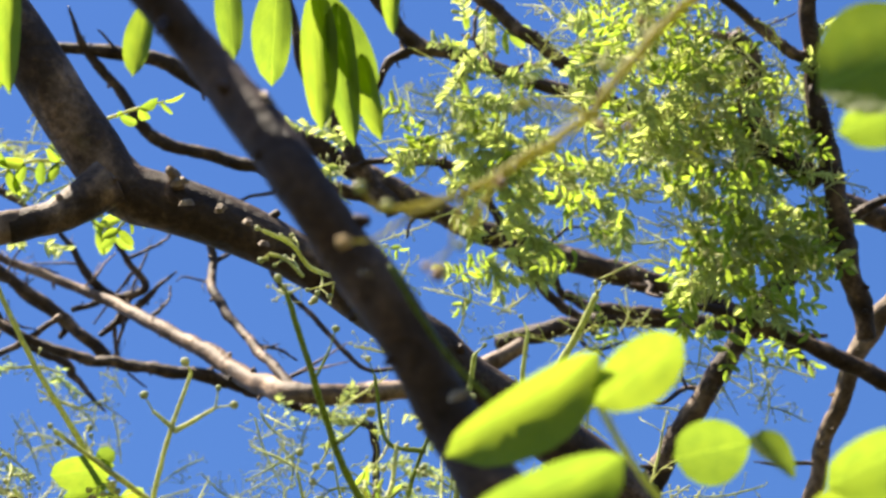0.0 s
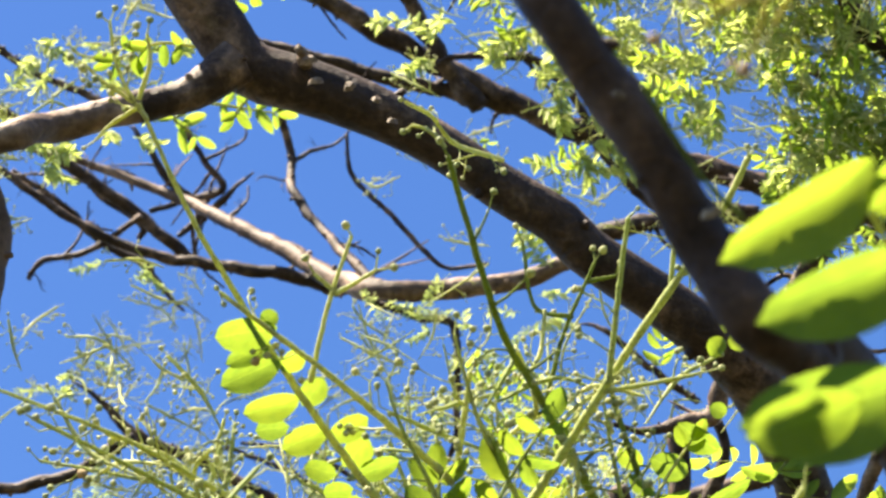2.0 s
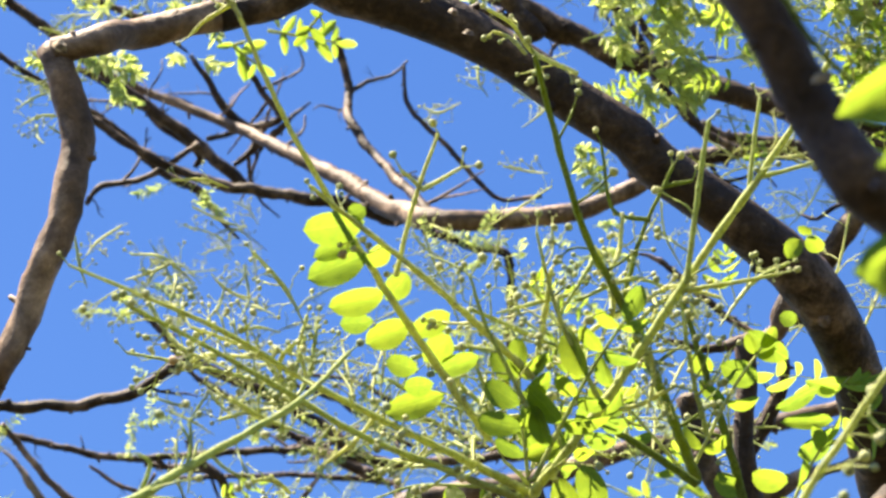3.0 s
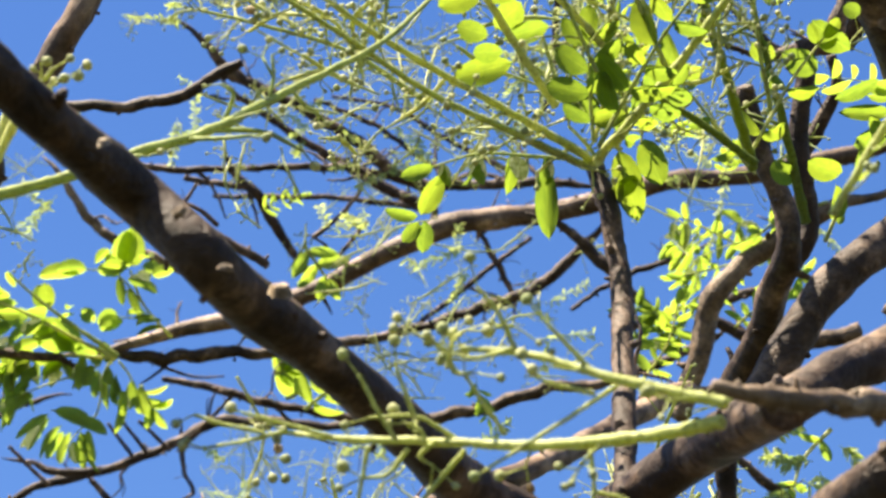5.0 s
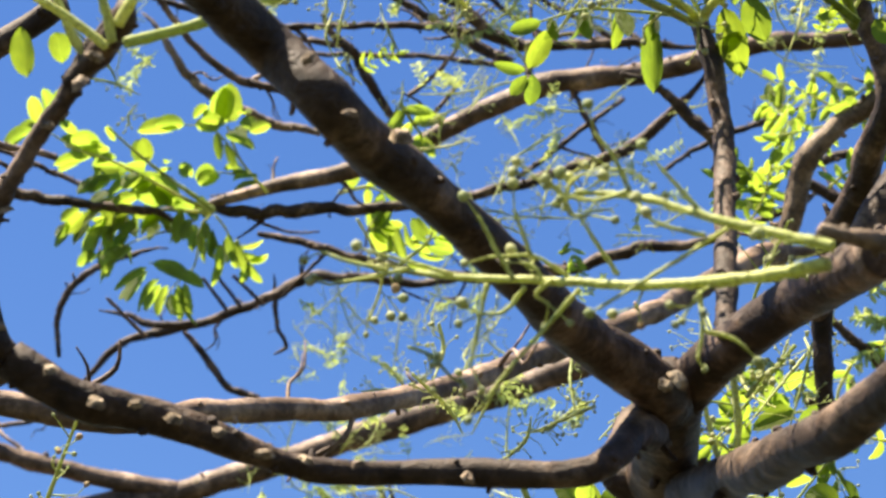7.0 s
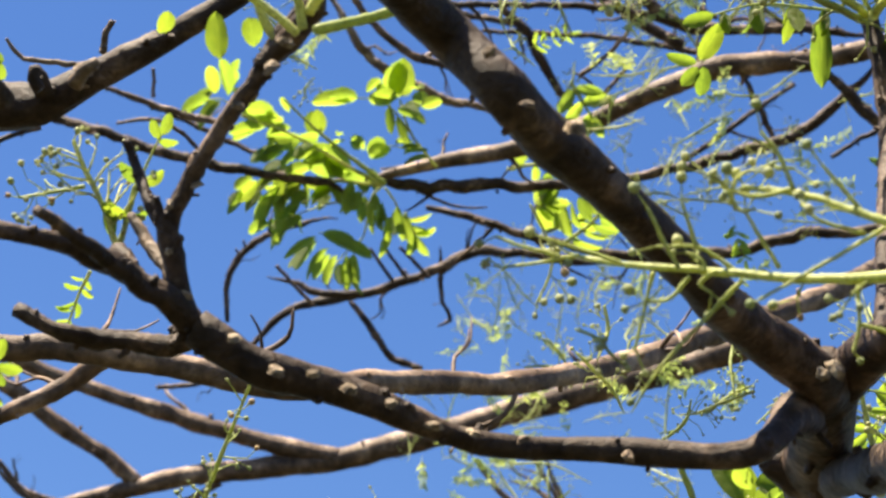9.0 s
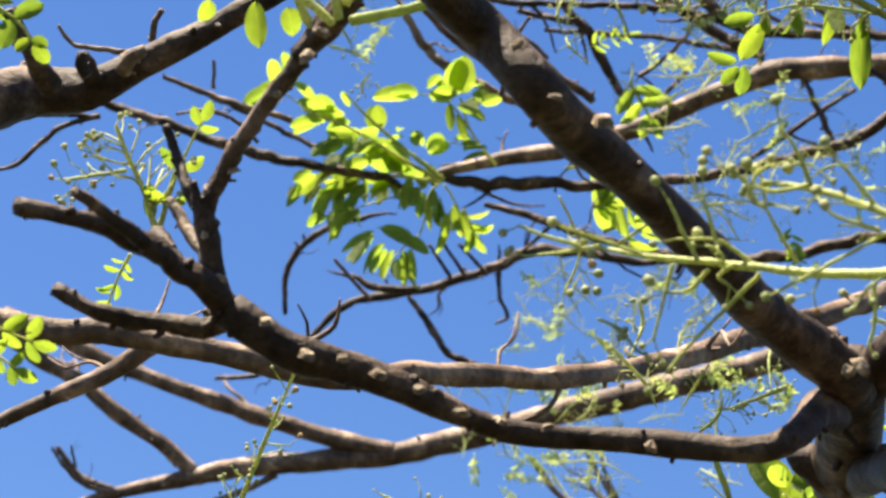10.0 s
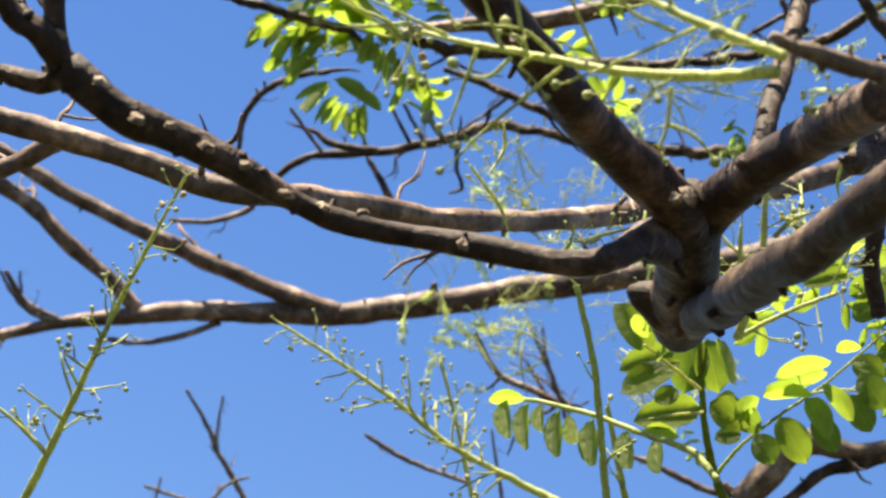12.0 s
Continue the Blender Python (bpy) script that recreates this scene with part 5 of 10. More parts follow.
leaf_scar(near_tree, (-0.1847, 1.7265, 2.5526), 0.0047, (0, 0, 0.5), True)
leaf_scar(near_tree, (-0.1492, 1.6334, 2.6722), 0.0042, (0, 0, 0.5), True)
leaf_scar(near_tree, (-0.0810, 1.7367, 2.4923), 0.0046, (0, 0, 0.5), True)
leaf_scar(near_tree, (-0.0205, 1.7732, 2.4875), 0.0047, (0, 0, 0.5), True)
leaf_scar(near_tree, (0.0489, 1.8190, 2.4864), 0.0044, (0, 0, 0.5), True)
leaf_scar(near_tree, (0.3792, 2.0798, 3.7990), 0.0064, (0, 0, 0.5), False)
leaf_scar(near_tree, (0.4149, 2.0809, 3.7898), 0.0057, (0, 0, 0.5), False)
leaf_scar(near_tree, (0.4459, 2.0884, 3.7746), 0.0057, (0, 0, 0.5), False)
leaf_scar(near_tree, (0.4628, 2.1032, 3.7547), 0.0057, (0, 0, 0.5), False)
leaf_scar(near_tree, (0.3705, 2.0647, 3.8174), 0.0070, (0, 0, 0.5), False)
leaf_scar(near_tree, (0.1674, 1.7550, 2.4409), 0.0045, (0, 0, 0.5), False)
leaf_scar(near_tree, (0.0835, 1.7321, 2.4407), 0.0040, (0, 0, 0.5), False)
leaf_scar(near_tree, (0.0699, 1.4663, 2.5734), 0.0040, (0, 0, 0.5), False)
leaf_scar(near_tree, (0.1776, 1.5669, 2.5186), 0.0037, (0, 0, 0.5), False)
leaf_scar(near_tree, (0.3640, 0.9343, 2.6367), 0.0032, (0, 0, 0.5), False)
limb(near_tree, "branch", PALE_BARK, [(0.3728, 2.1190, 3.8625, 0.0076), (0.3655, 2.0764, 3.8357, 0.0064), (0.3601, 2.0574, 3.8277, 0.0052)], 0.15)
panicle(near_tree, [(0.5870, 2.1373, 3.7195, 0.0030), (0.4885, 1.9137, 3.5366, 0.0025), (0.4611, 1.8621, 3.5241, 0.0022), (0.4289, 1.8191, 3.5034, 0.0020)], [], 4, 0.0298, 0.0082)
panicle(near_tree, [(0.4656, 1.8455, 3.4664, 0.0020), (0.4498, 1.8358, 3.4806, 0.0018), (0.4337, 1.8336, 3.4866, 0.0015)], [], 2, 0.0220, 0.0082)

# large young leaflets close to the path
limb(near_tree, "leaf_stalk", STALK, [(0.4380, 0.8540, 2.4895, 0.0014), (0.4584, 0.8871, 2.4784, 0.0016), (0.4897, 0.9272, 2.4723, 0.0018), (0.5413, 0.9814, 2.4762, 0.0020)])
limb(near_tree, "leaf_stalk", DARK_STALK, [(0.3729, 0.9093, 2.6169, 0.0015), (0.3863, 0.9237, 2.5982, 0.0015), (0.3997, 0.9363, 2.5814, 0.0014), (0.4169, 0.9468, 2.5661, 0.0013)])
leaf(near_tree, (0.4343, 0.8497, 2.4822), (0.4721, 0.8263, 2.4959), 0.0286, 0.05, kind=2)
leaf(near_tree, (0.4394, 0.8367, 2.4999), (0.3816, 0.8682, 2.4657), 0.0281, 0.08, kind=4, blades=LEAFLETS, normal=(0.12, -0.62, -0.78))
leaf(near_tree, (0.4271, 0.7934, 2.4119), (0.3692, 0.8149, 2.3902), 0.0282, 0.08, kind=4, blades=LEAFLETS, normal=(0.12, -0.62, -0.78))
leaf(near_tree, (0.4901, 0.8726, 2.4332), (0.4462, 0.8800, 2.4263), 0.0210, 0.08, kind=2, blades=LEAFLETS, normal=VIEWED)
leaf(near_tree, (0.5380, 0.9609, 2.5485), (0.5030, 0.9732, 2.5483), 0.0329, 0.05, kind=2)
leaf(near_tree, (0.5396, 0.9679, 2.5557), (0.5620, 0.9720, 2.5394), 0.0253, 0.05, kind=1, normal=(0.724, -0.600, -0.339))
leaf(near_tree, (0.4450, 0.8774, 2.4148), (0.3779, 0.9004, 2.4032), 0.0390, 0.1, kind=4)
leaf(near_tree, (0.4182, 0.8701, 2.3999), (0.3722, 0.8850, 2.3920), 0.0264, 0.15, kind=0)
leaf(near_tree, (0.4956, 0.8878, 2.4241), (0.4434, 0.9044, 2.4173), 0.0250, 0.3, kind=0)
leaf(near_tree, (0.5600, 0.7033, 2.5408), (0.5139, 0.7213, 2.5325), 0.0500, 0.05, kind=0, normal=(0.05, -0.95, -0.28))
leaf(near_tree, (0.5622, 0.7333, 2.5378), (0.5288, 0.7480, 2.5299), 0.0222, 0.2, kind=0)
leaf(near_tree, (0.3512, 1.2347, 3.2091), (0.3542, 1.2795, 3.1603), 0.0209, 0.5)
leaf(near_tree, (0.3873, 1.2393, 3.1956), (0.3783, 1.2894, 3.1440), 0.0281, 0.5)
leaf(near_tree, (0.4141, 1.2393, 3.1892), (0.4155, 1.3075, 3.1156), 0.0265, 0.5)
leaf(near_tree, (0.4277, 1.2434, 3.1816), (0.4357, 1.3131, 3.1048), 0.0249, 0.5)
leaf(near_tree, (0.4102, 1.2370, 3.1926), (0.4537, 1.2873, 3.1283), 0.0289, 0.5)
leaf(near_tree, (0.4446, 1.2663, 3.1529), (0.4540, 1.3091, 3.1048), 0.0200, 0.5)
leaf(near_tree, (0.2960, 1.2567, 3.1987), (0.2827, 1.2950, 3.1608), 0.0221, 0.5)
leaf(near_tree, (0.2008, 1.2499, 3.2287), (0.1938, 1.3121, 3.1635), 0.0249, 0.5)
leaf(near_tree, (0.4699, 1.2228, 3.1937), (0.4647, 1.2561, 3.1591), 0.0160, 0.5)
leaf(near_tree, (0.1892, 1.3529, 3.3172), (0.1893, 1.4016, 3.2643), 0.0287, 0.3)
leaf(near_tree, (0.5693, 0.8472, 2.4584), (0.5303, 0.8667, 2.4467), 0.0298, 0.1, kind=0)
leaf(near_tree, (0.5665, 0.8808, 2.4527), (0.5293, 0.8925, 2.4490), 0.0280, 0.1, kind=4)

# a near twig with dried flowers
panicle(near_tree, [(0.4722, 0.6731, 2.5464, 0.0019), (0.4475, 0.6862, 2.5301, 0.0019), (0.4258, 0.6996, 2.5112, 0.0019), (0.4155, 0.7058, 2.5014, 0.0019), (0.3981, 0.7130, 2.4924, 0.0019), (0.3817, 0.7181, 2.4847, 0.0021)], [
    [(0.3817, 0.7181, 2.4847, 0.0016), (0.3668, 0.7215, 2.4778, 0.0014), (0.3504, 0.7239, 2.4718, 0.0012)],
    [(0.3817, 0.7181, 2.4847, 0.0014), (0.3762, 0.7255, 2.4786, 0.0012), (0.3708, 0.7325, 2.4727, 0.0010)],
    [(0.3668, 0.7215, 2.4778, 0.0012), (0.3472, 0.7248, 2.4759, 0.0010), (0.3363, 0.7245, 2.4741, 0.0008)],
    [(0.4165, 0.7049, 2.5020, 0.0012), (0.4034, 0.7014, 2.5022, 0.0010), (0.3913, 0.7015, 2.5055, 0.0008)],
    [(0.3508, 0.7237, 2.4719, 0.0010), (0.3426, 0.7279, 2.4692, 0.0008), (0.3345, 0.7321, 2.4665, 0.0008)],
    [(0.3678, 0.7214, 2.4776, 0.0010), (0.3645, 0.7295, 2.4700, 0.0008), (0.3627, 0.7353, 2.4643, 0.0006)]], 3, 0.012, 0.0052, dry=0.4, material=DRY_STALK)

# the tall leaf with rounded leaflets
limb(near_tree, "leaf_stalk", STALK, [(0.3907, 1.9300, 3.0605, 0.0041), (0.3356, 1.8687, 3.1128, 0.0036), (0.2891, 1.7984, 3.1428, 0.0032), (0.2406, 1.7280, 3.1889, 0.0027), (0.2031, 1.6717, 3.2315, 0.0023), (0.1629, 1.6057, 3.3018, 0.0019)])
leaf(near_tree, (0.2721, 1.7215, 3.1470), (0.2186, 1.7324, 3.1456), 0.0343, 0.30, kind=2)
leaf(near_tree, (0.2761, 1.7599, 3.1440), (0.2234, 1.7808, 3.1306), 0.0298, 0.30, kind=0)
leaf(near_tree, (0.2672, 1.7430, 3.1462), (0.2277, 1.7576, 3.1375), 0.0181, 0.30, kind=2)
leaf(near_tree, (0.2941, 1.8069, 3.1379), (0.2441, 1.8227, 3.1301), 0.0261, 0.30, kind=0)
leaf(near_tree, (0.2858, 1.8452, 3.1353), (0.2552, 1.8506, 3.1354), 0.0204, 0.30, kind=2)
leaf(near_tree, (0.2757, 1.7756, 3.1428), (0.2968, 1.7633, 3.1529), 0.0225, 0.30, kind=2)
leaf(near_tree, (0.2956, 1.8191, 3.1366), (0.3155, 1.8015, 3.1532), 0.0245, 0.30, kind=2)
leaf(near_tree, (0.3181, 1.8440, 3.1315), (0.2785, 1.8613, 3.1195), 0.0273, 0.30, kind=0)
leaf(near_tree, (0.3190, 1.8607, 3.1296), (0.3561, 1.8449, 3.1402), 0.0240, 0.30, kind=2)
leaf(near_tree, (0.3342, 1.8939, 3.1240), (0.3591, 1.8763, 3.1394), 0.0311, 0.30, kind=2)
leaf(near_tree, (0.3297, 1.9038, 3.1234), (0.2998, 1.9024, 3.1314), 0.0217, 0.30, kind=0)
leaf(near_tree, (0.3449, 1.9211, 3.1194), (0.3172, 1.9264, 3.1190), 0.0218, 0.30, kind=2)
leaf(near_tree, (0.3441, 1.9064, 3.1213), (0.3856, 1.8940, 3.1272), 0.0217, 0.30, kind=0)
leaf(near_tree, (0.3559, 1.9351, 3.1163), (0.3000, 1.9518, 3.1086), 0.0263, 0.30, kind=2)
leaf(near_tree, (0.2568, 1.7193, 3.1490), (0.2721, 1.7118, 3.1545), 0.0163, 0.30, kind=2)
panicle(near_tree, [(0.1696, 1.6139, 3.2908, 0.0022), (0.1582, 1.6039, 3.3049, 0.0019), (0.1450, 1.5847, 3.3302, 0.0016), (0.1413, 1.5631, 3.3563, 0.0013)], [[(0.1591, 1.6054, 3.3030, 0.0024), (0.1349, 1.5964, 3.3186, 0.0020), (0.1187, 1.5874, 3.3325, 0.0015)], [(0.1604, 1.6084, 3.2992, 0.0024), (0.1384, 1.6196, 3.2907, 0.0020), (0.1261, 1.6284, 3.2829, 0.0015)], [(0.1630, 1.6035, 3.3044, 0.0024), (0.1735, 1.5823, 3.3270, 0.0020), (0.1720, 1.5668, 3.3455, 0.0015)]], 6, 0.0337, 0.0082)

# flower stalks and leaves that rise from the joint of the upright twig
panicle(near_tree, [(0.4470, 2.0500, 3.0850, 0.0050), (0.4300, 1.9950, 3.0440, 0.0046), (0.4137, 1.9380, 3.0109, 0.0043), (0.3461, 1.8951, 3.0234, 0.0037), (0.2829, 1.8540, 3.0328, 0.0032), (0.2118, 1.8094, 3.0479, 0.0027), (0.1524, 1.7647, 3.0611, 0.0022), (0.0853, 1.7243, 3.0703, 0.0018), (0.0201, 1.6858, 3.0768, 0.0013)], [], 16, 0.0468, 0.0082)
panicle(near_tree, [(0.4470, 2.0500, 3.0800, 0.0046), (0.4240, 1.9880, 3.0350, 0.0042), (0.4002, 1.9258, 2.9965, 0.0038), (0.3287, 1.8892, 3.0072, 0.0033), (0.2614, 1.8527, 3.0170, 0.0029), (0.1914, 1.8076, 3.0378, 0.0025), (0.1232, 1.7647, 3.0558, 0.0021), (0.0662, 1.7261, 3.0662, 0.0018)], [], 12, 0.0420, 0.0082)
panicle(near_tree, [(-0.0879, 1.5384, 2.6791, 0.0043), (-0.0367, 1.5503, 2.7054, 0.0042), (0.0103, 1.5613, 2.7339, 0.0042), (0.0630, 1.5715, 2.7626, 0.0041), (0.1249, 1.6020, 2.8240, 0.0034), (0.1930, 1.6222, 2.8825, 0.0026), (0.2385, 1.6428, 2.9450, 0.0018)], [[(0.0652, 1.5947, 2.7798, 0.0025), (0.1021, 1.5919, 2.7763, 0.0021), (0.1305, 1.5976, 2.7641, 0.0016)], [(0.0736, 1.5902, 2.7838, 0.0021), (0.0802, 1.5768, 2.7993, 0.0016), (0.0710, 1.5729, 2.8059, 0.0012)]], 9, 0.05, 0.0075)
panicle(near_tree, [(0.4206, 1.8349, 3.0577, 0.0037), (0.3640, 1.7904, 3.0915, 0.0032), (0.3131, 1.7508, 3.1181, 0.0027), (0.2630, 1.7148, 3.1403, 0.0023), (0.2232, 1.6829, 3.1552, 0.0018)], [[(0.2982, 1.7566, 3.1137, 0.0025), (0.3171, 1.7118, 3.1660, 0.0020), (0.3380, 1.6761, 3.2066, 0.0016)], [(0.3221, 1.7083, 3.1694, 0.0025), (0.3570, 1.6933, 3.1817, 0.0016)], [(0.3221, 1.7068, 3.1714, 0.0025), (0.3053, 1.6987, 3.1845, 0.0016)]], 7, 0.0346, 0.0082)
panicle(near_tree, [(0.4480, 2.0500, 3.0850, 0.0054), (0.4360, 1.9800, 3.0350, 0.0050), (0.4266, 1.9108, 2.9942, 0.0047), (0.4833, 1.8593, 3.0425, 0.0044), (0.5296, 1.8118, 3.0876, 0.0040), (0.5706, 1.7681, 3.1291, 0.0037), (0.6217, 1.7173, 3.1774, 0.0034), (0.6650, 1.6721, 3.2204, 0.0031), (0.6877, 1.6411, 3.2494, 0.0028)], [[(0.6174, 1.7249, 3.1742, 0.0025), (0.6236, 1.6943, 3.2111, 0.0021), (0.6295, 1.6717, 3.2382, 0.0016)], [(0.5549, 1.7851, 3.1108, 0.0025), (0.6155, 1.7742, 3.1131, 0.0021), (0.6407, 1.7691, 3.1147, 0.0016)], [(0.6277, 1.7162, 3.1831, 0.0025), (0.6834, 1.7025, 3.1898, 0.0016)]], 8, 0.0430, 0.0082)
panicle(near_tree, [(0.6514, 2.2075, 3.1938, 0.0060), (0.5851, 2.0251, 3.1761, 0.0050), (0.5160, 1.8503, 3.1495, 0.0041), (0.4651, 1.7343, 3.1425, 0.0034), (0.4330, 1.6482, 3.1915, 0.0028), (0.4130, 1.5844, 3.2104, 0.0022)], [[(0.5302, 1.9035, 3.1931, 0.0027), (0.5504, 1.8615, 3.2417, 0.0022), (0.5814, 1.8187, 3.2892, 0.0017)], [(0.5588, 1.8524, 3.2514, 0.0027), (0.5243, 1.8483, 3.2630, 0.0022), (0.5151, 1.8119, 3.3100, 0.0017)], [(0.5729, 1.8311, 3.2753, 0.0027), (0.5998, 1.8257, 3.2770, 0.0017)]], 10, 0.0512, 0.0082, material=DARK_STALK)
panicle(near_tree, [(0.7091, 2.2386, 3.1443, 0.0060), (0.6854, 2.1807, 3.2209, 0.0049), (0.6647, 2.1375, 3.2786, 0.0038), (0.6402, 2.0834, 3.3505, 0.0027)], [], 6, 0.0477, 0.0082, material=DARK_STALK)
panicle(near_tree, [(0.6070, 2.0466, 3.0809, 0.0046), (0.5560, 2.0281, 3.1135, 0.0038), (0.5075, 2.0145, 3.1394, 0.0030)], [], 1, 0.0330, 0.0082, material=DARK_STALK)
panicle(near_tree, [(0.5578, 1.7724, 3.1100, 0.0028), (0.5697, 1.7226, 3.1698, 0.0026), (0.5813, 1.6807, 3.2199, 0.0023)], [], 2, 0.0302, 0.0082)
panicle(near_tree, [(0.4234, 1.8284, 3.0653, 0.0032), (0.4320, 1.7993, 3.0999, 0.0028), (0.4390, 1.7735, 3.1307, 0.0023)], [], 3, 0.0302, 0.0082)
panicle(near_tree, [(0.4376, 1.3489, 2.5342, 0.0028), (0.4697, 1.3103, 2.5763, 0.0026), (0.4937, 1.2869, 2.6009, 0.0024), (0.5227, 1.2589, 2.6304, 0.0022)], [], 5, 0.0275, 0.0082)
panicle(near_tree, [(0.4068, 1.8117, 3.0088, 0.0023), (0.3742, 1.7709, 3.0656, 0.0018), (0.3606, 1.7442, 3.1014, 0.0014)], [], 6, 0.0394, 0.0082)
panicle(near_tree, [(0.4798, 1.8453, 3.0322, 0.0027), (0.4479, 1.8031, 3.0884, 0.0023), (0.4347, 1.7754, 3.1236, 0.0018), (0.4263, 1.7505, 3.1546, 0.0014)], [], 8, 0.0394, 0.0082)
panicle(near_tree, [(0.5828, 1.8943, 3.0308, 0.0028), (0.5699, 1.8561, 3.0783, 0.0021), (0.5619, 1.8174, 3.1253, 0.0014)], [], 8, 0.0403, 0.0082)
panicle(near_tree, [(0.2765, 2.0024, 3.1240, 0.0029), (0.2048, 1.9809, 3.1643, 0.0024), (0.1220, 1.9740, 3.1898, 0.0019), (0.0649, 1.9719, 3.2044, 0.0015)], [], 12, 0.0448, 0.0082)
compound_leaf(near_tree, [(0.4167, 1.8838, 2.9814, 0.0025), (0.4429, 1.8504, 3.0181, 0.0021), (0.4689, 1.8202, 3.0510, 0.0017), (0.4999, 1.7895, 3.0834, 0.0013)], 6, 0.0400, 0.0210, drop=0.2)
compound_leaf(near_tree, [(0.4135, 1.8891, 2.9915, 0.0020), (0.4096, 1.8609, 3.0273, 0.0015), (0.4082, 1.8326, 3.0628, 0.0010)], 4, 0.0340, 0.0190)
compound_leaf(near_tree, [(0.4421, 1.9310, 3.0143, 0.0021), (0.4685, 1.9064, 3.0401, 0.0015), (0.4895, 1.8919, 3.0542, 0.0010)], 4, 0.0330, 0.0180)
leaf(near_tree, (0.7102, 2.1042, 3.3116), (0.7490, 2.1229, 3.2810), 0.0274, 0.4)
leaf(near_tree, (0.6798, 2.1289, 3.2865), (0.7178, 2.1372, 3.2690), 0.0298, 0.4)
leaf(near_tree, (0.7360, 2.1537, 3.2450), (0.7838, 2.1378, 3.2560), 0.0214, 0.4)
leaf(near_tree, (0.7404, 2.1624, 3.2335), (0.7967, 2.1566, 3.2301), 0.0179, 0.4)
leaf(near_tree, (0.6740, 2.2002, 3.1987), (0.6959, 2.2153, 3.1758), 0.0250, 0.4)
leaf(near_tree, (0.7095, 2.1975, 3.1954), (0.7459, 2.2041, 3.1805), 0.0274, 0.4)
leaf(near_tree, (0.7573, 2.1827, 3.2050), (0.7993, 2.1646, 3.2197), 0.0357, 0.4)
leaf(near_tree, (0.6474, 2.1257, 3.2964), (0.6719, 2.1351, 3.2802), 0.0238, 0.4)
leaf(near_tree, (0.7607, 2.0948, 3.3139), (0.7431, 2.0924, 3.3201), 0.0179, 0.4)
leaf(near_tree, (0.6588, 1.7411, 3.1301), (0.6459, 1.7516, 3.1195), 0.0171, 0.5)
leaf(near_tree, (0.6639, 1.7392, 3.1316), (0.6786, 1.7460, 3.1204), 0.0151, 0.5)
leaf(near_tree, (0.6614, 1.7384, 3.1330), (0.6641, 1.7329, 3.1395), 0.0151, 0.5)
leaf(near_tree, (0.3991, 2.0510, 3.0819), (0.4018, 2.0907, 3.0211), 0.0231, 0.35)
leaf(near_tree, (0.4701, 2.0365, 3.0894), (0.4891, 2.0731, 3.0300), 0.0297, 0.35)
leaf(near_tree, (0.4940, 2.0281, 3.0972), (0.5107, 2.0516, 3.0581), 0.0297, 0.35)
leaf(near_tree, (0.2992, 2.0652, 3.0806), (0.2792, 2.0893, 3.0483), 0.0210, 0.35)
leaf(near_tree, (0.2759, 2.0902, 3.0475), (0.2431, 2.0910, 3.0531), 0.0143, 0.35)
leaf(near_tree, (0.2771, 2.0931, 3.0429), (0.2613, 2.1055, 3.0272), 0.0143, 0.35)
leaf(near_tree, (0.2831, 2.0919, 3.0435), (0.2816, 2.1093, 3.0174), 0.0165, 0.35)
leaf(near_tree, (0.4877, 2.0484, 3.0677), (0.4605, 2.0631, 3.0509), 0.0165, 0.35)
compound_leaf(near_tree, [(0.4302, 2.0455, 3.0838, 0.0022), (0.3838, 2.0476, 3.0901, 0.0018), (0.3346, 2.0512, 3.0947, 0.0015), (0.2909, 2.0621, 3.0871, 0.0011)], 4, 0.0374, 0.0165, drop=0.9)
compound_leaf(near_tree, [(0.4465, 2.0342, 3.0976, 0.0022), (0.4572, 2.0090, 3.1337, 0.0016), (0.4869, 1.9788, 3.1733, 0.0011)], 3, 0.0319, 0.0165)
compound_leaf(near_tree, [(0.4547, 2.0364, 3.0925, 0.0022), (0.5090, 1.9979, 3.1399, 0.0016), (0.5524, 1.9634, 3.1834, 0.0011)], 4, 0.0319, 0.0165)
compound_leaf(near_tree, [(0.6391, 2.1903, 3.1871, 0.0024), (0.6859, 2.1399, 3.2541, 0.0018), (0.7211, 2.1102, 3.2919, 0.0012)], 3, 0.0310, 0.0167)
compound_leaf(near_tree, [(0.6420, 2.1917, 3.1844, 0.0024), (0.5973, 2.1649, 3.2342, 0.0018), (0.5734, 2.1508, 3.2604, 0.0012)], 3, 0.0310, 0.0167)
compound_leaf(near_tree, [(0.7225, 2.2281, 3.1128, 0.0024), (0.7517, 2.1892, 3.1658, 0.0018), (0.7810, 2.1601, 3.2039, 0.0012)], 3, 0.0417, 0.0238)

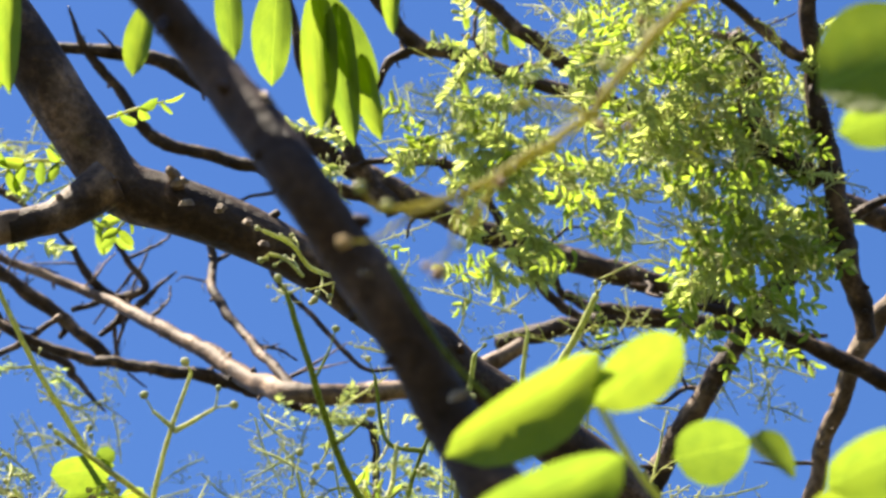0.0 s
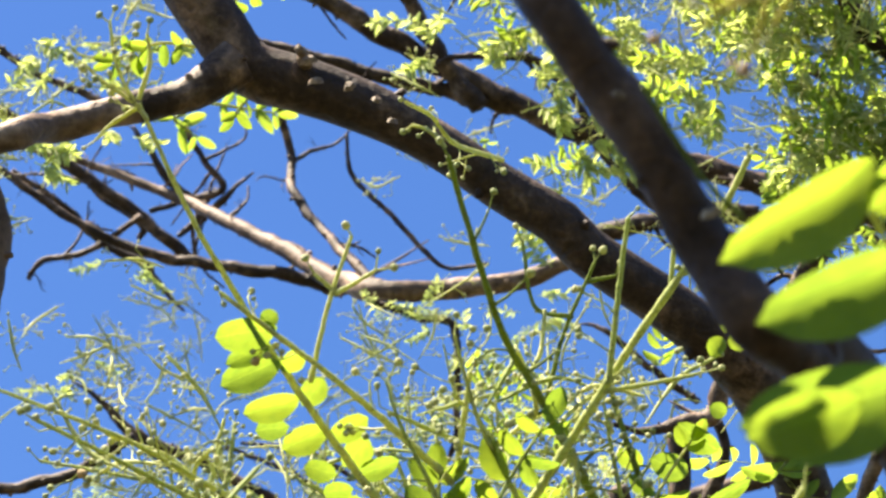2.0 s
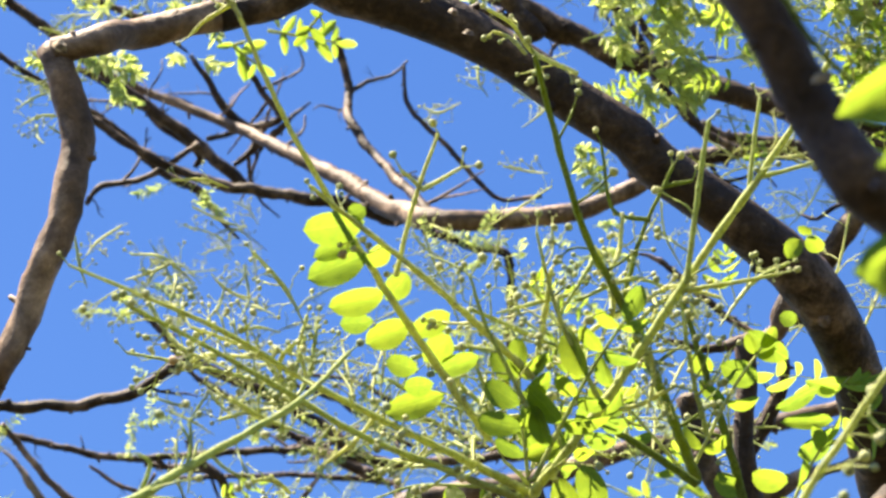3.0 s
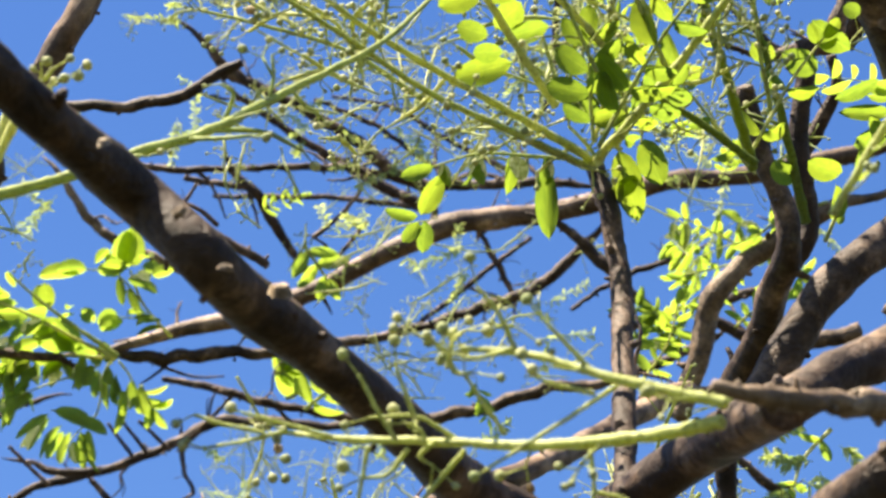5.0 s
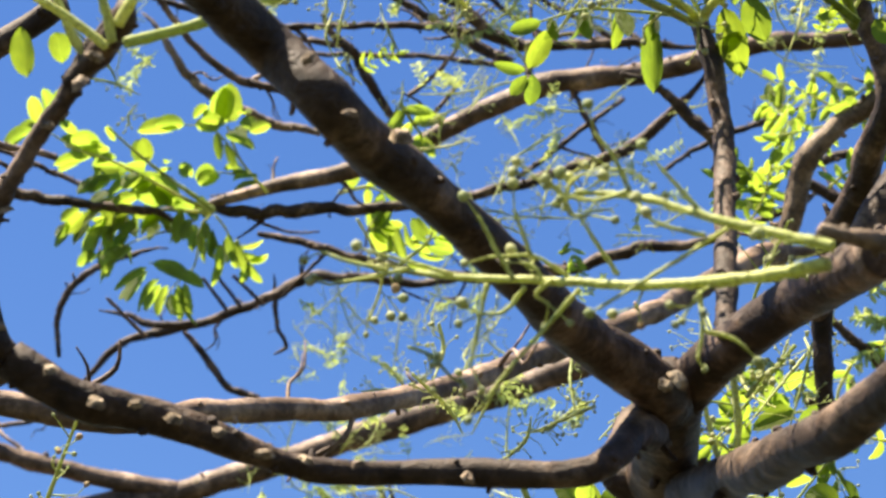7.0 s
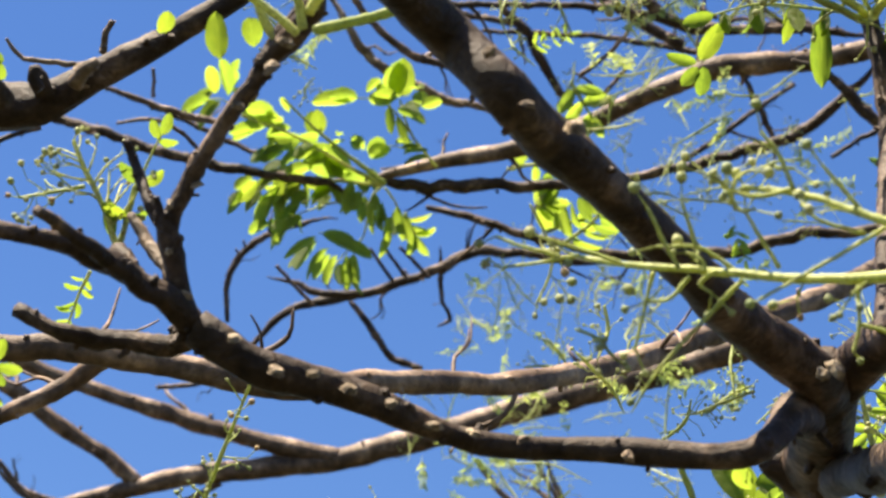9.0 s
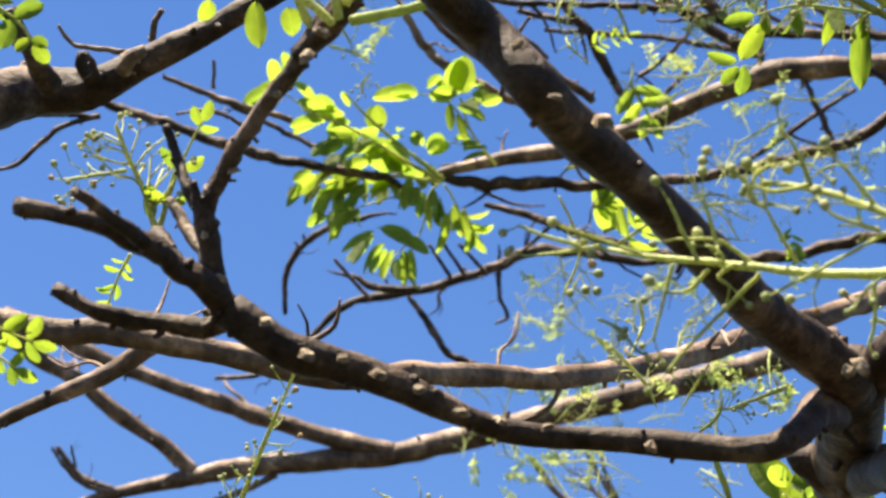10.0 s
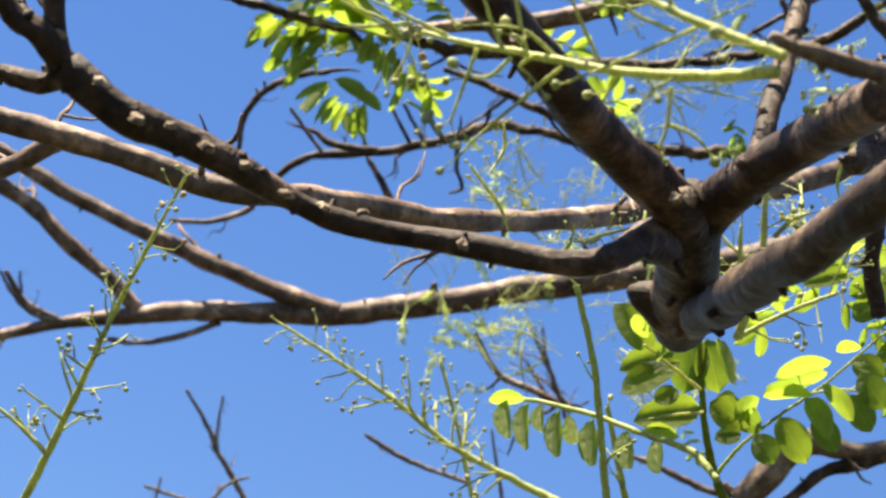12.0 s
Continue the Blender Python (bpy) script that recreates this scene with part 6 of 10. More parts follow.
# the flower stalks of the broken stub
panicle(near_tree, [(0.3457, 1.3307, 2.3780, 0.0045), (0.3107, 1.3613, 2.3870, 0.0041), (0.2759, 1.3904, 2.3983, 0.0036), (0.2361, 1.4180, 2.4129, 0.0032), (0.1878, 1.4443, 2.4311, 0.0027), (0.1341, 1.4715, 2.4492, 0.0022), (0.1055, 1.4953, 2.4674, 0.0017)], [[(0.2085, 1.4366, 2.4267, 0.0017), (0.1939, 1.4328, 2.4354, 0.0015), (0.1800, 1.4307, 2.4413, 0.0013), (0.1540, 1.4337, 2.4418, 0.0011)], [(0.1704, 1.4402, 2.4287, 0.0017), (0.1592, 1.4314, 2.4445, 0.0015), (0.1522, 1.4244, 2.4565, 0.0013), (0.1469, 1.4202, 2.4641, 0.0011)], [(0.1807, 1.4307, 2.4413, 0.0017), (0.1747, 1.4223, 2.4553, 0.0014), (0.1701, 1.4161, 2.4658, 0.0011)], [(0.1940, 1.4379, 2.4275, 0.0017), (0.1843, 1.4438, 2.4204, 0.0014), (0.1924, 1.4462, 2.4150, 0.0011)], [(0.1531, 1.4433, 2.4273, 0.0017), (0.1491, 1.4551, 2.4100, 0.0014), (0.1435, 1.4723, 2.3845, 0.0011)], [(0.2120, 1.4393, 2.4218, 0.0017), (0.1873, 1.4572, 2.3992, 0.0015), (0.1667, 1.4724, 2.3798, 0.0013), (0.1530, 1.4841, 2.3645, 0.0011)], [(0.1316, 1.4423, 2.4331, 0.0017), (0.1143, 1.4413, 2.4381, 0.0015), (0.0969, 1.4401, 2.4434, 0.0013), (0.0768, 1.4391, 2.4488, 0.0011)], [(0.1039, 1.4426, 2.4380, 0.0017), (0.0797, 1.4480, 2.4346, 0.0014), (0.0527, 1.4532, 2.4320, 0.0011)], [(0.0901, 1.4445, 2.4379, 0.0017), (0.0658, 1.4440, 2.4435, 0.0014), (0.0477, 1.4423, 2.4497, 0.0011)], [(0.1774, 1.4420, 2.4245, 0.0017), (0.1647, 1.4513, 2.4126, 0.0014), (0.1498, 1.4542, 2.4111, 0.0011)], [(0.2362, 1.4321, 2.4282, 0.0017), (0.2215, 1.4217, 2.4471, 0.0014), (0.2117, 1.4143, 2.4604, 0.0011)], [(0.2882, 1.4325, 2.4173, 0.0017), (0.2898, 1.4475, 2.3938, 0.0014), (0.2871, 1.4563, 2.3808, 0.0011)], [(0.2898, 1.4460, 2.3961, 0.0017), (0.3085, 1.4469, 2.3911, 0.0014), (0.3183, 1.4495, 2.3850, 0.0011)], [(0.1871, 1.4392, 2.4269, 0.0017), (0.1853, 1.4355, 2.4329, 0.0014), (0.1783, 1.4333, 2.4376, 0.0011)]], 3, 0.0241, 0.0085)
panicle(near_tree, [(0.3479, 1.3248, 2.3866, 0.0039), (0.3092, 1.3407, 2.4067, 0.0034), (0.2732, 1.3555, 2.4279, 0.0029), (0.2429, 1.3703, 2.4480, 0.0024), (0.2083, 1.3888, 2.4634, 0.0019)], [[(0.2339, 1.3527, 2.4401, 0.0017), (0.2231, 1.3415, 2.4595, 0.0014), (0.2113, 1.3347, 2.4721, 0.0011)], [(0.2772, 1.3551, 2.4277, 0.0017), (0.2598, 1.3462, 2.4449, 0.0014), (0.2504, 1.3416, 2.4538, 0.0011)], [(0.2332, 1.3520, 2.4413, 0.0017), (0.2133, 1.3570, 2.4375, 0.0014), (0.1966, 1.3576, 2.4398, 0.0011)], [(0.2932, 1.3585, 2.4193, 0.0017), (0.2601, 1.3735, 2.4028, 0.0014), (0.2154, 1.3930, 2.3816, 0.0011)], [(0.2800, 1.3625, 2.4158, 0.0017), (0.2533, 1.3614, 2.4228, 0.0014), (0.2416, 1.3585, 2.4296, 0.0011)], [(0.2215, 1.3462, 2.4525, 0.0017), (0.2331, 1.3451, 2.4519, 0.0011)]], 2, 0.0234, 0.0085)
panicle(near_tree, [(0.2033, 1.3968, 2.4521, 0.0019), (0.1947, 1.3901, 2.4641, 0.0016), (0.1827, 1.3871, 2.4710, 0.0013)], [[(0.1989, 1.3962, 2.4538, 0.0017), (0.2015, 1.3876, 2.4666, 0.0014), (0.2089, 1.3828, 2.4725, 0.0011)], [(0.2016, 1.3969, 2.4522, 0.0017), (0.2078, 1.3973, 2.4504, 0.0014), (0.2136, 1.3962, 2.4510, 0.0011)]], 2, 0.0172, 0.0085)
panicle(near_tree, [(0.0807, 1.6249, 2.5867, 0.0011), (0.0977, 1.6408, 2.5589, 0.0011), (0.0979, 1.6517, 2.5421, 0.0011), (0.0893, 1.6652, 2.5230, 0.0011)], [], 3, 0.0200, 0.008)
panicle(near_tree, [(0.1088, 1.5404, 2.4343, 0.0013), (0.1234, 1.5420, 2.4290, 0.0013), (0.1381, 1.5486, 2.4159, 0.0013)], [], 3, 0.0147, 0.006)

# shoots of the scarred branch
panicle(near_tree, [(-0.2599, 1.8396, 2.6587, 0.0031), (-0.2708, 1.8242, 2.6855, 0.0027), (-0.2890, 1.8079, 2.7141, 0.0022), (-0.2996, 1.7961, 2.7347, 0.0018)], [], 14, 0.0409, 0.0065)
panicle(near_tree, [(-0.2884, 1.8151, 2.7017, 0.0022), (-0.3146, 1.8184, 2.6968, 0.0018), (-0.3433, 1.8217, 2.6918, 0.0013)], [], 6, 0.0289, 0.0065)
panicle(near_tree, [(-0.2565, 1.8395, 2.6588, 0.0027), (-0.2501, 1.8235, 2.6861, 0.0022), (-0.2461, 1.8137, 2.7029, 0.0018)], [], 1, 0.0192, 0.0082)
compound_leaf(near_tree, [(-0.2551, 1.8382, 2.6610, 0.0019), (-0.2449, 1.8161, 2.6987, 0.0016), (-0.2341, 1.8013, 2.7240, 0.0013), (-0.2252, 1.7913, 2.7410, 0.0010)], 3, 0.0231, 0.0130)
leaf(near_tree, (-0.2626, 1.8360, 2.6649), (-0.2687, 1.8193, 2.6939), 0.0125, 0.3)
compound_leaf(near_tree, [(-0.2870, 1.8948, 2.6639, 0.0020), (-0.2961, 1.9050, 2.6466, 0.0015), (-0.3048, 1.9189, 2.6229, 0.0010)], 5, 0.0158, 0.0054)
leaf(near_tree, (-0.1707, 1.6138, 2.7464), (-0.1664, 1.6330, 2.7133), 0.0206, 0.3)
leaf(near_tree, (-0.1446, 1.6152, 2.7433), (-0.1383, 1.6267, 2.7233), 0.0179, 0.4)
leaf(near_tree, (-0.2073, 1.6150, 2.7454), (-0.2132, 1.6242, 2.7297), 0.0152, 0.4)
limb(near_tree, "branch", BARK, [(-0.1326, 1.6232, 2.6995, 0.0086), (-0.1217, 1.6117, 2.7086, 0.0094), (-0.1102, 1.5966, 2.7140, 0.0103), (-0.0974, 1.5734, 2.7135, 0.0102), (-0.0913, 1.5592, 2.7167, 0.0088), (-0.0883, 1.5526, 2.7261, 0.0057)], 0.12)
limb(near_tree, "leaf_stalk", STALK, [(-0.1135, 1.6100, 2.7115, 0.0040), (-0.1298, 1.6006, 2.7282, 0.0038), (-0.1445, 1.5833, 2.7584, 0.0035)])
limb(near_tree, "leaf_stalk", STALK, [(-0.0955, 1.5972, 2.7330, 0.0062), (-0.0911, 1.5860, 2.7523, 0.0055), (-0.0791, 1.5701, 2.7794, 0.0049)])
limb(near_tree, "leaf_stalk", STALK, [(-0.0963, 1.5291, 2.6736, 0.0039), (-0.1044, 1.5089, 2.7074, 0.0035), (-0.1086, 1.4884, 2.7410, 0.0032)])
limb(near_tree, "leaf_stalk", STALK, [(-0.1002, 1.5315, 2.6705, 0.0035), (-0.1199, 1.5248, 2.6847, 0.0033), (-0.1515, 1.5170, 2.7028, 0.0032)])
limb(near_tree, "leaf_stalk", STALK, [(-0.0925, 1.5225, 2.6835, 0.0043), (-0.0808, 1.5111, 2.6997, 0.0039), (-0.0711, 1.4999, 2.7160, 0.0035)])
panicle(near_tree, [(-0.0711, 1.4999, 2.7160, 0.0022), (-0.0614, 1.4907, 2.7289, 0.0018), (-0.0459, 1.4790, 2.7449, 0.0015)], [], 6, 0.0276, 0.0082)
compound_leaf(near_tree, [(-0.3674, 1.6500, 2.4612, 0.0017), (-0.3407, 1.6539, 2.4557, 0.0013), (-0.3138, 1.6590, 2.4483, 0.0009)], 3, 0.0218, 0.0122)
compound_leaf(near_tree, [(-0.3741, 1.6631, 2.4379, 0.0017), (-0.3480, 1.6627, 2.4400, 0.0013), (-0.3254, 1.6689, 2.4303, 0.0009)], 3, 0.0218, 0.0122)
compound_leaf(near_tree, [(-0.3966, 1.6436, 2.7533, 0.0018), (-0.3682, 1.6520, 2.7387, 0.0014), (-0.3535, 1.6608, 2.7234, 0.0009)], 3, 0.0229, 0.0137)

# leaves and stalks low by the collar
limb(near_tree, "leaf_stalk", STALK, [(0.5246, 2.7663, 2.7111, 0.0048), (0.4925, 2.7896, 2.7526, 0.0045), (0.4266, 2.8200, 2.7800, 0.0041), (0.3700, 2.8511, 2.8063, 0.0037), (0.3056, 2.8850, 2.8273, 0.0033), (0.2670, 2.9225, 2.8415, 0.0029)])
leaf(near_tree, (0.2826, 2.8594, 2.8147), (0.2352, 2.8516, 2.8054), 0.0243, 0.20, kind=2, blades=YOUNG_OR_LIT, normal=GLOW)
leaf(near_tree, (0.2598, 2.8534, 2.8077), (0.2603, 2.8360, 2.7421), 0.0279, 0.20, kind=0, blades=YOUNG_OR_LIT, normal=GLOW)
leaf(near_tree, (0.2853, 2.8240, 2.7947), (0.2820, 2.8100, 2.7214), 0.0295, 0.20, kind=0, blades=YOUNG_OR_LIT, normal=GLOW)
leaf(near_tree, (0.3229, 2.7860, 2.7757), (0.3224, 2.7713, 2.7037), 0.0309, 0.20, kind=2, blades=YOUNG_OR_LIT, normal=GLOW)
leaf(near_tree, (0.3671, 2.8020, 2.7788), (0.3674, 2.7872, 2.7067), 0.0330, 0.20, kind=2, blades=YOUNG_OR_LIT, normal=GLOW)
leaf(near_tree, (0.4106, 2.7848, 2.7641), (0.4099, 2.7659, 2.7014), 0.0309, 0.20, kind=2, blades=YOUNG_OR_LIT, normal=GLOW)
leaf(near_tree, (0.4512, 2.8450, 2.7868), (0.4568, 2.8221, 2.7317), 0.0317, 0.20, kind=2, blades=YOUNG_OR_LIT, normal=GLOW)
leaf(near_tree, (0.4349, 2.8503, 2.7969), (0.4803, 2.8334, 2.7936), 0.0261, 0.20, kind=0, blades=YOUNG_OR_LIT, normal=GLOW)
leaf(near_tree, (0.3359, 2.7858, 2.7735), (0.3448, 2.7635, 2.7175), 0.0200, 0.20, kind=0, blades=YOUNG_OR_LIT, normal=GLOW)
leaf(near_tree, (0.3012, 2.7871, 2.7799), (0.2974, 2.7641, 2.7277), 0.0200, 0.20, kind=0, blades=YOUNG_OR_LIT, normal=GLOW)
leaf_shoot = limb(near_tree, "leafy_shoot", DARK_STALK, [(0.5726, 2.9252, 2.7296, 0.0080), (0.5409, 2.9018, 2.7693, 0.0058), (0.5141, 2.8615, 2.8184, 0.0047), (0.4924, 2.7978, 2.8651, 0.0039), (0.4801, 2.7580, 2.9035, 0.0028)], label="green shoot with broad leaflets, some in shade")
limb(leaf_shoot, "leaf_stalk", STALK, [(0.5364, 2.8919, 2.7683, 0.0029), (0.5609, 2.8620, 2.8037, 0.0025), (0.6016, 2.8281, 2.8402, 0.0022), (0.6487, 2.7919, 2.8765, 0.0019), (0.7067, 2.7512, 2.9361, 0.0016), (0.7541, 2.7212, 2.9746, 0.0011)])
limb(leaf_shoot, "leaf_stalk", STALK, [(0.4938, 2.7886, 2.8375, 0.0028), (0.4528, 2.7648, 2.8502, 0.0021), (0.4113, 2.7316, 2.8580, 0.0015)])
limb(leaf_shoot, "leaf_stalk", STALK, [(0.5034, 2.8174, 2.8208, 0.0021), (0.4647, 2.8070, 2.8050, 0.0017), (0.4228, 2.7981, 2.7853, 0.0011)])
limb(leaf_shoot, "leaf_stalk", STALK, [(0.6368, 2.7992, 2.8656, 0.0016), (0.6754, 2.7798, 2.8683, 0.0013), (0.7177, 2.7746, 2.8622, 0.0010)])
limb(leaf_shoot, "leaf_stalk", STALK, [(0.7297, 2.5505, 2.8932, 0.0020), (0.6615, 2.5487, 2.9016, 0.0018), (0.6079, 2.5487, 2.8987, 0.0013), (0.5739, 2.5592, 2.8898, 0.0008)])
limb(leaf_shoot, "leaf_stalk", STALK, [(0.6615, 2.5487, 2.9016, 0.0013), (0.6294, 2.5326, 2.9211, 0.0011), (0.6075, 2.5294, 2.9340, 0.0007)])
# sunlit leaflets, given the brighter blade colour
leaf(leaf_shoot, (0.4150, 2.7231, 2.8640), (0.3914, 2.7023, 2.8823), 0.0235, 0.25, kind=2, blades=YOUNG_OR_LIT, normal=GLOW)
leaf(leaf_shoot, (0.4524, 2.6985, 2.8533), (0.4207, 2.7004, 2.8281), 0.0179, 0.25, kind=3, blades=YOUNG_OR_LIT, normal=GLOW)
leaf(leaf_shoot, (0.4963, 2.7101, 2.8735), (0.5290, 2.7195, 2.8177), 0.0182, 0.25, kind=3, blades=YOUNG_OR_LIT, normal=GLOW)
leaf(leaf_shoot, (0.5611, 2.7370, 2.8164), (0.5310, 2.7427, 2.7841), 0.0273, 0.25, kind=0, blades=YOUNG_OR_LIT, normal=GLOW)
leaf(leaf_shoot, (0.5852, 2.7601, 2.8406), (0.6378, 2.7248, 2.8672), 0.0386, 0.25, kind=3, blades=YOUNG_OR_LIT, normal=GLOW)
leaf(leaf_shoot, (0.5757, 2.7269, 2.8423), (0.6369, 2.6928, 2.8630), 0.0364, 0.25, kind=2, blades=YOUNG_OR_LIT, normal=GLOW)
leaf(leaf_shoot, (0.5642, 2.7354, 2.8178), (0.6224, 2.7086, 2.8260), 0.0328, 0.25, kind=3, blades=YOUNG_OR_LIT, normal=GLOW)
leaf(leaf_shoot, (0.6342, 2.7277, 2.8431), (0.6782, 2.7252, 2.8029), 0.0347, 0.25, kind=2, blades=YOUNG_OR_LIT, normal=GLOW)
leaf(leaf_shoot, (0.6491, 2.7353, 2.8961), (0.6750, 2.7137, 2.9019), 0.0240, 0.25, kind=0, blades=YOUNG_OR_LIT, normal=GLOW)
leaf(leaf_shoot, (0.6044, 2.5046, 2.9039), (0.6249, 2.4779, 2.9208), 0.0292, 0.25, kind=0, blades=YOUNG_OR_LIT, normal=GLOW)
leaf(leaf_shoot, (0.6372, 2.5512, 2.9452), (0.6679, 2.5413, 2.9278), 0.0352, 0.25, kind=2, blades=YOUNG_OR_LIT, normal=GLOW)
leaf(leaf_shoot, (0.6244, 2.5707, 2.9222), (0.5908, 2.5649, 2.9187), 0.0230, 0.25, kind=3, blades=YOUNG_OR_LIT, normal=GLOW)
leaf(leaf_shoot, (0.6500, 2.5396, 2.8910), (0.6824, 2.5385, 2.8557), 0.0348, 0.25, kind=2, blades=YOUNG_OR_LIT, normal=GLOW)
leaf(leaf_shoot, (0.6121, 2.7104, 2.8127), (0.6514, 2.7108, 2.7681), 0.0361, 0.25, kind=3, blades=YOUNG_OR_LIT, normal=GLOW)
# shaded leaflets: the darker blade colour, turned edge-on to the sun
leaf(leaf_shoot, (0.4241, 2.7733, 2.8754), (0.3724, 2.7448, 2.9136), 0.0480, 0.15, kind=3, blades=LEAFLETS, normal=SHADY)
leaf(leaf_shoot, (0.4550, 2.7949, 2.8868), (0.3921, 2.8026, 2.8544), 0.0410, 0.15, kind=3, blades=LEAFLETS, normal=SHADY)
leaf(leaf_shoot, (0.4636, 2.7819, 2.8680), (0.3957, 2.7976, 2.8197), 0.0425, 0.15, kind=2, blades=LEAFLETS, normal=SHADY)
leaf(leaf_shoot, (0.4840, 2.7927, 2.9089), (0.4730, 2.8128, 2.8413), 0.0523, 0.15, kind=0, blades=LEAFLETS, normal=SHADY)
leaf(leaf_shoot, (0.5023, 2.8371, 2.8356), (0.4212, 2.8448, 2.8077), 0.0468, 0.15, kind=3, blades=LEAFLETS, normal=SHADY)
leaf(leaf_shoot, (0.4932, 2.7867, 2.9078), (0.5181, 2.8006, 2.8444), 0.0465, 0.15, kind=0, blades=LEAFLETS, normal=SHADY)
leaf(leaf_shoot, (0.5026, 2.7540, 2.8066), (0.5527, 2.7451, 2.7816), 0.0419, 0.15, kind=0, blades=LEAFLETS, normal=SHADY)
leaf(leaf_shoot, (0.5313, 2.7909, 2.8253), (0.5722, 2.7848, 2.7963), 0.0369, 0.15, kind=3, blades=LEAFLETS, normal=SHADY)
leaf(leaf_shoot, (0.5568, 2.8348, 2.8086), (0.5245, 2.8316, 2.7949), 0.0261, 0.15, kind=0, blades=LEAFLETS, normal=SHADY)
leaf(leaf_shoot, (0.5708, 2.8045, 2.7983), (0.5967, 2.8030, 2.7625), 0.0352, 0.15, kind=2, blades=LEAFLETS, normal=SHADY)
leaf(leaf_shoot, (0.5934, 2.7828, 2.8165), (0.6343, 2.7863, 2.7642), 0.0406, 0.15, kind=0, blades=LEAFLETS, normal=SHADY)
leaf(leaf_shoot, (0.6309, 2.7483, 2.8085), (0.6635, 2.7472, 2.7685), 0.0329, 0.15, kind=0, blades=LEAFLETS, normal=SHADY)
leaf(leaf_shoot, (0.6688, 2.7336, 2.8400), (0.7005, 2.7346, 2.7959), 0.0348, 0.15, kind=2, blades=LEAFLETS, normal=SHADY)
leaf(leaf_shoot, (0.6706, 2.7396, 2.8882), (0.7099, 2.7265, 2.8710), 0.0369, 0.15, kind=0, blades=LEAFLETS, normal=SHADY)
leaf(leaf_shoot, (0.6749, 2.7045, 2.8572), (0.7088, 2.7045, 2.8148), 0.0382, 0.15, kind=2, blades=LEAFLETS, normal=SHADY)
leaf(leaf_shoot, (0.6164, 2.5238, 2.8907), (0.5684, 2.5287, 2.8718), 0.0260, 0.15, kind=3, blades=LEAFLETS, normal=SHADY)
leaf(leaf_shoot, (0.6236, 2.5447, 2.8757), (0.6561, 2.5170, 2.8905), 0.0295, 0.15, kind=0, blades=LEAFLETS, normal=SHADY)
leaf(leaf_shoot, (0.6350, 2.5727, 2.8617), (0.6669, 2.5464, 2.8745), 0.0298, 0.15, kind=3, blades=LEAFLETS, normal=SHADY)
leaf(leaf_shoot, (0.4647, 2.7529, 2.8862), (0.4246, 2.7449, 2.8826), 0.0331, 0.15, kind=0, blades=LEAFLETS, normal=SHADY)
leaf(leaf_shoot, (0.4629, 2.7616, 2.8194), (0.4368, 2.7603, 2.7984), 0.0274, 0.15, kind=0, blades=LEAFLETS, normal=SHADY)
leaf(leaf_shoot, (0.5121, 2.7603, 2.8205), (0.5332, 2.7511, 2.8050), 0.0274, 0.15, kind=0, blades=LEAFLETS, normal=SHADY)
panicle(near_tree, [(-0.3864, 3.3234, 2.7141, 0.0066), (-0.3380, 3.2136, 2.8173, 0.0055), (-0.2971, 3.1097, 2.9090, 0.0043), (-0.2509, 3.0034, 3.0053, 0.0032), (-0.2094, 2.9098, 3.0772, 0.0021)], [], 26, 0.0662, 0.0085)
panicle(near_tree, [(0.4049, 3.8165, 3.0746, 0.0078), (0.3454, 3.8265, 3.0982, 0.0068), (0.2134, 3.8240, 3.1448, 0.0058), (0.1067, 3.8149, 3.2045, 0.0047), (0.0005, 3.8098, 3.2564, 0.0037), (-0.1110, 3.8058, 3.3063, 0.0027)], [], 34, 0.0713, 0.0095)
panicle(near_tree, [(0.3984, 2.7920, 2.6604, 0.0051), (0.3731, 2.7488, 2.7431, 0.0046), (0.3508, 2.7118, 2.8138, 0.0042), (0.3146, 2.6711, 2.8917, 0.0038)], [], 2, 0.0412, 0.0082)
panicle(near_tree, [(0.4395, 2.9760, 2.7404, 0.0047), (0.4124, 2.9437, 2.8022, 0.0040), (0.3915, 2.9178, 2.8517, 0.0034)], [], 2, 0.0440, 0.0082)
panicle(near_tree, [(0.4474, 2.1494, 2.5958, 0.0046), (0.4577, 2.1176, 2.6569, 0.0038), (0.4505, 2.0821, 2.7250, 0.0030)], [], 3, 0.0330, 0.0082)
panicle(near_tree, [(0.4638, 2.2277, 2.6620, 0.0032), (0.4464, 2.1968, 2.7212, 0.0026), (0.4436, 2.1863, 2.7414, 0.0021)], [], 3, 0.0286, 0.0082)
panicle(near_tree, [(0.4656, 2.1016, 2.6878, 0.0025), (0.4790, 2.0928, 2.7048, 0.0023), (0.4916, 2.0893, 2.7117, 0.0020)], [], 3, 0.0275, 0.0082)
panicle(near_tree, [(0.4683, 2.3285, 2.6851, 0.0033), (0.5218, 2.3105, 2.7203, 0.0027), (0.5657, 2.2988, 2.7433, 0.0022)], [], 3, 0.0357, 0.0082)
panicle(far_tree, [(0.2813, 4.6619, 3.3986, 0.0053), (0.2295, 4.6014, 3.5142, 0.0042), (0.1720, 4.5413, 3.6290, 0.0032)], [], 6, 0.0687, 0.01)
panicle(near_tree, [(-0.3471, 3.1865, 2.7609, 0.0036), (-0.3921, 3.1717, 2.7889, 0.0029), (-0.4449, 3.1574, 2.8157, 0.0022)], [], 4, 0.0390, 0.0082)
panicle(near_tree, [(0.4525, 1.6908, 2.6104, 0.0017), (0.4474, 1.7020, 2.5889, 0.0013)], [], 2, 0.0137, 0.0082)

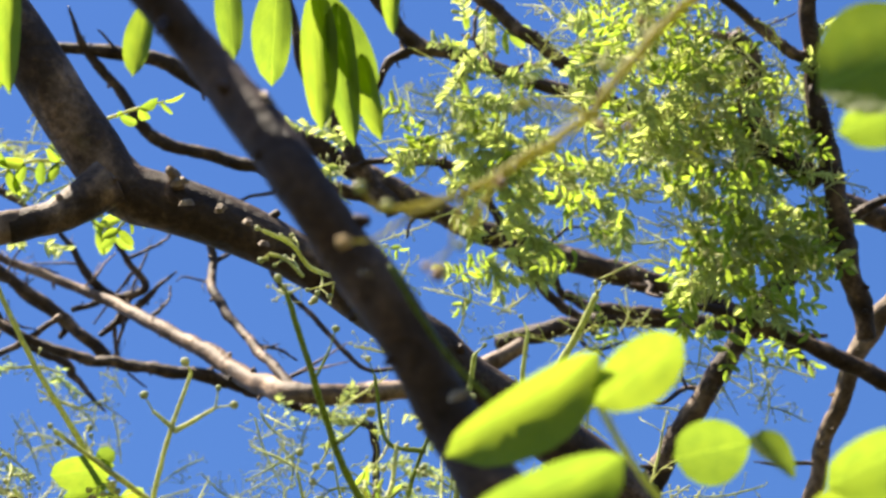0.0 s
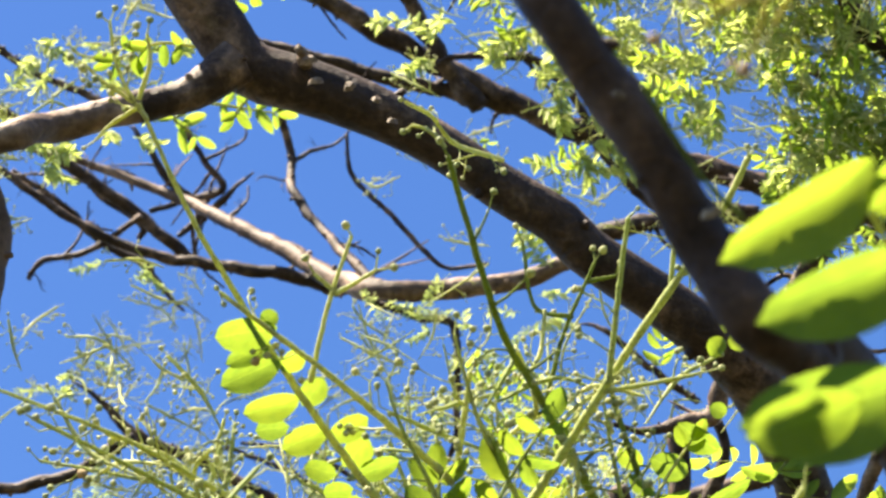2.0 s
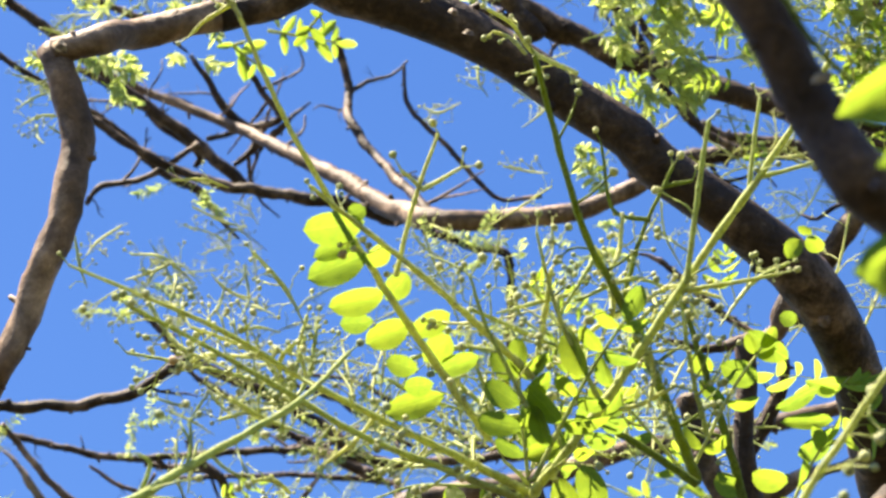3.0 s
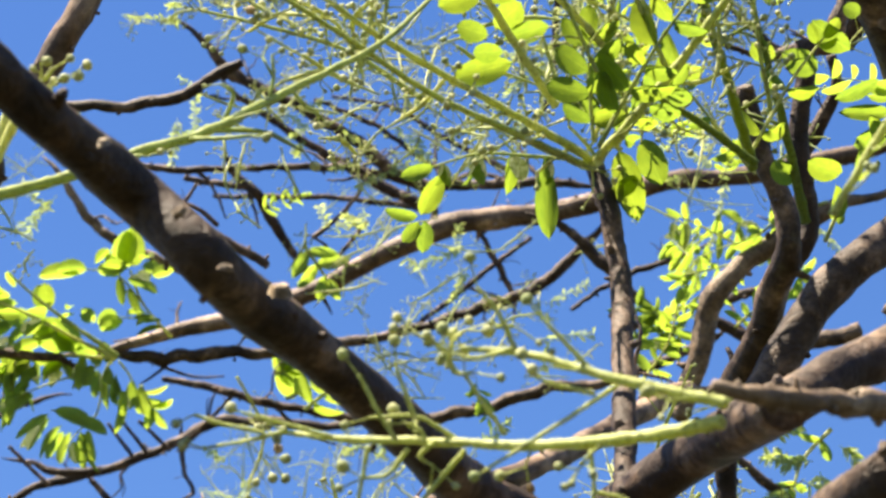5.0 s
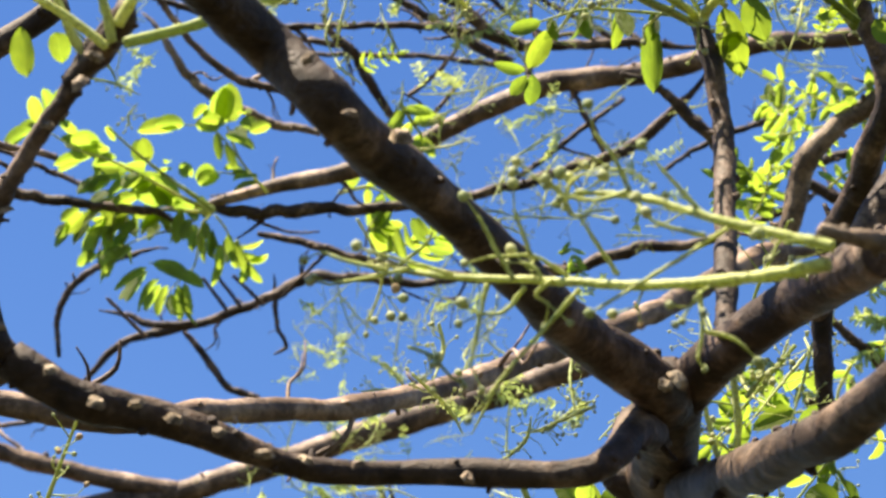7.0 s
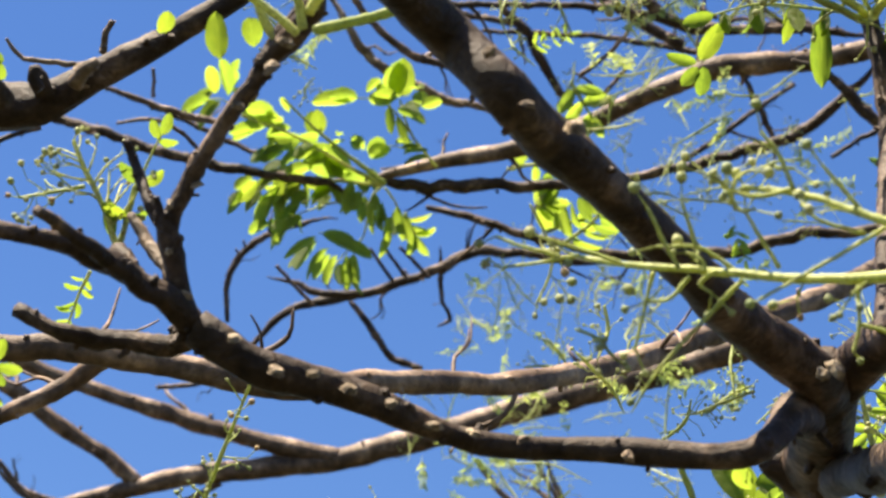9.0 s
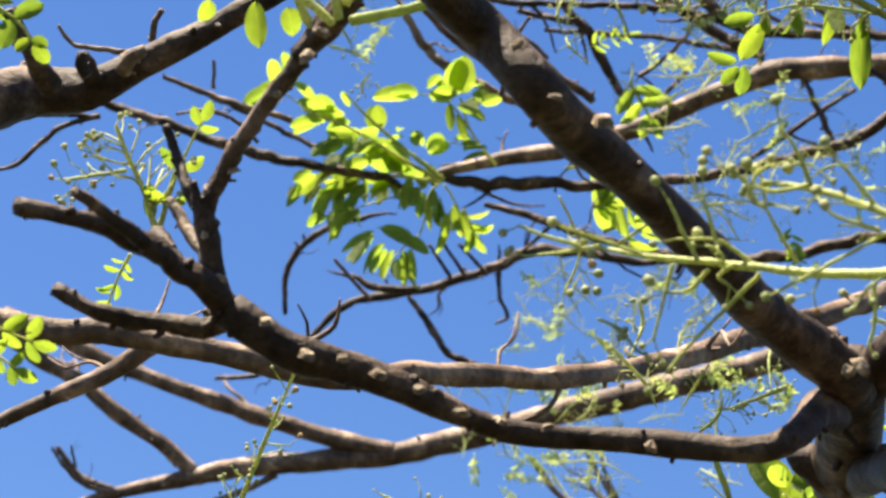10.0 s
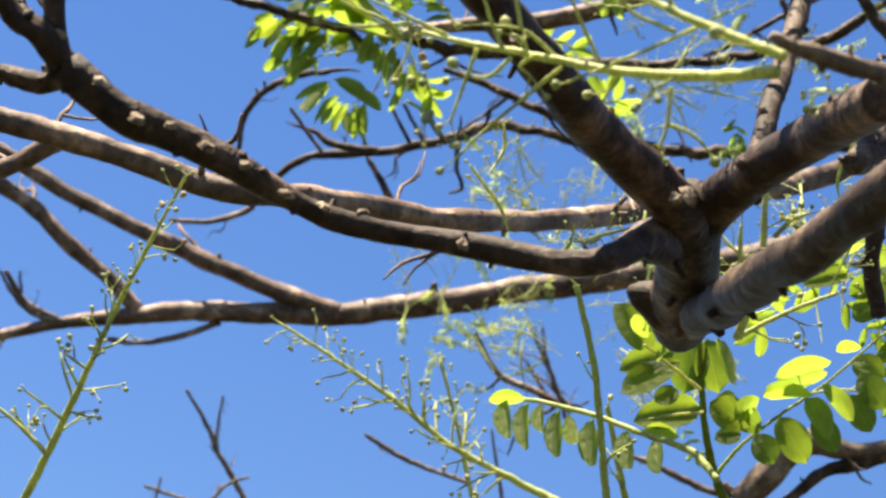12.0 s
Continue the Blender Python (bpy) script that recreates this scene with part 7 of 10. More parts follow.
# leafy shoots of the tree behind
# the leafy spray at the end of a far branch
spray = limb(far_tree, "leafy_shoot", STALK, [(-0.0841, 5.9621, 5.2669, 0.0072), (-0.1637, 5.9233, 5.3078, 0.0064), (-0.2464, 5.8810, 5.3515, 0.0051), (-0.3125, 5.8420, 5.3887, 0.0042), (-0.3786, 5.7979, 5.4317, 0.0026)], label="pale green shoot with dense narrow leaflets")
limb(spray, "leaf_stalk", STALK, [(-0.0892, 5.9886, 5.2810, 0.0064), (-0.1796, 5.9574, 5.3091, 0.0058), (-0.2779, 5.9106, 5.3400, 0.0048), (-0.3762, 5.8811, 5.3777, 0.0038), (-0.4977, 5.8547, 5.4045, 0.0026)])
limb(spray, "leaf_stalk", STALK, [(-0.0892, 6.0073, 5.2887, 0.0057), (-0.2108, 6.0017, 5.2930, 0.0045), (-0.3235, 5.9867, 5.2901, 0.0035), (-0.4602, 5.9797, 5.2868, 0.0023)])
limb(spray, "leaf_stalk", STALK, [(-0.1362, 5.9908, 5.2568, 0.0042), (-0.1991, 6.0038, 5.2326, 0.0035), (-0.2782, 6.0144, 5.2097, 0.0026), (-0.3949, 6.0177, 5.1540, 0.0019)])
limb(spray, "leaf_stalk", STALK, [(-0.0976, 6.0347, 5.3013, 0.0042), (-0.1248, 6.0545, 5.2679, 0.0036), (-0.1540, 6.1170, 5.1616, 0.0026), (-0.2681, 6.0851, 5.1698, 0.0021)])
limb(spray, "leaf_stalk", STALK, [(-0.1540, 6.1170, 5.1616, 0.0024), (-0.1999, 6.1202, 5.1138, 0.0021), (-0.2297, 6.1315, 5.0719, 0.0016)])
limb(spray, "leaf_stalk", STALK, [(0.0618, 6.0203, 5.3633, 0.0049), (-0.0163, 5.9536, 5.4316, 0.0039), (-0.0535, 5.8847, 5.5002, 0.0029)])
limb(spray, "leaf_stalk", STALK, [(-0.0163, 5.9536, 5.4316, 0.0032), (-0.0934, 5.8899, 5.4915, 0.0028), (-0.1746, 5.8738, 5.4950, 0.0019)])
limb(spray, "leaf_stalk", STALK, [(-0.0431, 5.9278, 5.4711, 0.0028), (0.0036, 5.9070, 5.5030, 0.0023), (0.0514, 5.8983, 5.5158, 0.0016)])
limb(spray, "leaf_stalk", STALK, [(0.0107, 5.9976, 5.3998, 0.0029), (-0.0550, 5.9906, 5.4105, 0.0023), (-0.1282, 5.9901, 5.4095, 0.0016)])
limb(spray, "leaf_stalk", STALK, [(-0.4734, 5.8598, 5.3998, 0.0026), (-0.5555, 5.8265, 5.4397, 0.0021), (-0.6026, 5.8290, 5.4288, 0.0016)])
limb(spray, "leaf_stalk", STALK, [(-0.0846, 6.0541, 5.3082, 0.0039), (-0.0549, 6.0747, 5.2750, 0.0033), (-0.0361, 6.0994, 5.2340, 0.0023)])
# leaflets in sun carry the brighter blade colour
leaf(spray, (-0.4040, 5.8716, 5.4310), (-0.4875, 5.8354, 5.4249), 0.0502, 0.45, kind=0, blades=YOUNG_OR_LIT, normal=GLOW)
leaf(spray, (-0.4066, 5.8627, 5.4057), (-0.4681, 5.7969, 5.3998), 0.0489, 0.45, kind=0, blades=YOUNG_OR_LIT, normal=GLOW)
leaf(spray, (-0.3817, 5.9305, 5.4421), (-0.4526, 5.9027, 5.4253), 0.0421, 0.45, kind=3, blades=YOUNG_OR_LIT, normal=VIEWED)
leaf(spray, (-0.4110, 5.9343, 5.4503), (-0.5095, 5.8992, 5.4457), 0.0363, 0.45, kind=3, blades=YOUNG_OR_LIT, normal=VIEWED)
leaf(spray, (-0.4461, 5.9856, 5.4604), (-0.5331, 5.9769, 5.4105), 0.0425, 0.45, kind=0, blades=YOUNG_OR_LIT, normal=GLOW)
leaf(spray, (-0.4303, 5.9616, 5.4421), (-0.5407, 5.9533, 5.4176), 0.0382, 0.45, kind=0, blades=YOUNG_OR_LIT, normal=GLOW)
leaf(spray, (-0.3790, 5.9374, 5.4024), (-0.4322, 5.9272, 5.3600), 0.0378, 0.45, kind=1, blades=YOUNG_OR_LIT, normal=GLOW)
leaf(spray, (-0.3598, 5.9293, 5.4196), (-0.4369, 5.9065, 5.3877), 0.0352, 0.45, kind=1, blades=YOUNG_OR_LIT, normal=GLOW)
leaf(spray, (-0.3271, 5.9398, 5.3995), (-0.3995, 5.9322, 5.3519), 0.0421, 0.45, kind=0, blades=YOUNG_OR_LIT, normal=VIEWED)
leaf(spray, (-0.3326, 5.9109, 5.3832), (-0.4224, 5.8902, 5.3541), 0.0337, 0.45, kind=0, blades=YOUNG_OR_LIT, normal=VIEWED)
leaf(spray, (-0.2777, 5.9146, 5.3864), (-0.3303, 5.8956, 5.3595), 0.0460, 0.45, kind=3, blades=YOUNG_OR_LIT, normal=VIEWED)
leaf(spray, (-0.2507, 5.9412, 5.3552), (-0.3105, 5.9217, 5.2997), 0.0394, 0.45, kind=3, blades=YOUNG_OR_LIT, normal=VIEWED)
leaf(spray, (-0.2092, 6.0174, 5.3219), (-0.3110, 5.9640, 5.3471), 0.0675, 0.45, kind=0, blades=YOUNG_OR_LIT, normal=GLOW)
leaf(spray, (-0.1808, 5.9902, 5.3287), (-0.3053, 5.9416, 5.3776), 0.0540, 0.45, kind=0, blades=YOUNG_OR_LIT, normal=GLOW)
leaf(spray, (-0.1441, 6.0447, 5.3236), (-0.2102, 6.0006, 5.3381), 0.0508, 0.45, kind=3, blades=YOUNG_OR_LIT, normal=VIEWED)
leaf(spray, (-0.1785, 6.0155, 5.3264), (-0.2736, 5.9465, 5.3407), 0.0498, 0.45, kind=3, blades=YOUNG_OR_LIT, normal=VIEWED)
leaf(spray, (-0.3692, 5.8918, 5.3205), (-0.4407, 5.8800, 5.2784), 0.0374, 0.45, kind=3, blades=YOUNG_OR_LIT, normal=GLOW)
leaf(spray, (-0.3748, 5.8847, 5.3302), (-0.4707, 5.8777, 5.2685), 0.0338, 0.45, kind=3, blades=YOUNG_OR_LIT, normal=GLOW)
leaf(spray, (-0.3096, 5.9231, 5.3327), (-0.3896, 5.9133, 5.2875), 0.0376, 0.45, kind=3, blades=YOUNG_OR_LIT, normal=GLOW)
leaf(spray, (-0.2775, 5.8919, 5.3366), (-0.3511, 5.8611, 5.2775), 0.0375, 0.45, kind=3, blades=YOUNG_OR_LIT, normal=GLOW)
leaf(spray, (-0.2900, 5.9745, 5.3206), (-0.3747, 5.9546, 5.2916), 0.0378, 0.45, kind=0, blades=YOUNG_OR_LIT, normal=GLOW)
leaf(spray, (-0.2551, 5.9480, 5.3350), (-0.3128, 5.9123, 5.3127), 0.0288, 0.45, kind=0, blades=YOUNG_OR_LIT, normal=GLOW)
leaf(spray, (-0.3097, 6.0364, 5.3160), (-0.3974, 6.0069, 5.3018), 0.0381, 0.45, kind=3, blades=YOUNG_OR_LIT, normal=VIEWED)
leaf(spray, (-0.3191, 6.0486, 5.3223), (-0.3903, 5.9943, 5.2990), 0.0368, 0.45, kind=3, blades=YOUNG_OR_LIT, normal=VIEWED)
leaf(spray, (-0.2412, 6.0444, 5.3137), (-0.3239, 6.0233, 5.2879), 0.0381, 0.45, kind=1, blades=YOUNG_OR_LIT, normal=VIEWED)
leaf(spray, (-0.2353, 6.0410, 5.3069), (-0.2888, 6.0244, 5.2522), 0.0362, 0.45, kind=1, blades=YOUNG_OR_LIT, normal=VIEWED)
leaf(spray, (-0.3437, 6.0896, 5.3276), (-0.4257, 6.0742, 5.2901), 0.0384, 0.45, kind=3, blades=YOUNG_OR_LIT, normal=VIEWED)
leaf(spray, (-0.3557, 6.0850, 5.3075), (-0.4410, 6.0590, 5.2454), 0.0348, 0.45, kind=3, blades=YOUNG_OR_LIT, normal=VIEWED)
leaf(spray, (-0.4550, 5.9193, 5.2421), (-0.5100, 5.9084, 5.1983), 0.0331, 0.45, kind=0, blades=YOUNG_OR_LIT, normal=GLOW)
leaf(spray, (-0.4828, 5.9392, 5.2089), (-0.5209, 5.9467, 5.1649), 0.0307, 0.45, kind=0, blades=YOUNG_OR_LIT, normal=GLOW)
leaf(spray, (-0.4452, 5.9444, 5.2507), (-0.4940, 5.9520, 5.1775), 0.0374, 0.45, kind=0, blades=YOUNG_OR_LIT, normal=VIEWED)
leaf(spray, (-0.4628, 5.9610, 5.2455), (-0.5278, 5.9965, 5.1663), 0.0316, 0.45, kind=0, blades=YOUNG_OR_LIT, normal=VIEWED)
leaf(spray, (-0.3707, 6.0592, 5.2995), (-0.4377, 6.0589, 5.2381), 0.0465, 0.45, kind=3, blades=YOUNG_OR_LIT, normal=VIEWED)
leaf(spray, (-0.3455, 6.0501, 5.3112), (-0.4322, 6.0704, 5.2354), 0.0355, 0.45, kind=3, blades=YOUNG_OR_LIT, normal=VIEWED)
leaf(spray, (-0.3987, 6.0214, 5.2480), (-0.4519, 6.0388, 5.1575), 0.0420, 0.45, kind=1, blades=YOUNG_OR_LIT, normal=VIEWED)
leaf(spray, (-0.3654, 5.9985, 5.2793), (-0.3895, 6.0223, 5.1595), 0.0321, 0.45, kind=1, blades=YOUNG_OR_LIT, normal=VIEWED)
leaf(spray, (-0.3514, 6.0204, 5.2655), (-0.3900, 6.0288, 5.1928), 0.0378, 0.45, kind=1, blades=YOUNG_OR_LIT, normal=GLOW)
leaf(spray, (-0.3718, 6.0126, 5.2733), (-0.3824, 6.0123, 5.1790), 0.0337, 0.45, kind=1, blades=YOUNG_OR_LIT, normal=GLOW)
leaf(spray, (-0.3073, 6.0792, 5.3234), (-0.3154, 6.0922, 5.2468), 0.0319, 0.45, kind=1, blades=YOUNG_OR_LIT, normal=GLOW)
leaf(spray, (-0.3327, 6.0503, 5.3273), (-0.3290, 6.0372, 5.2478), 0.0295, 0.45, kind=1, blades=YOUNG_OR_LIT, normal=GLOW)
leaf(spray, (-0.2744, 6.0709, 5.3203), (-0.2602, 6.0806, 5.2508), 0.0319, 0.45, kind=3, blades=YOUNG_OR_LIT, normal=GLOW)
leaf(spray, (-0.2559, 6.0627, 5.3474), (-0.2616, 6.0853, 5.2942), 0.0309, 0.45, kind=3, blades=YOUNG_OR_LIT, normal=GLOW)
leaf(spray, (-0.2405, 6.0442, 5.3022), (-0.2080, 6.0454, 5.2479), 0.0381, 0.45, kind=3, blades=YOUNG_OR_LIT, normal=GLOW)
leaf(spray, (-0.2409, 6.0161, 5.2706), (-0.2067, 5.9977, 5.2241), 0.0294, 0.45, kind=3, blades=YOUNG_OR_LIT, normal=GLOW)
leaf(spray, (-0.1917, 6.0503, 5.3013), (-0.2205, 6.0532, 5.2404), 0.0381, 0.45, kind=1, blades=YOUNG_OR_LIT, normal=GLOW)
leaf(spray, (-0.1721, 6.0309, 5.2672), (-0.2203, 6.0312, 5.2099), 0.0323, 0.45, kind=1, blades=YOUNG_OR_LIT, normal=GLOW)
leaf(spray, (-0.1569, 5.9761, 5.2503), (-0.1721, 5.9853, 5.1800), 0.0376, 0.45, kind=0, blades=YOUNG_OR_LIT, normal=GLOW)
leaf(spray, (-0.1798, 5.9748, 5.2816), (-0.1929, 6.0105, 5.1830), 0.0375, 0.45, kind=0, blades=YOUNG_OR_LIT, normal=GLOW)
leaf(spray, (-0.1424, 6.0871, 5.3000), (-0.1510, 6.1017, 5.2207), 0.0339, 0.45, kind=0, blades=YOUNG_OR_LIT, normal=VIEWED)
leaf(spray, (-0.1152, 6.0902, 5.3016), (-0.1215, 6.1294, 5.1963), 0.0309, 0.45, kind=0, blades=YOUNG_OR_LIT, normal=VIEWED)
leaf(spray, (-0.1139, 6.0014, 5.2345), (-0.1251, 6.0201, 5.1477), 0.0334, 0.45, kind=1, blades=YOUNG_OR_LIT, normal=GLOW)
leaf(spray, (-0.1109, 5.9874, 5.2502), (-0.1089, 5.9823, 5.1754), 0.0288, 0.45, kind=1, blades=YOUNG_OR_LIT, normal=GLOW)
leaf(spray, (-0.0957, 6.1062, 5.2877), (-0.0983, 6.1172, 5.2142), 0.0298, 0.45, kind=0, blades=YOUNG_OR_LIT, normal=VIEWED)
leaf(spray, (-0.0964, 6.1158, 5.2564), (-0.0928, 6.1192, 5.2056), 0.0240, 0.45, kind=0, blades=YOUNG_OR_LIT, normal=VIEWED)
leaf(spray, (-0.4098, 6.0463, 5.1720), (-0.4707, 6.0318, 5.1335), 0.0377, 0.45, kind=0, blades=YOUNG_OR_LIT, normal=GLOW)
leaf(spray, (-0.3872, 6.0624, 5.1807), (-0.4255, 6.0200, 5.1481), 0.0341, 0.45, kind=0, blades=YOUNG_OR_LIT, normal=GLOW)
leaf(spray, (-0.3580, 5.9728, 5.1426), (-0.4018, 5.9686, 5.0893), 0.0373, 0.45, kind=1, blades=YOUNG_OR_LIT, normal=GLOW)
leaf(spray, (-0.3455, 5.9663, 5.1124), (-0.4080, 5.9686, 5.0400), 0.0286, 0.45, kind=1, blades=YOUNG_OR_LIT, normal=GLOW)
leaf(spray, (-0.3138, 6.0325, 5.1846), (-0.3686, 6.0205, 5.1442), 0.0377, 0.45, kind=3, blades=YOUNG_OR_LIT, normal=GLOW)
leaf(spray, (-0.3240, 6.0304, 5.1871), (-0.4072, 6.0350, 5.1367), 0.0357, 0.45, kind=3, blades=YOUNG_OR_LIT, normal=GLOW)
leaf(spray, (-0.3622, 6.0781, 5.1750), (-0.3935, 6.0775, 5.1166), 0.0295, 0.45, kind=3, blades=YOUNG_OR_LIT, normal=GLOW)
leaf(spray, (-0.3966, 6.1099, 5.1813), (-0.3993, 6.1385, 5.1429), 0.0229, 0.45, kind=3, blades=YOUNG_OR_LIT, normal=GLOW)
leaf(spray, (-0.3232, 6.1418, 5.2570), (-0.3290, 6.1441, 5.1971), 0.0299, 0.45, kind=1, blades=YOUNG_OR_LIT, normal=GLOW)
leaf(spray, (-0.3338, 6.1230, 5.2766), (-0.3581, 6.1086, 5.1933), 0.0233, 0.45, kind=1, blades=YOUNG_OR_LIT, normal=GLOW)
leaf(spray, (-0.2563, 6.0002, 5.1186), (-0.1472, 5.9942, 5.0793), 0.0415, 0.45, kind=1, blades=YOUNG_OR_LIT, normal=GLOW)
leaf(spray, (-0.2256, 6.0335, 5.1097), (-0.1021, 6.0256, 5.0717), 0.0349, 0.45, kind=1, blades=YOUNG_OR_LIT, normal=GLOW)
leaf(spray, (-0.2835, 6.1665, 5.1978), (-0.3555, 6.1867, 5.0994), 0.0320, 0.45, kind=3, blades=YOUNG_OR_LIT, normal=GLOW)
leaf(spray, (-0.2741, 6.1480, 5.1807), (-0.3450, 6.1501, 5.0787), 0.0315, 0.45, kind=3, blades=YOUNG_OR_LIT, normal=GLOW)
leaf(spray, (-0.2404, 6.1196, 5.1391), (-0.3120, 6.1378, 5.0445), 0.0316, 0.45, kind=1, blades=YOUNG_OR_LIT, normal=GLOW)
leaf(spray, (-0.2738, 6.0918, 5.1601), (-0.3720, 6.0951, 5.0866), 0.0285, 0.45, kind=1, blades=YOUNG_OR_LIT, normal=GLOW)
leaf(spray, (-0.2158, 6.1971, 5.1628), (-0.2561, 6.2144, 5.0723), 0.0341, 0.45, kind=0, blades=YOUNG_OR_LIT, normal=GLOW)
leaf(spray, (-0.2354, 6.1662, 5.1471), (-0.2876, 6.2015, 5.0851), 0.0322, 0.45, kind=0, blades=YOUNG_OR_LIT, normal=GLOW)
leaf(spray, (-0.2043, 6.0947, 5.0784), (-0.1998, 6.1049, 5.0032), 0.0334, 0.45, kind=1, blades=YOUNG_OR_LIT, normal=GLOW)
leaf(spray, (-0.1762, 6.1248, 5.1048), (-0.1465, 6.1631, 5.0052), 0.0277, 0.45, kind=1, blades=YOUNG_OR_LIT, normal=GLOW)
leaf(spray, (-0.1672, 6.0848, 5.1047), (-0.1524, 6.1031, 5.0161), 0.0419, 0.45, kind=0, blades=YOUNG_OR_LIT, normal=VIEWED)
leaf(spray, (-0.1849, 6.0921, 5.1041), (-0.1793, 6.1306, 5.0095), 0.0336, 0.45, kind=0, blades=YOUNG_OR_LIT, normal=VIEWED)
leaf(spray, (-0.0590, 5.8974, 5.5179), (-0.0434, 5.8131, 5.5925), 0.0802, 0.45, kind=3, blades=YOUNG_OR_LIT, normal=VIEWED)
leaf(spray, (-0.0747, 5.8947, 5.5256), (-0.0549, 5.8068, 5.5814), 0.0682, 0.45, kind=3, blades=YOUNG_OR_LIT, normal=VIEWED)
leaf(spray, (-0.0929, 5.8759, 5.5404), (-0.1233, 5.8682, 5.5003), 0.0380, 0.45, kind=3, blades=YOUNG_OR_LIT, normal=GLOW)
leaf(spray, (-0.1051, 5.8528, 5.5435), (-0.1542, 5.8578, 5.5129), 0.0298, 0.45, kind=3, blades=YOUNG_OR_LIT, normal=GLOW)
leaf(spray, (-0.0678, 5.8645, 5.4859), (-0.1480, 5.8379, 5.4728), 0.0419, 0.45, kind=3, blades=YOUNG_OR_LIT, normal=GLOW)
leaf(spray, (-0.0590, 5.8531, 5.4822), (-0.1328, 5.8422, 5.4921), 0.0391, 0.45, kind=3, blades=YOUNG_OR_LIT, normal=GLOW)
leaf(spray, (-0.1735, 5.9515, 5.5448), (-0.2611, 5.9212, 5.5347), 0.0468, 0.45, kind=3, blades=YOUNG_OR_LIT, normal=GLOW)
leaf(spray, (-0.1937, 5.9544, 5.5333), (-0.3102, 5.9273, 5.5214), 0.0452, 0.45, kind=3, blades=YOUNG_OR_LIT, normal=GLOW)
leaf(spray, (-0.0200, 5.8757, 5.5040), (0.0416, 5.8557, 5.4830), 0.0420, 0.45, kind=1, blades=YOUNG_OR_LIT, normal=GLOW)
leaf(spray, (-0.0323, 5.8990, 5.5050), (0.0052, 5.8921, 5.4711), 0.0371, 0.45, kind=1, blades=YOUNG_OR_LIT, normal=GLOW)
leaf(spray, (0.0070, 5.7992, 5.4244), (0.0690, 5.7613, 5.4298), 0.0373, 0.45, kind=3, blades=YOUNG_OR_LIT, normal=GLOW)
leaf(spray, (-0.0230, 5.7650, 5.4539), (0.0115, 5.7060, 5.4391), 0.0289, 0.45, kind=3, blades=YOUNG_OR_LIT, normal=GLOW)
leaf(spray, (-0.0593, 5.8059, 5.4170), (0.0110, 5.7857, 5.3968), 0.0373, 0.45, kind=1, blades=YOUNG_OR_LIT, normal=GLOW)
leaf(spray, (-0.0366, 5.8406, 5.4274), (0.0274, 5.8437, 5.4076), 0.0292, 0.45, kind=1, blades=YOUNG_OR_LIT, normal=GLOW)
leaf(spray, (-0.0826, 5.8705, 5.3323), (-0.1457, 5.8459, 5.3165), 0.0498, 0.45, kind=3, blades=YOUNG_OR_LIT, normal=GLOW)
leaf(spray, (-0.0693, 5.8606, 5.3162), (-0.1432, 5.8291, 5.2813), 0.0450, 0.45, kind=3, blades=YOUNG_OR_LIT, normal=GLOW)
leaf(spray, (-0.0615, 5.9373, 5.3876), (-0.0041, 5.9070, 5.3833), 0.0294, 0.45, kind=3, blades=YOUNG_OR_LIT, normal=GLOW)
leaf(spray, (-0.0357, 5.9423, 5.3533), (0.0327, 5.8832, 5.3477), 0.0284, 0.45, kind=3, blades=YOUNG_OR_LIT, normal=GLOW)
leaf(spray, (-0.1643, 5.9747, 5.3820), (-0.1851, 5.9285, 5.4011), 0.0295, 0.45, kind=3, blades=YOUNG_OR_LIT, normal=GLOW)
leaf(spray, (-0.1519, 6.0033, 5.3998), (-0.1863, 5.9357, 5.4160), 0.0271, 0.45, kind=3, blades=YOUNG_OR_LIT, normal=GLOW)
leaf(spray, (-0.0280, 5.9629, 5.1679), (-0.0046, 5.9802, 5.0834), 0.0269, 0.45, kind=1, blades=YOUNG_OR_LIT, normal=VIEWED)
leaf(spray, (-0.0468, 5.9511, 5.1853), (-0.0325, 5.9744, 5.1035), 0.0264, 0.45, kind=1, blades=YOUNG_OR_LIT, normal=VIEWED)
leaf(spray, (-0.0588, 6.1293, 5.2771), (-0.0481, 6.1433, 5.1985), 0.0277, 0.45, kind=0, blades=YOUNG_OR_LIT, normal=GLOW)
leaf(spray, (-0.0920, 6.1073, 5.2966), (-0.0711, 6.0971, 5.1961), 0.0222, 0.45, kind=0, blades=YOUNG_OR_LIT, normal=GLOW)
leaf(spray, (-0.0664, 6.0172, 5.1906), (-0.0751, 6.0306, 5.1122), 0.0272, 0.45, kind=1, blades=YOUNG_OR_LIT, normal=VIEWED)
leaf(spray, (-0.0634, 6.0454, 5.1708), (-0.0899, 6.0699, 5.0877), 0.0261, 0.45, kind=1, blades=YOUNG_OR_LIT, normal=VIEWED)
leaf(spray, (-0.5705, 5.8028, 5.4401), (-0.5879, 5.7310, 5.4938), 0.0416, 0.45, kind=3, blades=YOUNG_OR_LIT, normal=GLOW)
leaf(spray, (-0.5356, 5.8333, 5.4552), (-0.5532, 5.7352, 5.5274), 0.0353, 0.45, kind=3, blades=YOUNG_OR_LIT, normal=GLOW)
leaf(spray, (-0.5456, 5.9009, 5.5189), (-0.5223, 5.8440, 5.5560), 0.0424, 0.45, kind=0, blades=YOUNG_OR_LIT, normal=GLOW)
leaf(spray, (-0.5481, 5.9102, 5.5514), (-0.5215, 5.8783, 5.6163), 0.0327, 0.45, kind=0, blades=YOUNG_OR_LIT, normal=GLOW)
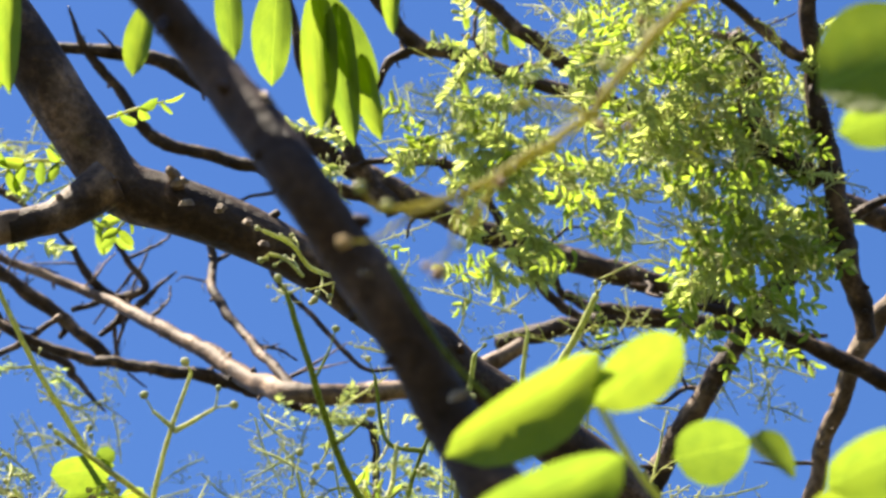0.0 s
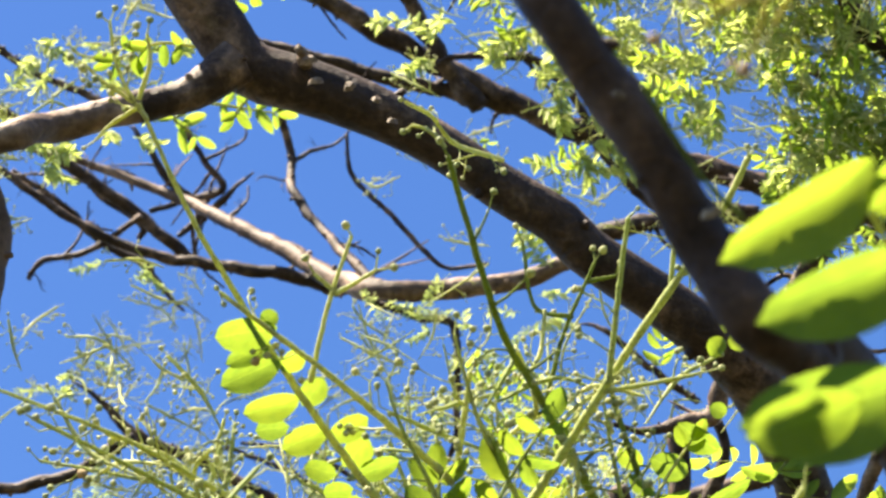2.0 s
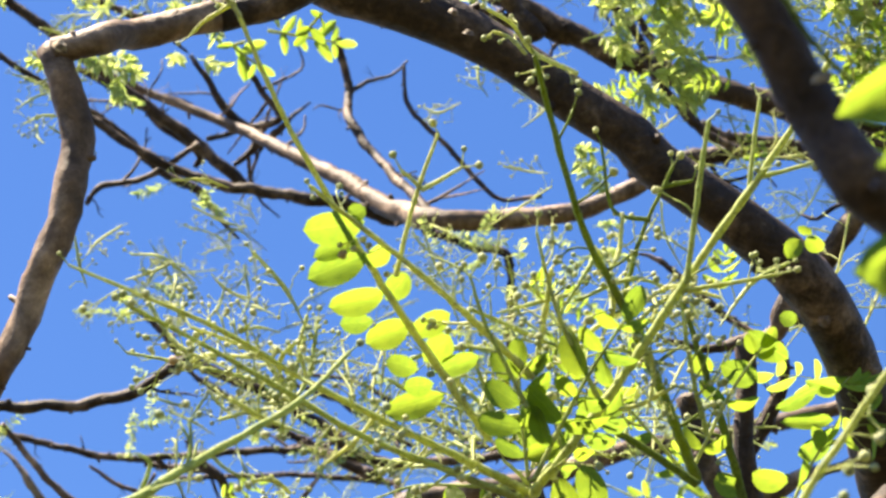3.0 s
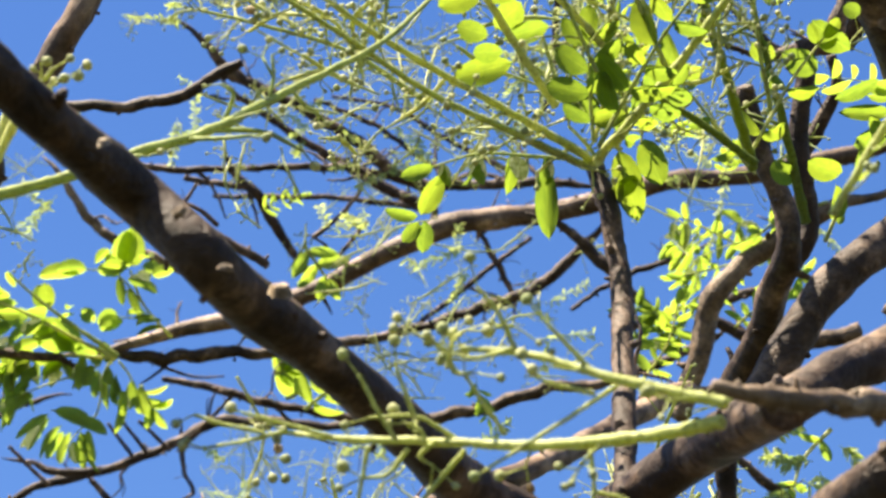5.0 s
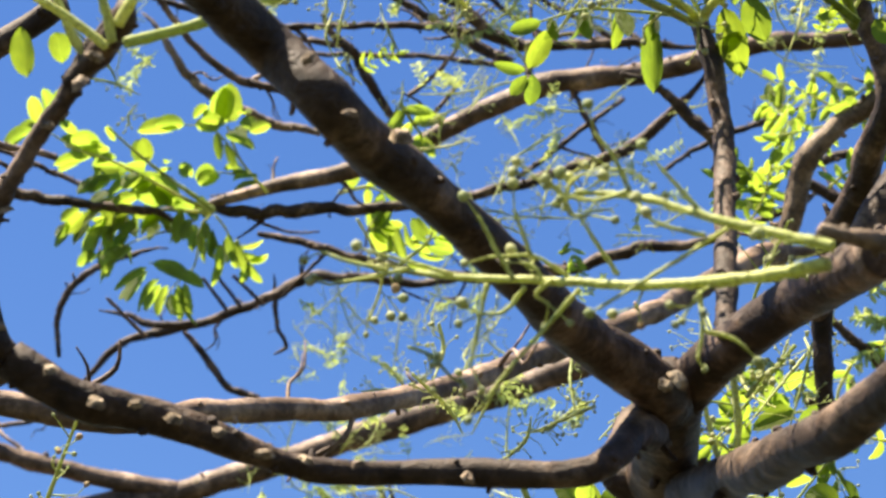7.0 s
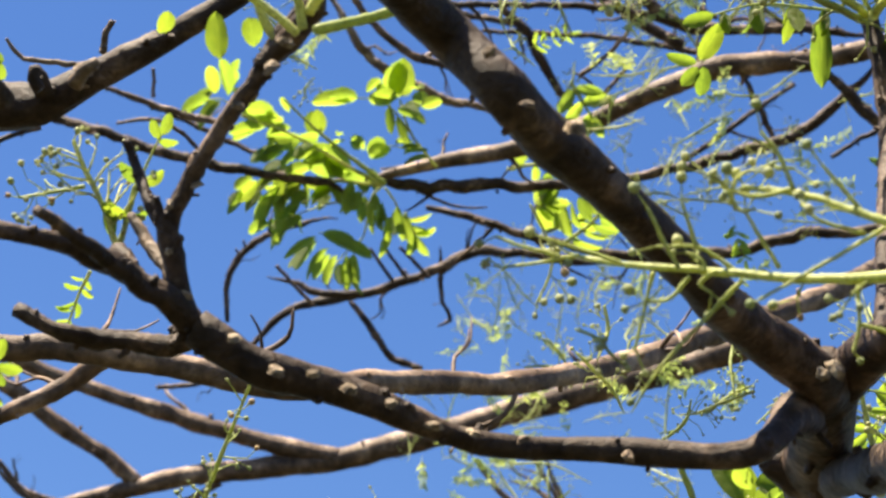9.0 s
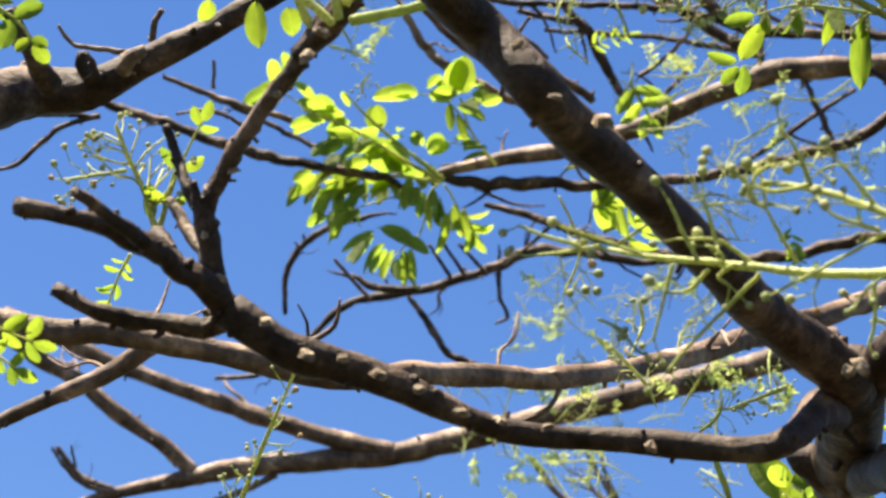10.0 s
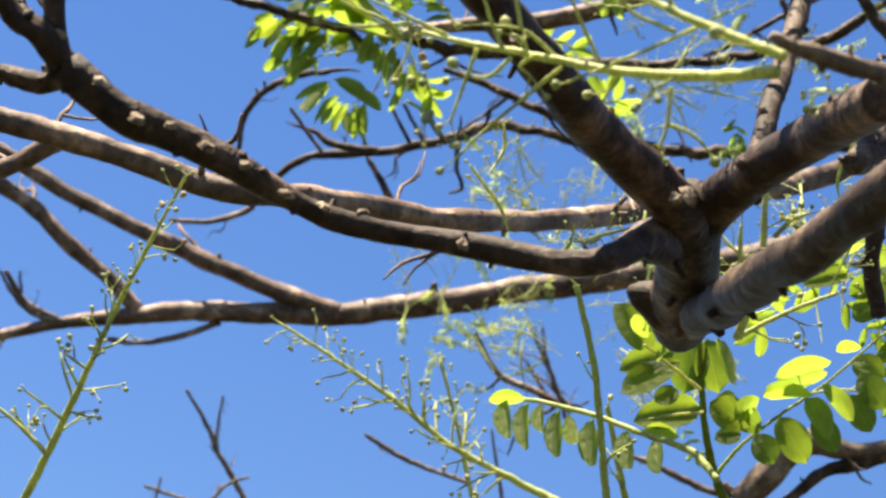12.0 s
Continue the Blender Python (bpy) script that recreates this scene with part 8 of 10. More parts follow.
leaf(spray, (-0.5846, 5.8319, 5.4414), (-0.6721, 5.8225, 5.3896), 0.0417, 0.45, kind=3, blades=YOUNG_OR_LIT, normal=GLOW)
leaf(spray, (-0.5948, 5.8591, 5.4601), (-0.6541, 5.8309, 5.4102), 0.0410, 0.45, kind=3, blades=YOUNG_OR_LIT, normal=GLOW)
leaf(spray, (-0.4730, 5.9466, 5.4643), (-0.5163, 5.9004, 5.4777), 0.0381, 0.45, kind=1, blades=YOUNG_OR_LIT, normal=GLOW)
leaf(spray, (-0.4702, 5.9585, 5.4975), (-0.5331, 5.8857, 5.5322), 0.0341, 0.45, kind=1, blades=YOUNG_OR_LIT, normal=GLOW)
leaf(spray, (-0.3634, 5.8617, 5.4270), (-0.3881, 5.8114, 5.4497), 0.0209, 0.45, kind=0, blades=YOUNG_OR_LIT, normal=GLOW)
leaf(spray, (-0.3844, 5.8850, 5.4118), (-0.4313, 5.8225, 5.4067), 0.0178, 0.45, kind=0, blades=YOUNG_OR_LIT, normal=GLOW)
leaf(spray, (-0.2462, 5.9020, 5.3460), (-0.2018, 5.8661, 5.3524), 0.0250, 0.45, kind=0, blades=YOUNG_OR_LIT, normal=GLOW)
leaf(spray, (-0.2266, 5.8988, 5.3785), (-0.2097, 5.8433, 5.3636), 0.0223, 0.45, kind=0, blades=YOUNG_OR_LIT, normal=GLOW)
# leaflets in shade carry the darker blade colour
leaf(spray, (-0.2782, 6.0203, 5.4621), (-0.2919, 5.9590, 5.5032), 0.0469, 0.25, kind=0, blades=LEAFLETS, normal=SHADY)
leaf(spray, (-0.2992, 6.0320, 5.4637), (-0.3081, 5.9914, 5.5222), 0.0460, 0.25, kind=0, blades=LEAFLETS, normal=SHADY)
leaf(spray, (-0.5714, 5.9642, 5.5243), (-0.6302, 5.9769, 5.4432), 0.0533, 0.25, kind=3, blades=LEAFLETS, normal=SHADY)
leaf(spray, (-0.5958, 5.9557, 5.5565), (-0.6607, 5.9556, 5.4743), 0.0424, 0.25, kind=3, blades=LEAFLETS, normal=SHADY)
leaf(spray, (-0.0858, 5.9641, 5.5273), (-0.0734, 5.9809, 5.4495), 0.0277, 0.25, kind=0, blades=LEAFLETS, normal=SHADY)
leaf(spray, (-0.0614, 5.9736, 5.4989), (-0.0212, 5.9916, 5.4063), 0.0250, 0.25, kind=0, blades=LEAFLETS, normal=SHADY)
leaf(spray, (-0.3547, 6.0732, 5.3707), (-0.4080, 6.0695, 5.3170), 0.0469, 0.25, kind=1, blades=LEAFLETS, normal=SHADY)
leaf(spray, (-0.3232, 6.0625, 5.3367), (-0.3947, 6.0323, 5.2847), 0.0389, 0.25, kind=1, blades=LEAFLETS, normal=SHADY)
leaf(spray, (-0.3777, 6.0170, 5.3629), (-0.4390, 6.0087, 5.3156), 0.0424, 0.25, kind=0, blades=LEAFLETS, normal=SHADY)
leaf(spray, (-0.3531, 5.9964, 5.3290), (-0.4165, 5.9655, 5.2703), 0.0342, 0.25, kind=0, blades=LEAFLETS, normal=SHADY)
leaf(spray, (-0.3050, 5.9996, 5.2519), (-0.3468, 5.9914, 5.2066), 0.0377, 0.25, kind=0, blades=LEAFLETS, normal=SHADY)
leaf(spray, (-0.3275, 6.0091, 5.2824), (-0.3771, 6.0092, 5.2265), 0.0369, 0.25, kind=0, blades=LEAFLETS, normal=SHADY)
leaf(spray, (-0.2446, 6.1082, 5.3124), (-0.2740, 6.1049, 5.2607), 0.0341, 0.25, kind=3, blades=LEAFLETS, normal=SHADY)
leaf(spray, (-0.2409, 6.0752, 5.3293), (-0.2877, 6.0448, 5.2488), 0.0327, 0.25, kind=3, blades=LEAFLETS, normal=SHADY)
leaf(spray, (-0.4001, 6.0404, 5.3282), (-0.4681, 6.0440, 5.2595), 0.0381, 0.25, kind=3, blades=LEAFLETS, normal=SHADY)
leaf(spray, (-0.3854, 6.0305, 5.3322), (-0.4411, 6.0086, 5.2759), 0.0353, 0.25, kind=3, blades=LEAFLETS, normal=SHADY)
leaf(spray, (-0.1665, 6.1028, 5.3814), (-0.1371, 6.1041, 5.3261), 0.0385, 0.25, kind=0, blades=LEAFLETS, normal=SHADY)
leaf(spray, (-0.1355, 6.0719, 5.3865), (-0.1056, 6.0940, 5.3230), 0.0352, 0.25, kind=0, blades=LEAFLETS, normal=SHADY)
leaf(spray, (-0.3323, 6.0940, 5.2792), (-0.3689, 6.0942, 5.2200), 0.0339, 0.25, kind=0, blades=LEAFLETS, normal=SHADY)
leaf(spray, (-0.3045, 6.0834, 5.2803), (-0.3175, 6.0557, 5.2495), 0.0281, 0.25, kind=0, blades=LEAFLETS, normal=SHADY)
leaf(spray, (-0.4363, 6.0402, 5.2686), (-0.4801, 6.0396, 5.2088), 0.0316, 0.25, kind=0, blades=LEAFLETS, normal=SHADY)
leaf(spray, (-0.4393, 6.0253, 5.2894), (-0.4811, 6.0396, 5.2059), 0.0306, 0.25, kind=0, blades=LEAFLETS, normal=SHADY)
leaf(spray, (0.0103, 5.9540, 5.3797), (-0.0386, 5.9243, 5.3731), 0.0294, 0.25, kind=3, blades=LEAFLETS, normal=SHADY)
leaf(spray, (0.0328, 5.9666, 5.3603), (-0.0306, 5.9340, 5.3276), 0.0290, 0.25, kind=3, blades=LEAFLETS, normal=SHADY)
compound_leaf(far_tree, [(0.4043, 6.4715, 5.4303, 0.0069), (0.4892, 6.4507, 5.4605, 0.0052), (0.5746, 6.4385, 5.4760, 0.0034)], 3, 0.0825, 0.0412)
compound_leaf(far_tree, [(0.2791, 6.3812, 5.5927, 0.0069), (0.3645, 6.3690, 5.6081, 0.0052), (0.4164, 6.3756, 5.5936, 0.0034)], 3, 0.0825, 0.0412)
compound_leaf(far_tree, [(0.3679, 6.4339, 5.4968, 0.0069), (0.4021, 6.4299, 5.5015, 0.0034)], 3, 0.0825, 0.0412)
compound_leaf(far_tree, [(-0.0264, 6.4630, 5.4718, 0.0069), (0.0098, 6.4962, 5.4127, 0.0034)], 3, 0.0825, 0.0412)
compound_leaf(far_tree, [(0.6296, 2.5360, 2.9811, 0.0026), (0.5884, 2.5666, 2.9394, 0.0019), (0.5346, 2.6051, 2.8874, 0.0013)], 5, 0.0321, 0.0141, tilt=0.5, drop=0.1)
compound_leaf(far_tree, [(1.3711, 4.1146, 4.4934, 0.0046), (1.2936, 4.1332, 4.4774, 0.0034), (1.2255, 4.1631, 4.4415, 0.0023)], 4, 0.0573, 0.0252, tilt=0.5, drop=0.1)
compound_leaf(far_tree, [(0.4032, 5.4841, 5.3158, 0.0060), (0.4332, 5.5053, 5.2766, 0.0045), (0.4631, 5.5265, 5.2374, 0.0030)], 3, 0.0745, 0.0328, tilt=0.5, drop=0.1)
compound_leaf(far_tree, [(0.4060, 5.7128, 4.9494, 0.0060), (0.4797, 5.6751, 4.9967, 0.0045), (0.4944, 5.6581, 5.0213, 0.0030)], 4, 0.0745, 0.0328, tilt=0.5, drop=0.1)
compound_leaf(far_tree, [(1.3740, 4.3573, 4.1047, 0.0046), (1.3196, 4.3921, 4.0585, 0.0034), (1.2971, 4.4243, 4.0109, 0.0023)], 3, 0.0573, 0.0252, tilt=0.5, drop=0.1)
compound_leaf(far_tree, [(0.8305, 2.7543, 2.9752, 0.0027), (0.7840, 2.7618, 2.9715, 0.0021), (0.7428, 2.7580, 2.9850, 0.0014)], 3, 0.0344, 0.0151, tilt=0.5, drop=0.1)
compound_leaf(far_tree, [(1.2402, 4.4412, 3.9940, 0.0046), (1.2065, 4.4865, 3.9275, 0.0034), (1.2298, 4.5210, 3.8682, 0.0023)], 3, 0.0573, 0.0252, tilt=0.5, drop=0.1)
compound_leaf(near_tree, [(0.2608, 2.2342, 4.0157, 0.0027), (0.2101, 2.2360, 4.0258, 0.0021), (0.1553, 2.2556, 4.0178, 0.0014)], 5, 0.0302, 0.0124, tilt=0.5, drop=0.35)
compound_leaf(near_tree, [(0.3106, 2.4717, 4.3434, 0.0031), (0.3571, 2.4564, 4.3488, 0.0023), (0.3880, 2.4479, 4.3504, 0.0016)], 3, 0.0343, 0.0140, tilt=0.5, drop=0.35)
compound_leaf(far_tree, [(1.0823, 3.4005, 5.5405, 0.0046), (1.0585, 3.4342, 5.5101, 0.0034), (1.0687, 3.4644, 5.4752, 0.0023)], 2, 0.0504, 0.0206, tilt=0.5, drop=0.35)
compound_leaf(far_tree, [(1.0496, 3.3726, 5.5783, 0.0046), (1.1171, 3.3736, 5.5612, 0.0034), (1.1614, 3.3926, 5.5302, 0.0023)], 3, 0.0504, 0.0206, tilt=0.5, drop=0.35)
compound_leaf(near_tree, [(0.3308, 2.4141, 4.1031, 0.0029), (0.3122, 2.4310, 4.0894, 0.0015)], 2, 0.0323, 0.0132, tilt=0.5, drop=0.35)
compound_leaf(far_tree, [(0.4202, 4.3921, 6.0463, 0.0055), (0.5014, 4.3943, 6.0265, 0.0041), (0.5827, 4.3966, 6.0068, 0.0027)], 4, 0.0605, 0.0247, tilt=0.5, drop=0.1)
compound_leaf(far_tree, [(0.3648, 4.4145, 6.0317, 0.0055), (0.3372, 4.4257, 6.0244, 0.0041), (0.3903, 4.4481, 5.9869, 0.0027)], 3, 0.0605, 0.0247, tilt=0.5, drop=0.1)

# crowded young growth high up
thicket(far_tree, (1.2335, 2.7438, 4.7232), 0.137, 26, 60, 0.0220, 0.0101, 0.006)
thicket(far_tree, (1.3860, 2.8676, 4.7025), 0.132, 26, 60, 0.0225, 0.0103, 0.006)
thicket(far_tree, (1.3530, 2.9191, 4.5064), 0.110, 18, 34, 0.0257, 0.0137, 0.006)
thicket(far_tree, (1.3509, 3.1189, 4.5897), 0.096, 10, 14, 0.0308, 0.0164, 0.006)
thicket(far_tree, (1.2708, 3.1391, 4.8844), 0.161, 10, 52, 0.0242, 0.0111, 0.006)
thicket(far_tree, (1.1731, 3.3830, 5.2404), 0.176, 7, 46, 0.0264, 0.0121, 0.006)
thicket(far_tree, (0.9667, 3.4114, 5.2591), 0.121, 3, 20, 0.0286, 0.0121, 0.006)
thicket(far_tree, (1.2914, 3.0259, 5.1497), 0.134, 16, 40, 0.0247, 0.0113, 0.006)
thicket(far_tree, (1.5161, 3.5378, 4.6951), 0.116, 3, 16, 0.0295, 0.0126, 0.006)
thicket(far_tree, (1.0784, 3.6025, 5.0272), 0.121, 2, 14, 0.0286, 0.0121, 0.006)
thicket(far_tree, (1.3244, 3.6752, 4.8906), 0.154, 2, 16, 0.0286, 0.0121, 0.006)
thicket(far_tree, (0.7106, 2.9494, 3.8668), 0.124, 3, 22, 0.0264, 0.0115, 0.006)
thicket(far_tree, (0.8728, 2.9785, 3.8004), 0.107, 2, 16, 0.0264, 0.0132, 0.006)
thicket(far_tree, (0.4168, 3.1753, 3.9618), 0.157, 0, 16, 0.0279, 0.0122, 0.006)
thicket(far_tree, (0.6238, 3.1729, 4.2480), 0.137, 0, 12, 0.0275, 0.0128, 0.006)
thicket(far_tree, (1.0324, 3.1650, 4.1817), 0.119, 1, 14, 0.0293, 0.0147, 0.006)
thicket(near_tree, (0.5009, 1.8883, 3.1370), 0.090, 0, 16, 0.0237, 0.0137, 0.0075)
thicket(near_tree, (0.2012, 1.9473, 3.1194), 0.079, 0, 12, 0.0237, 0.0105, 0.0075)
thicket(near_tree, (0.3922, 2.0404, 3.1286), 0.071, 0, 12, 0.0247, 0.0143, 0.0075)
thicket(near_tree, (0.2397, 2.2453, 2.7426), 0.063, 0, 5, 0.0160, 0.0069, 0.0065)
thicket(near_tree, (0.3945, 2.7086, 2.9364), 0.062, 0, 4, 0.0192, 0.0082, 0.0065)
thicket(near_tree, (0.6347, 2.8237, 3.0351), 0.095, 3, 6, 0.0440, 0.0220, 0.0065)
thicket(near_tree, (0.6874, 2.9515, 3.0067), 0.091, 0, 3, 0.0529, 0.0302, 0.0065)
thicket(far_tree, (0.9064, 2.5050, 3.4909), 0.089, 5, 5, 0.0412, 0.0234, 0.006)
thicket(far_tree, (1.2471, 4.5332, 4.6917), 0.095, 4, 2, 0.0560, 0.0260, 0.006)
compound_leaf(far_tree, [(1.0902, 4.6172, 4.4376, 0.0037), (1.1137, 4.5804, 4.4873, 0.0030), (1.1551, 4.5430, 4.5294, 0.0019)], 5, 0.0560, 0.0200, tilt=0.5, drop=0.3)
compound_leaf(far_tree, [(1.1440, 4.6139, 4.4215, 0.0037), (1.1437, 4.5815, 4.4737, 0.0030), (1.0895, 4.5649, 4.5209, 0.0019)], 5, 0.0560, 0.0200, tilt=0.5, drop=0.3)
compound_leaf(far_tree, [(1.0661, 4.6149, 4.4505, 0.0037), (1.0502, 4.5915, 4.4938, 0.0030), (1.0570, 4.5671, 4.5294, 0.0019)], 5, 0.0560, 0.0200, tilt=0.5, drop=0.3)
compound_leaf(far_tree, [(1.2623, 4.5518, 4.4704, 0.0037), (1.2974, 4.5281, 4.4919, 0.0030), (1.3441, 4.5048, 4.5065, 0.0019)], 5, 0.0560, 0.0200, tilt=0.5, drop=0.3)
thicket(far_tree, (1.1003, 4.1977, 4.4082), 0.080, 2, 2, 0.0516, 0.0229, 0.006)

# pale bare twigs far behind
limb(far_tree, "branch", SUNLIT_BARK, [(-0.2520, 5.1015, 5.4023, 0.0085), (-0.1848, 5.1545, 5.3344, 0.0085), (-0.1037, 5.2105, 5.2594, 0.0099), (0.0062, 5.2482, 5.2077, 0.0114), (0.1735, 5.2615, 5.1862, 0.0114), (0.2980, 5.2982, 5.1244, 0.0128)], 0.14, 1)
limb(far_tree, "branch", SUNLIT_BARK, [(-0.0425, 5.3356, 5.4316, 0.0044), (0.0355, 5.3668, 5.3885, 0.0059), (0.1215, 5.3846, 5.3621, 0.0059), (0.1782, 5.4096, 5.3242, 0.0073)], 0.14, 1)
limb(far_tree, "branch", SUNLIT_BARK, [(0.1219, 5.2680, 5.3545, 0.0043), (0.0777, 5.3018, 5.3067, 0.0058), (0.0055, 5.3309, 5.2639, 0.0072)], 0.14, 1)
limb(far_tree, "branch", SUNLIT_BARK, [(0.5915, 5.4711, 5.5494, 0.0045), (0.5283, 5.5345, 5.4676, 0.0060), (0.4359, 5.5843, 5.4053, 0.0076)], 0.14, 1)
limb(far_tree, "branch", SUNLIT_BARK, [(-0.4079, 6.5125, 5.2975, 0.0052), (-0.3444, 6.5473, 5.2420, 0.0060), (-0.2903, 6.5728, 5.2005, 0.0069)], 0.14, 1)
limb(far_tree, "branch", PALE_BARK, [(-0.9043, 10.0600, 5.8448, 0.0063), (-0.7921, 10.1211, 5.7268, 0.0101), (-0.7209, 10.1699, 5.6235, 0.0113), (-0.6085, 10.2265, 5.5038, 0.0139), (-0.5039, 10.2893, 5.3583, 0.0151)], 0.14, 2)
limb(far_tree, "branch", PALE_BARK, [(-0.7408, 10.0722, 5.8537, 0.0050), (-0.7387, 10.1314, 5.7138, 0.0076), (-0.7209, 10.1699, 5.6235, 0.0101)], 0.14, 2)
limb(far_tree, "branch", PALE_BARK, [(-0.9040, 9.2898, 5.0702, 0.0057), (-0.7281, 9.3154, 5.0517, 0.0080), (-0.5667, 9.3298, 5.0506, 0.0092)], 0.14, 2)
limb(far_tree, "branch", PALE_BARK, [(-0.8440, 9.2795, 5.1143, 0.0046), (-0.8496, 9.3121, 5.0277, 0.0057)], 0.14, 2)
limb(far_tree, "branch", PALE_BARK, [(-0.5000, 9.2844, 5.1809, 0.0057), (-0.5830, 9.2968, 5.1332, 0.0069), (-0.6374, 9.3210, 5.0586, 0.0080)], 0.14, 2)
limb(far_tree, "branch", PALE_BARK, [(-1.6132, 8.9043, 5.7154, 0.0057), (-1.5289, 8.9597, 5.6315, 0.0092), (-1.4305, 8.9958, 5.5917, 0.0115), (-1.3395, 9.0115, 5.5915, 0.0115)], 0.14, 2)
limb(far_tree, "branch", PALE_BARK, [(-1.5378, 8.9105, 5.7333, 0.0046), (-1.5156, 8.9511, 5.6555, 0.0069)], 0.14, 2)
limb(far_tree, "branch", PALE_BARK, [(0.4317, 9.1639, 5.5187, 0.0046), (0.4812, 9.2228, 5.3774, 0.0069), (0.5267, 9.2708, 5.2562, 0.0092)], 0.14, 2)
limb(far_tree, "branch", PALE_BARK, [(0.5643, 8.9749, 5.9164, 0.0046), (0.6057, 9.0306, 5.7968, 0.0092), (0.6632, 9.0729, 5.6997, 0.0115), (0.7347, 9.1027, 5.6252, 0.0137)], 0.14, 2)
limb(far_tree, "branch", PALE_BARK, [(-0.0374, 8.2874, 5.0294, 0.0041), (0.1192, 8.3126, 4.9748, 0.0062), (0.2927, 8.3264, 4.9390, 0.0082)], 0.14, 2)
limb(far_tree, "branch", SUNLIT_BARK, [(-0.6975, 4.5458, 4.6165, 0.0050), (-0.5849, 4.5755, 4.5954, 0.0063), (-0.4968, 4.5967, 4.5789, 0.0076), (-0.4085, 4.6132, 4.5667, 0.0076)], 0.14, 1)
limb(far_tree, "branch", SUNLIT_BARK, [(-0.6752, 4.6762, 4.6061, 0.0038), (-0.5939, 4.6783, 4.6201, 0.0051), (-0.5293, 4.6991, 4.5997, 0.0051), (-0.4895, 4.7216, 4.5710, 0.0051)], 0.14, 1)
limb(far_tree, "branch", SUNLIT_BARK, [(-0.5991, 4.6148, 4.7152, 0.0038), (-0.5962, 4.6503, 4.6626, 0.0051)], 0.14, 1)
limb(far_tree, "branch", SUNLIT_BARK, [(-0.5208, 2.3870, 3.1624, 0.0027), (-0.5080, 2.3903, 3.1615, 0.0027)], 0.14, 1)
limb(far_tree, "branch", BARK, [(-0.9762, 4.1624, 4.1165, 0.0034), (-0.9112, 4.1692, 4.1305, 0.0046), (-0.8595, 4.1517, 4.1775, 0.0057), (-0.8178, 4.1382, 4.2129, 0.0057), (-0.7472, 4.1350, 4.2400, 0.0057)], 0.14, 1)
limb(far_tree, "branch", BARK, [(-0.9598, 4.1211, 4.1894, 0.0034), (-0.9286, 4.1131, 4.2138, 0.0046), (-0.8302, 4.1247, 4.2300, 0.0046), (-0.7472, 4.1350, 4.2400, 0.0057)], 0.14)

# young shoots, still folded, among the far twigs
tufts(far_tree, (1.2158, 2.7969, 4.7814), 0.128, 16, 0.0658, 0.0225, 1)
tufts(far_tree, (1.2962, 2.8174, 4.7333), 0.135, 18, 0.0658, 0.0225, 2)
tufts(far_tree, (1.3525, 2.9502, 4.6531), 0.122, 14, 0.0618, 0.0228, 3)
tufts(far_tree, (1.3355, 3.0124, 4.5183), 0.090, 10, 0.0611, 0.0244, 4)
tufts(far_tree, (1.3161, 3.0986, 4.8853), 0.113, 8, 0.0605, 0.0202, 5)
tufts(far_tree, (1.2018, 3.3049, 5.0079), 0.152, 8, 0.0632, 0.0211, 6)
tufts(far_tree, (1.0952, 3.2933, 5.4708), 0.072, 4, 0.0674, 0.0269, 7)
tufts(far_tree, (1.2365, 2.8755, 4.9815), 0.095, 8, 0.0591, 0.0217, 8)
tufts(far_tree, (1.3143, 2.8841, 4.6005), 0.165, 14, 0.0658, 0.0225, 9)
tufts(far_tree, (1.3863, 3.0158, 4.5832), 0.092, 8, 0.0626, 0.0231, 10)
tufts(far_tree, (1.2997, 2.9061, 4.7314), 0.092, 7, 0.0577, 0.0212, 11)
tufts(far_tree, (1.1110, 3.4317, 5.2918), 0.108, 6, 0.0786, 0.0292, 12)
tufts(far_tree, (0.8136, 3.4786, 5.3192), 0.072, 4, 0.0674, 0.0292, 13)
tufts(far_tree, (1.1639, 3.4806, 5.2283), 0.090, 5, 0.0674, 0.0292, 14)
tufts(far_tree, (0.0359, 3.4957, 5.0893), 0.121, 6, 0.0646, 0.0258, 15)
tufts(far_tree, (0.2798, 3.3316, 5.1094), 0.067, 4, 0.0580, 0.0253, 16)
tufts(far_tree, (0.9935, 3.6560, 4.9438), 0.062, 3, 0.0605, 0.0264, 17)
tufts(far_tree, (1.2821, 3.4951, 5.1750), 0.090, 5, 0.0674, 0.0269, 18)
tufts(far_tree, (-0.0058, 3.5669, 5.4406), 0.092, 4, 0.0687, 0.0275, 19)
tufts(far_tree, (1.0537, 3.5889, 5.2219), 0.110, 6, 0.0802, 0.0298, 20)
tufts(far_tree, (-0.1067, 3.6289, 5.3162), 0.128, 5, 0.0687, 0.0275, 21)
tufts(far_tree, (0.1889, 3.5453, 5.1186), 0.070, 4, 0.0660, 0.0264, 22)
tufts(far_tree, (0.5210, 4.4427, 3.8729), 0.082, 4, 0.0687, 0.0183, 41)
tufts(far_tree, (0.6451, 4.4349, 3.8554), 0.064, 4, 0.0687, 0.0183, 42)
tufts(far_tree, (0.2136, 5.3052, 4.4336), 0.110, 4, 0.0962, 0.0192, 43)
tufts(far_tree, (0.5498, 5.2131, 4.5553), 0.088, 3, 0.0825, 0.0192, 44)
tufts(far_tree, (0.6145, 3.9187, 3.7610), 0.066, 4, 0.0516, 0.0165, 45)
tufts(far_tree, (0.5977, 4.4072, 3.9221), 0.073, 3, 0.0687, 0.0183, 46)
tufts(far_tree, (0.0994, 6.2688, 4.6589), 0.154, 4, 0.0962, 0.0192, 47)
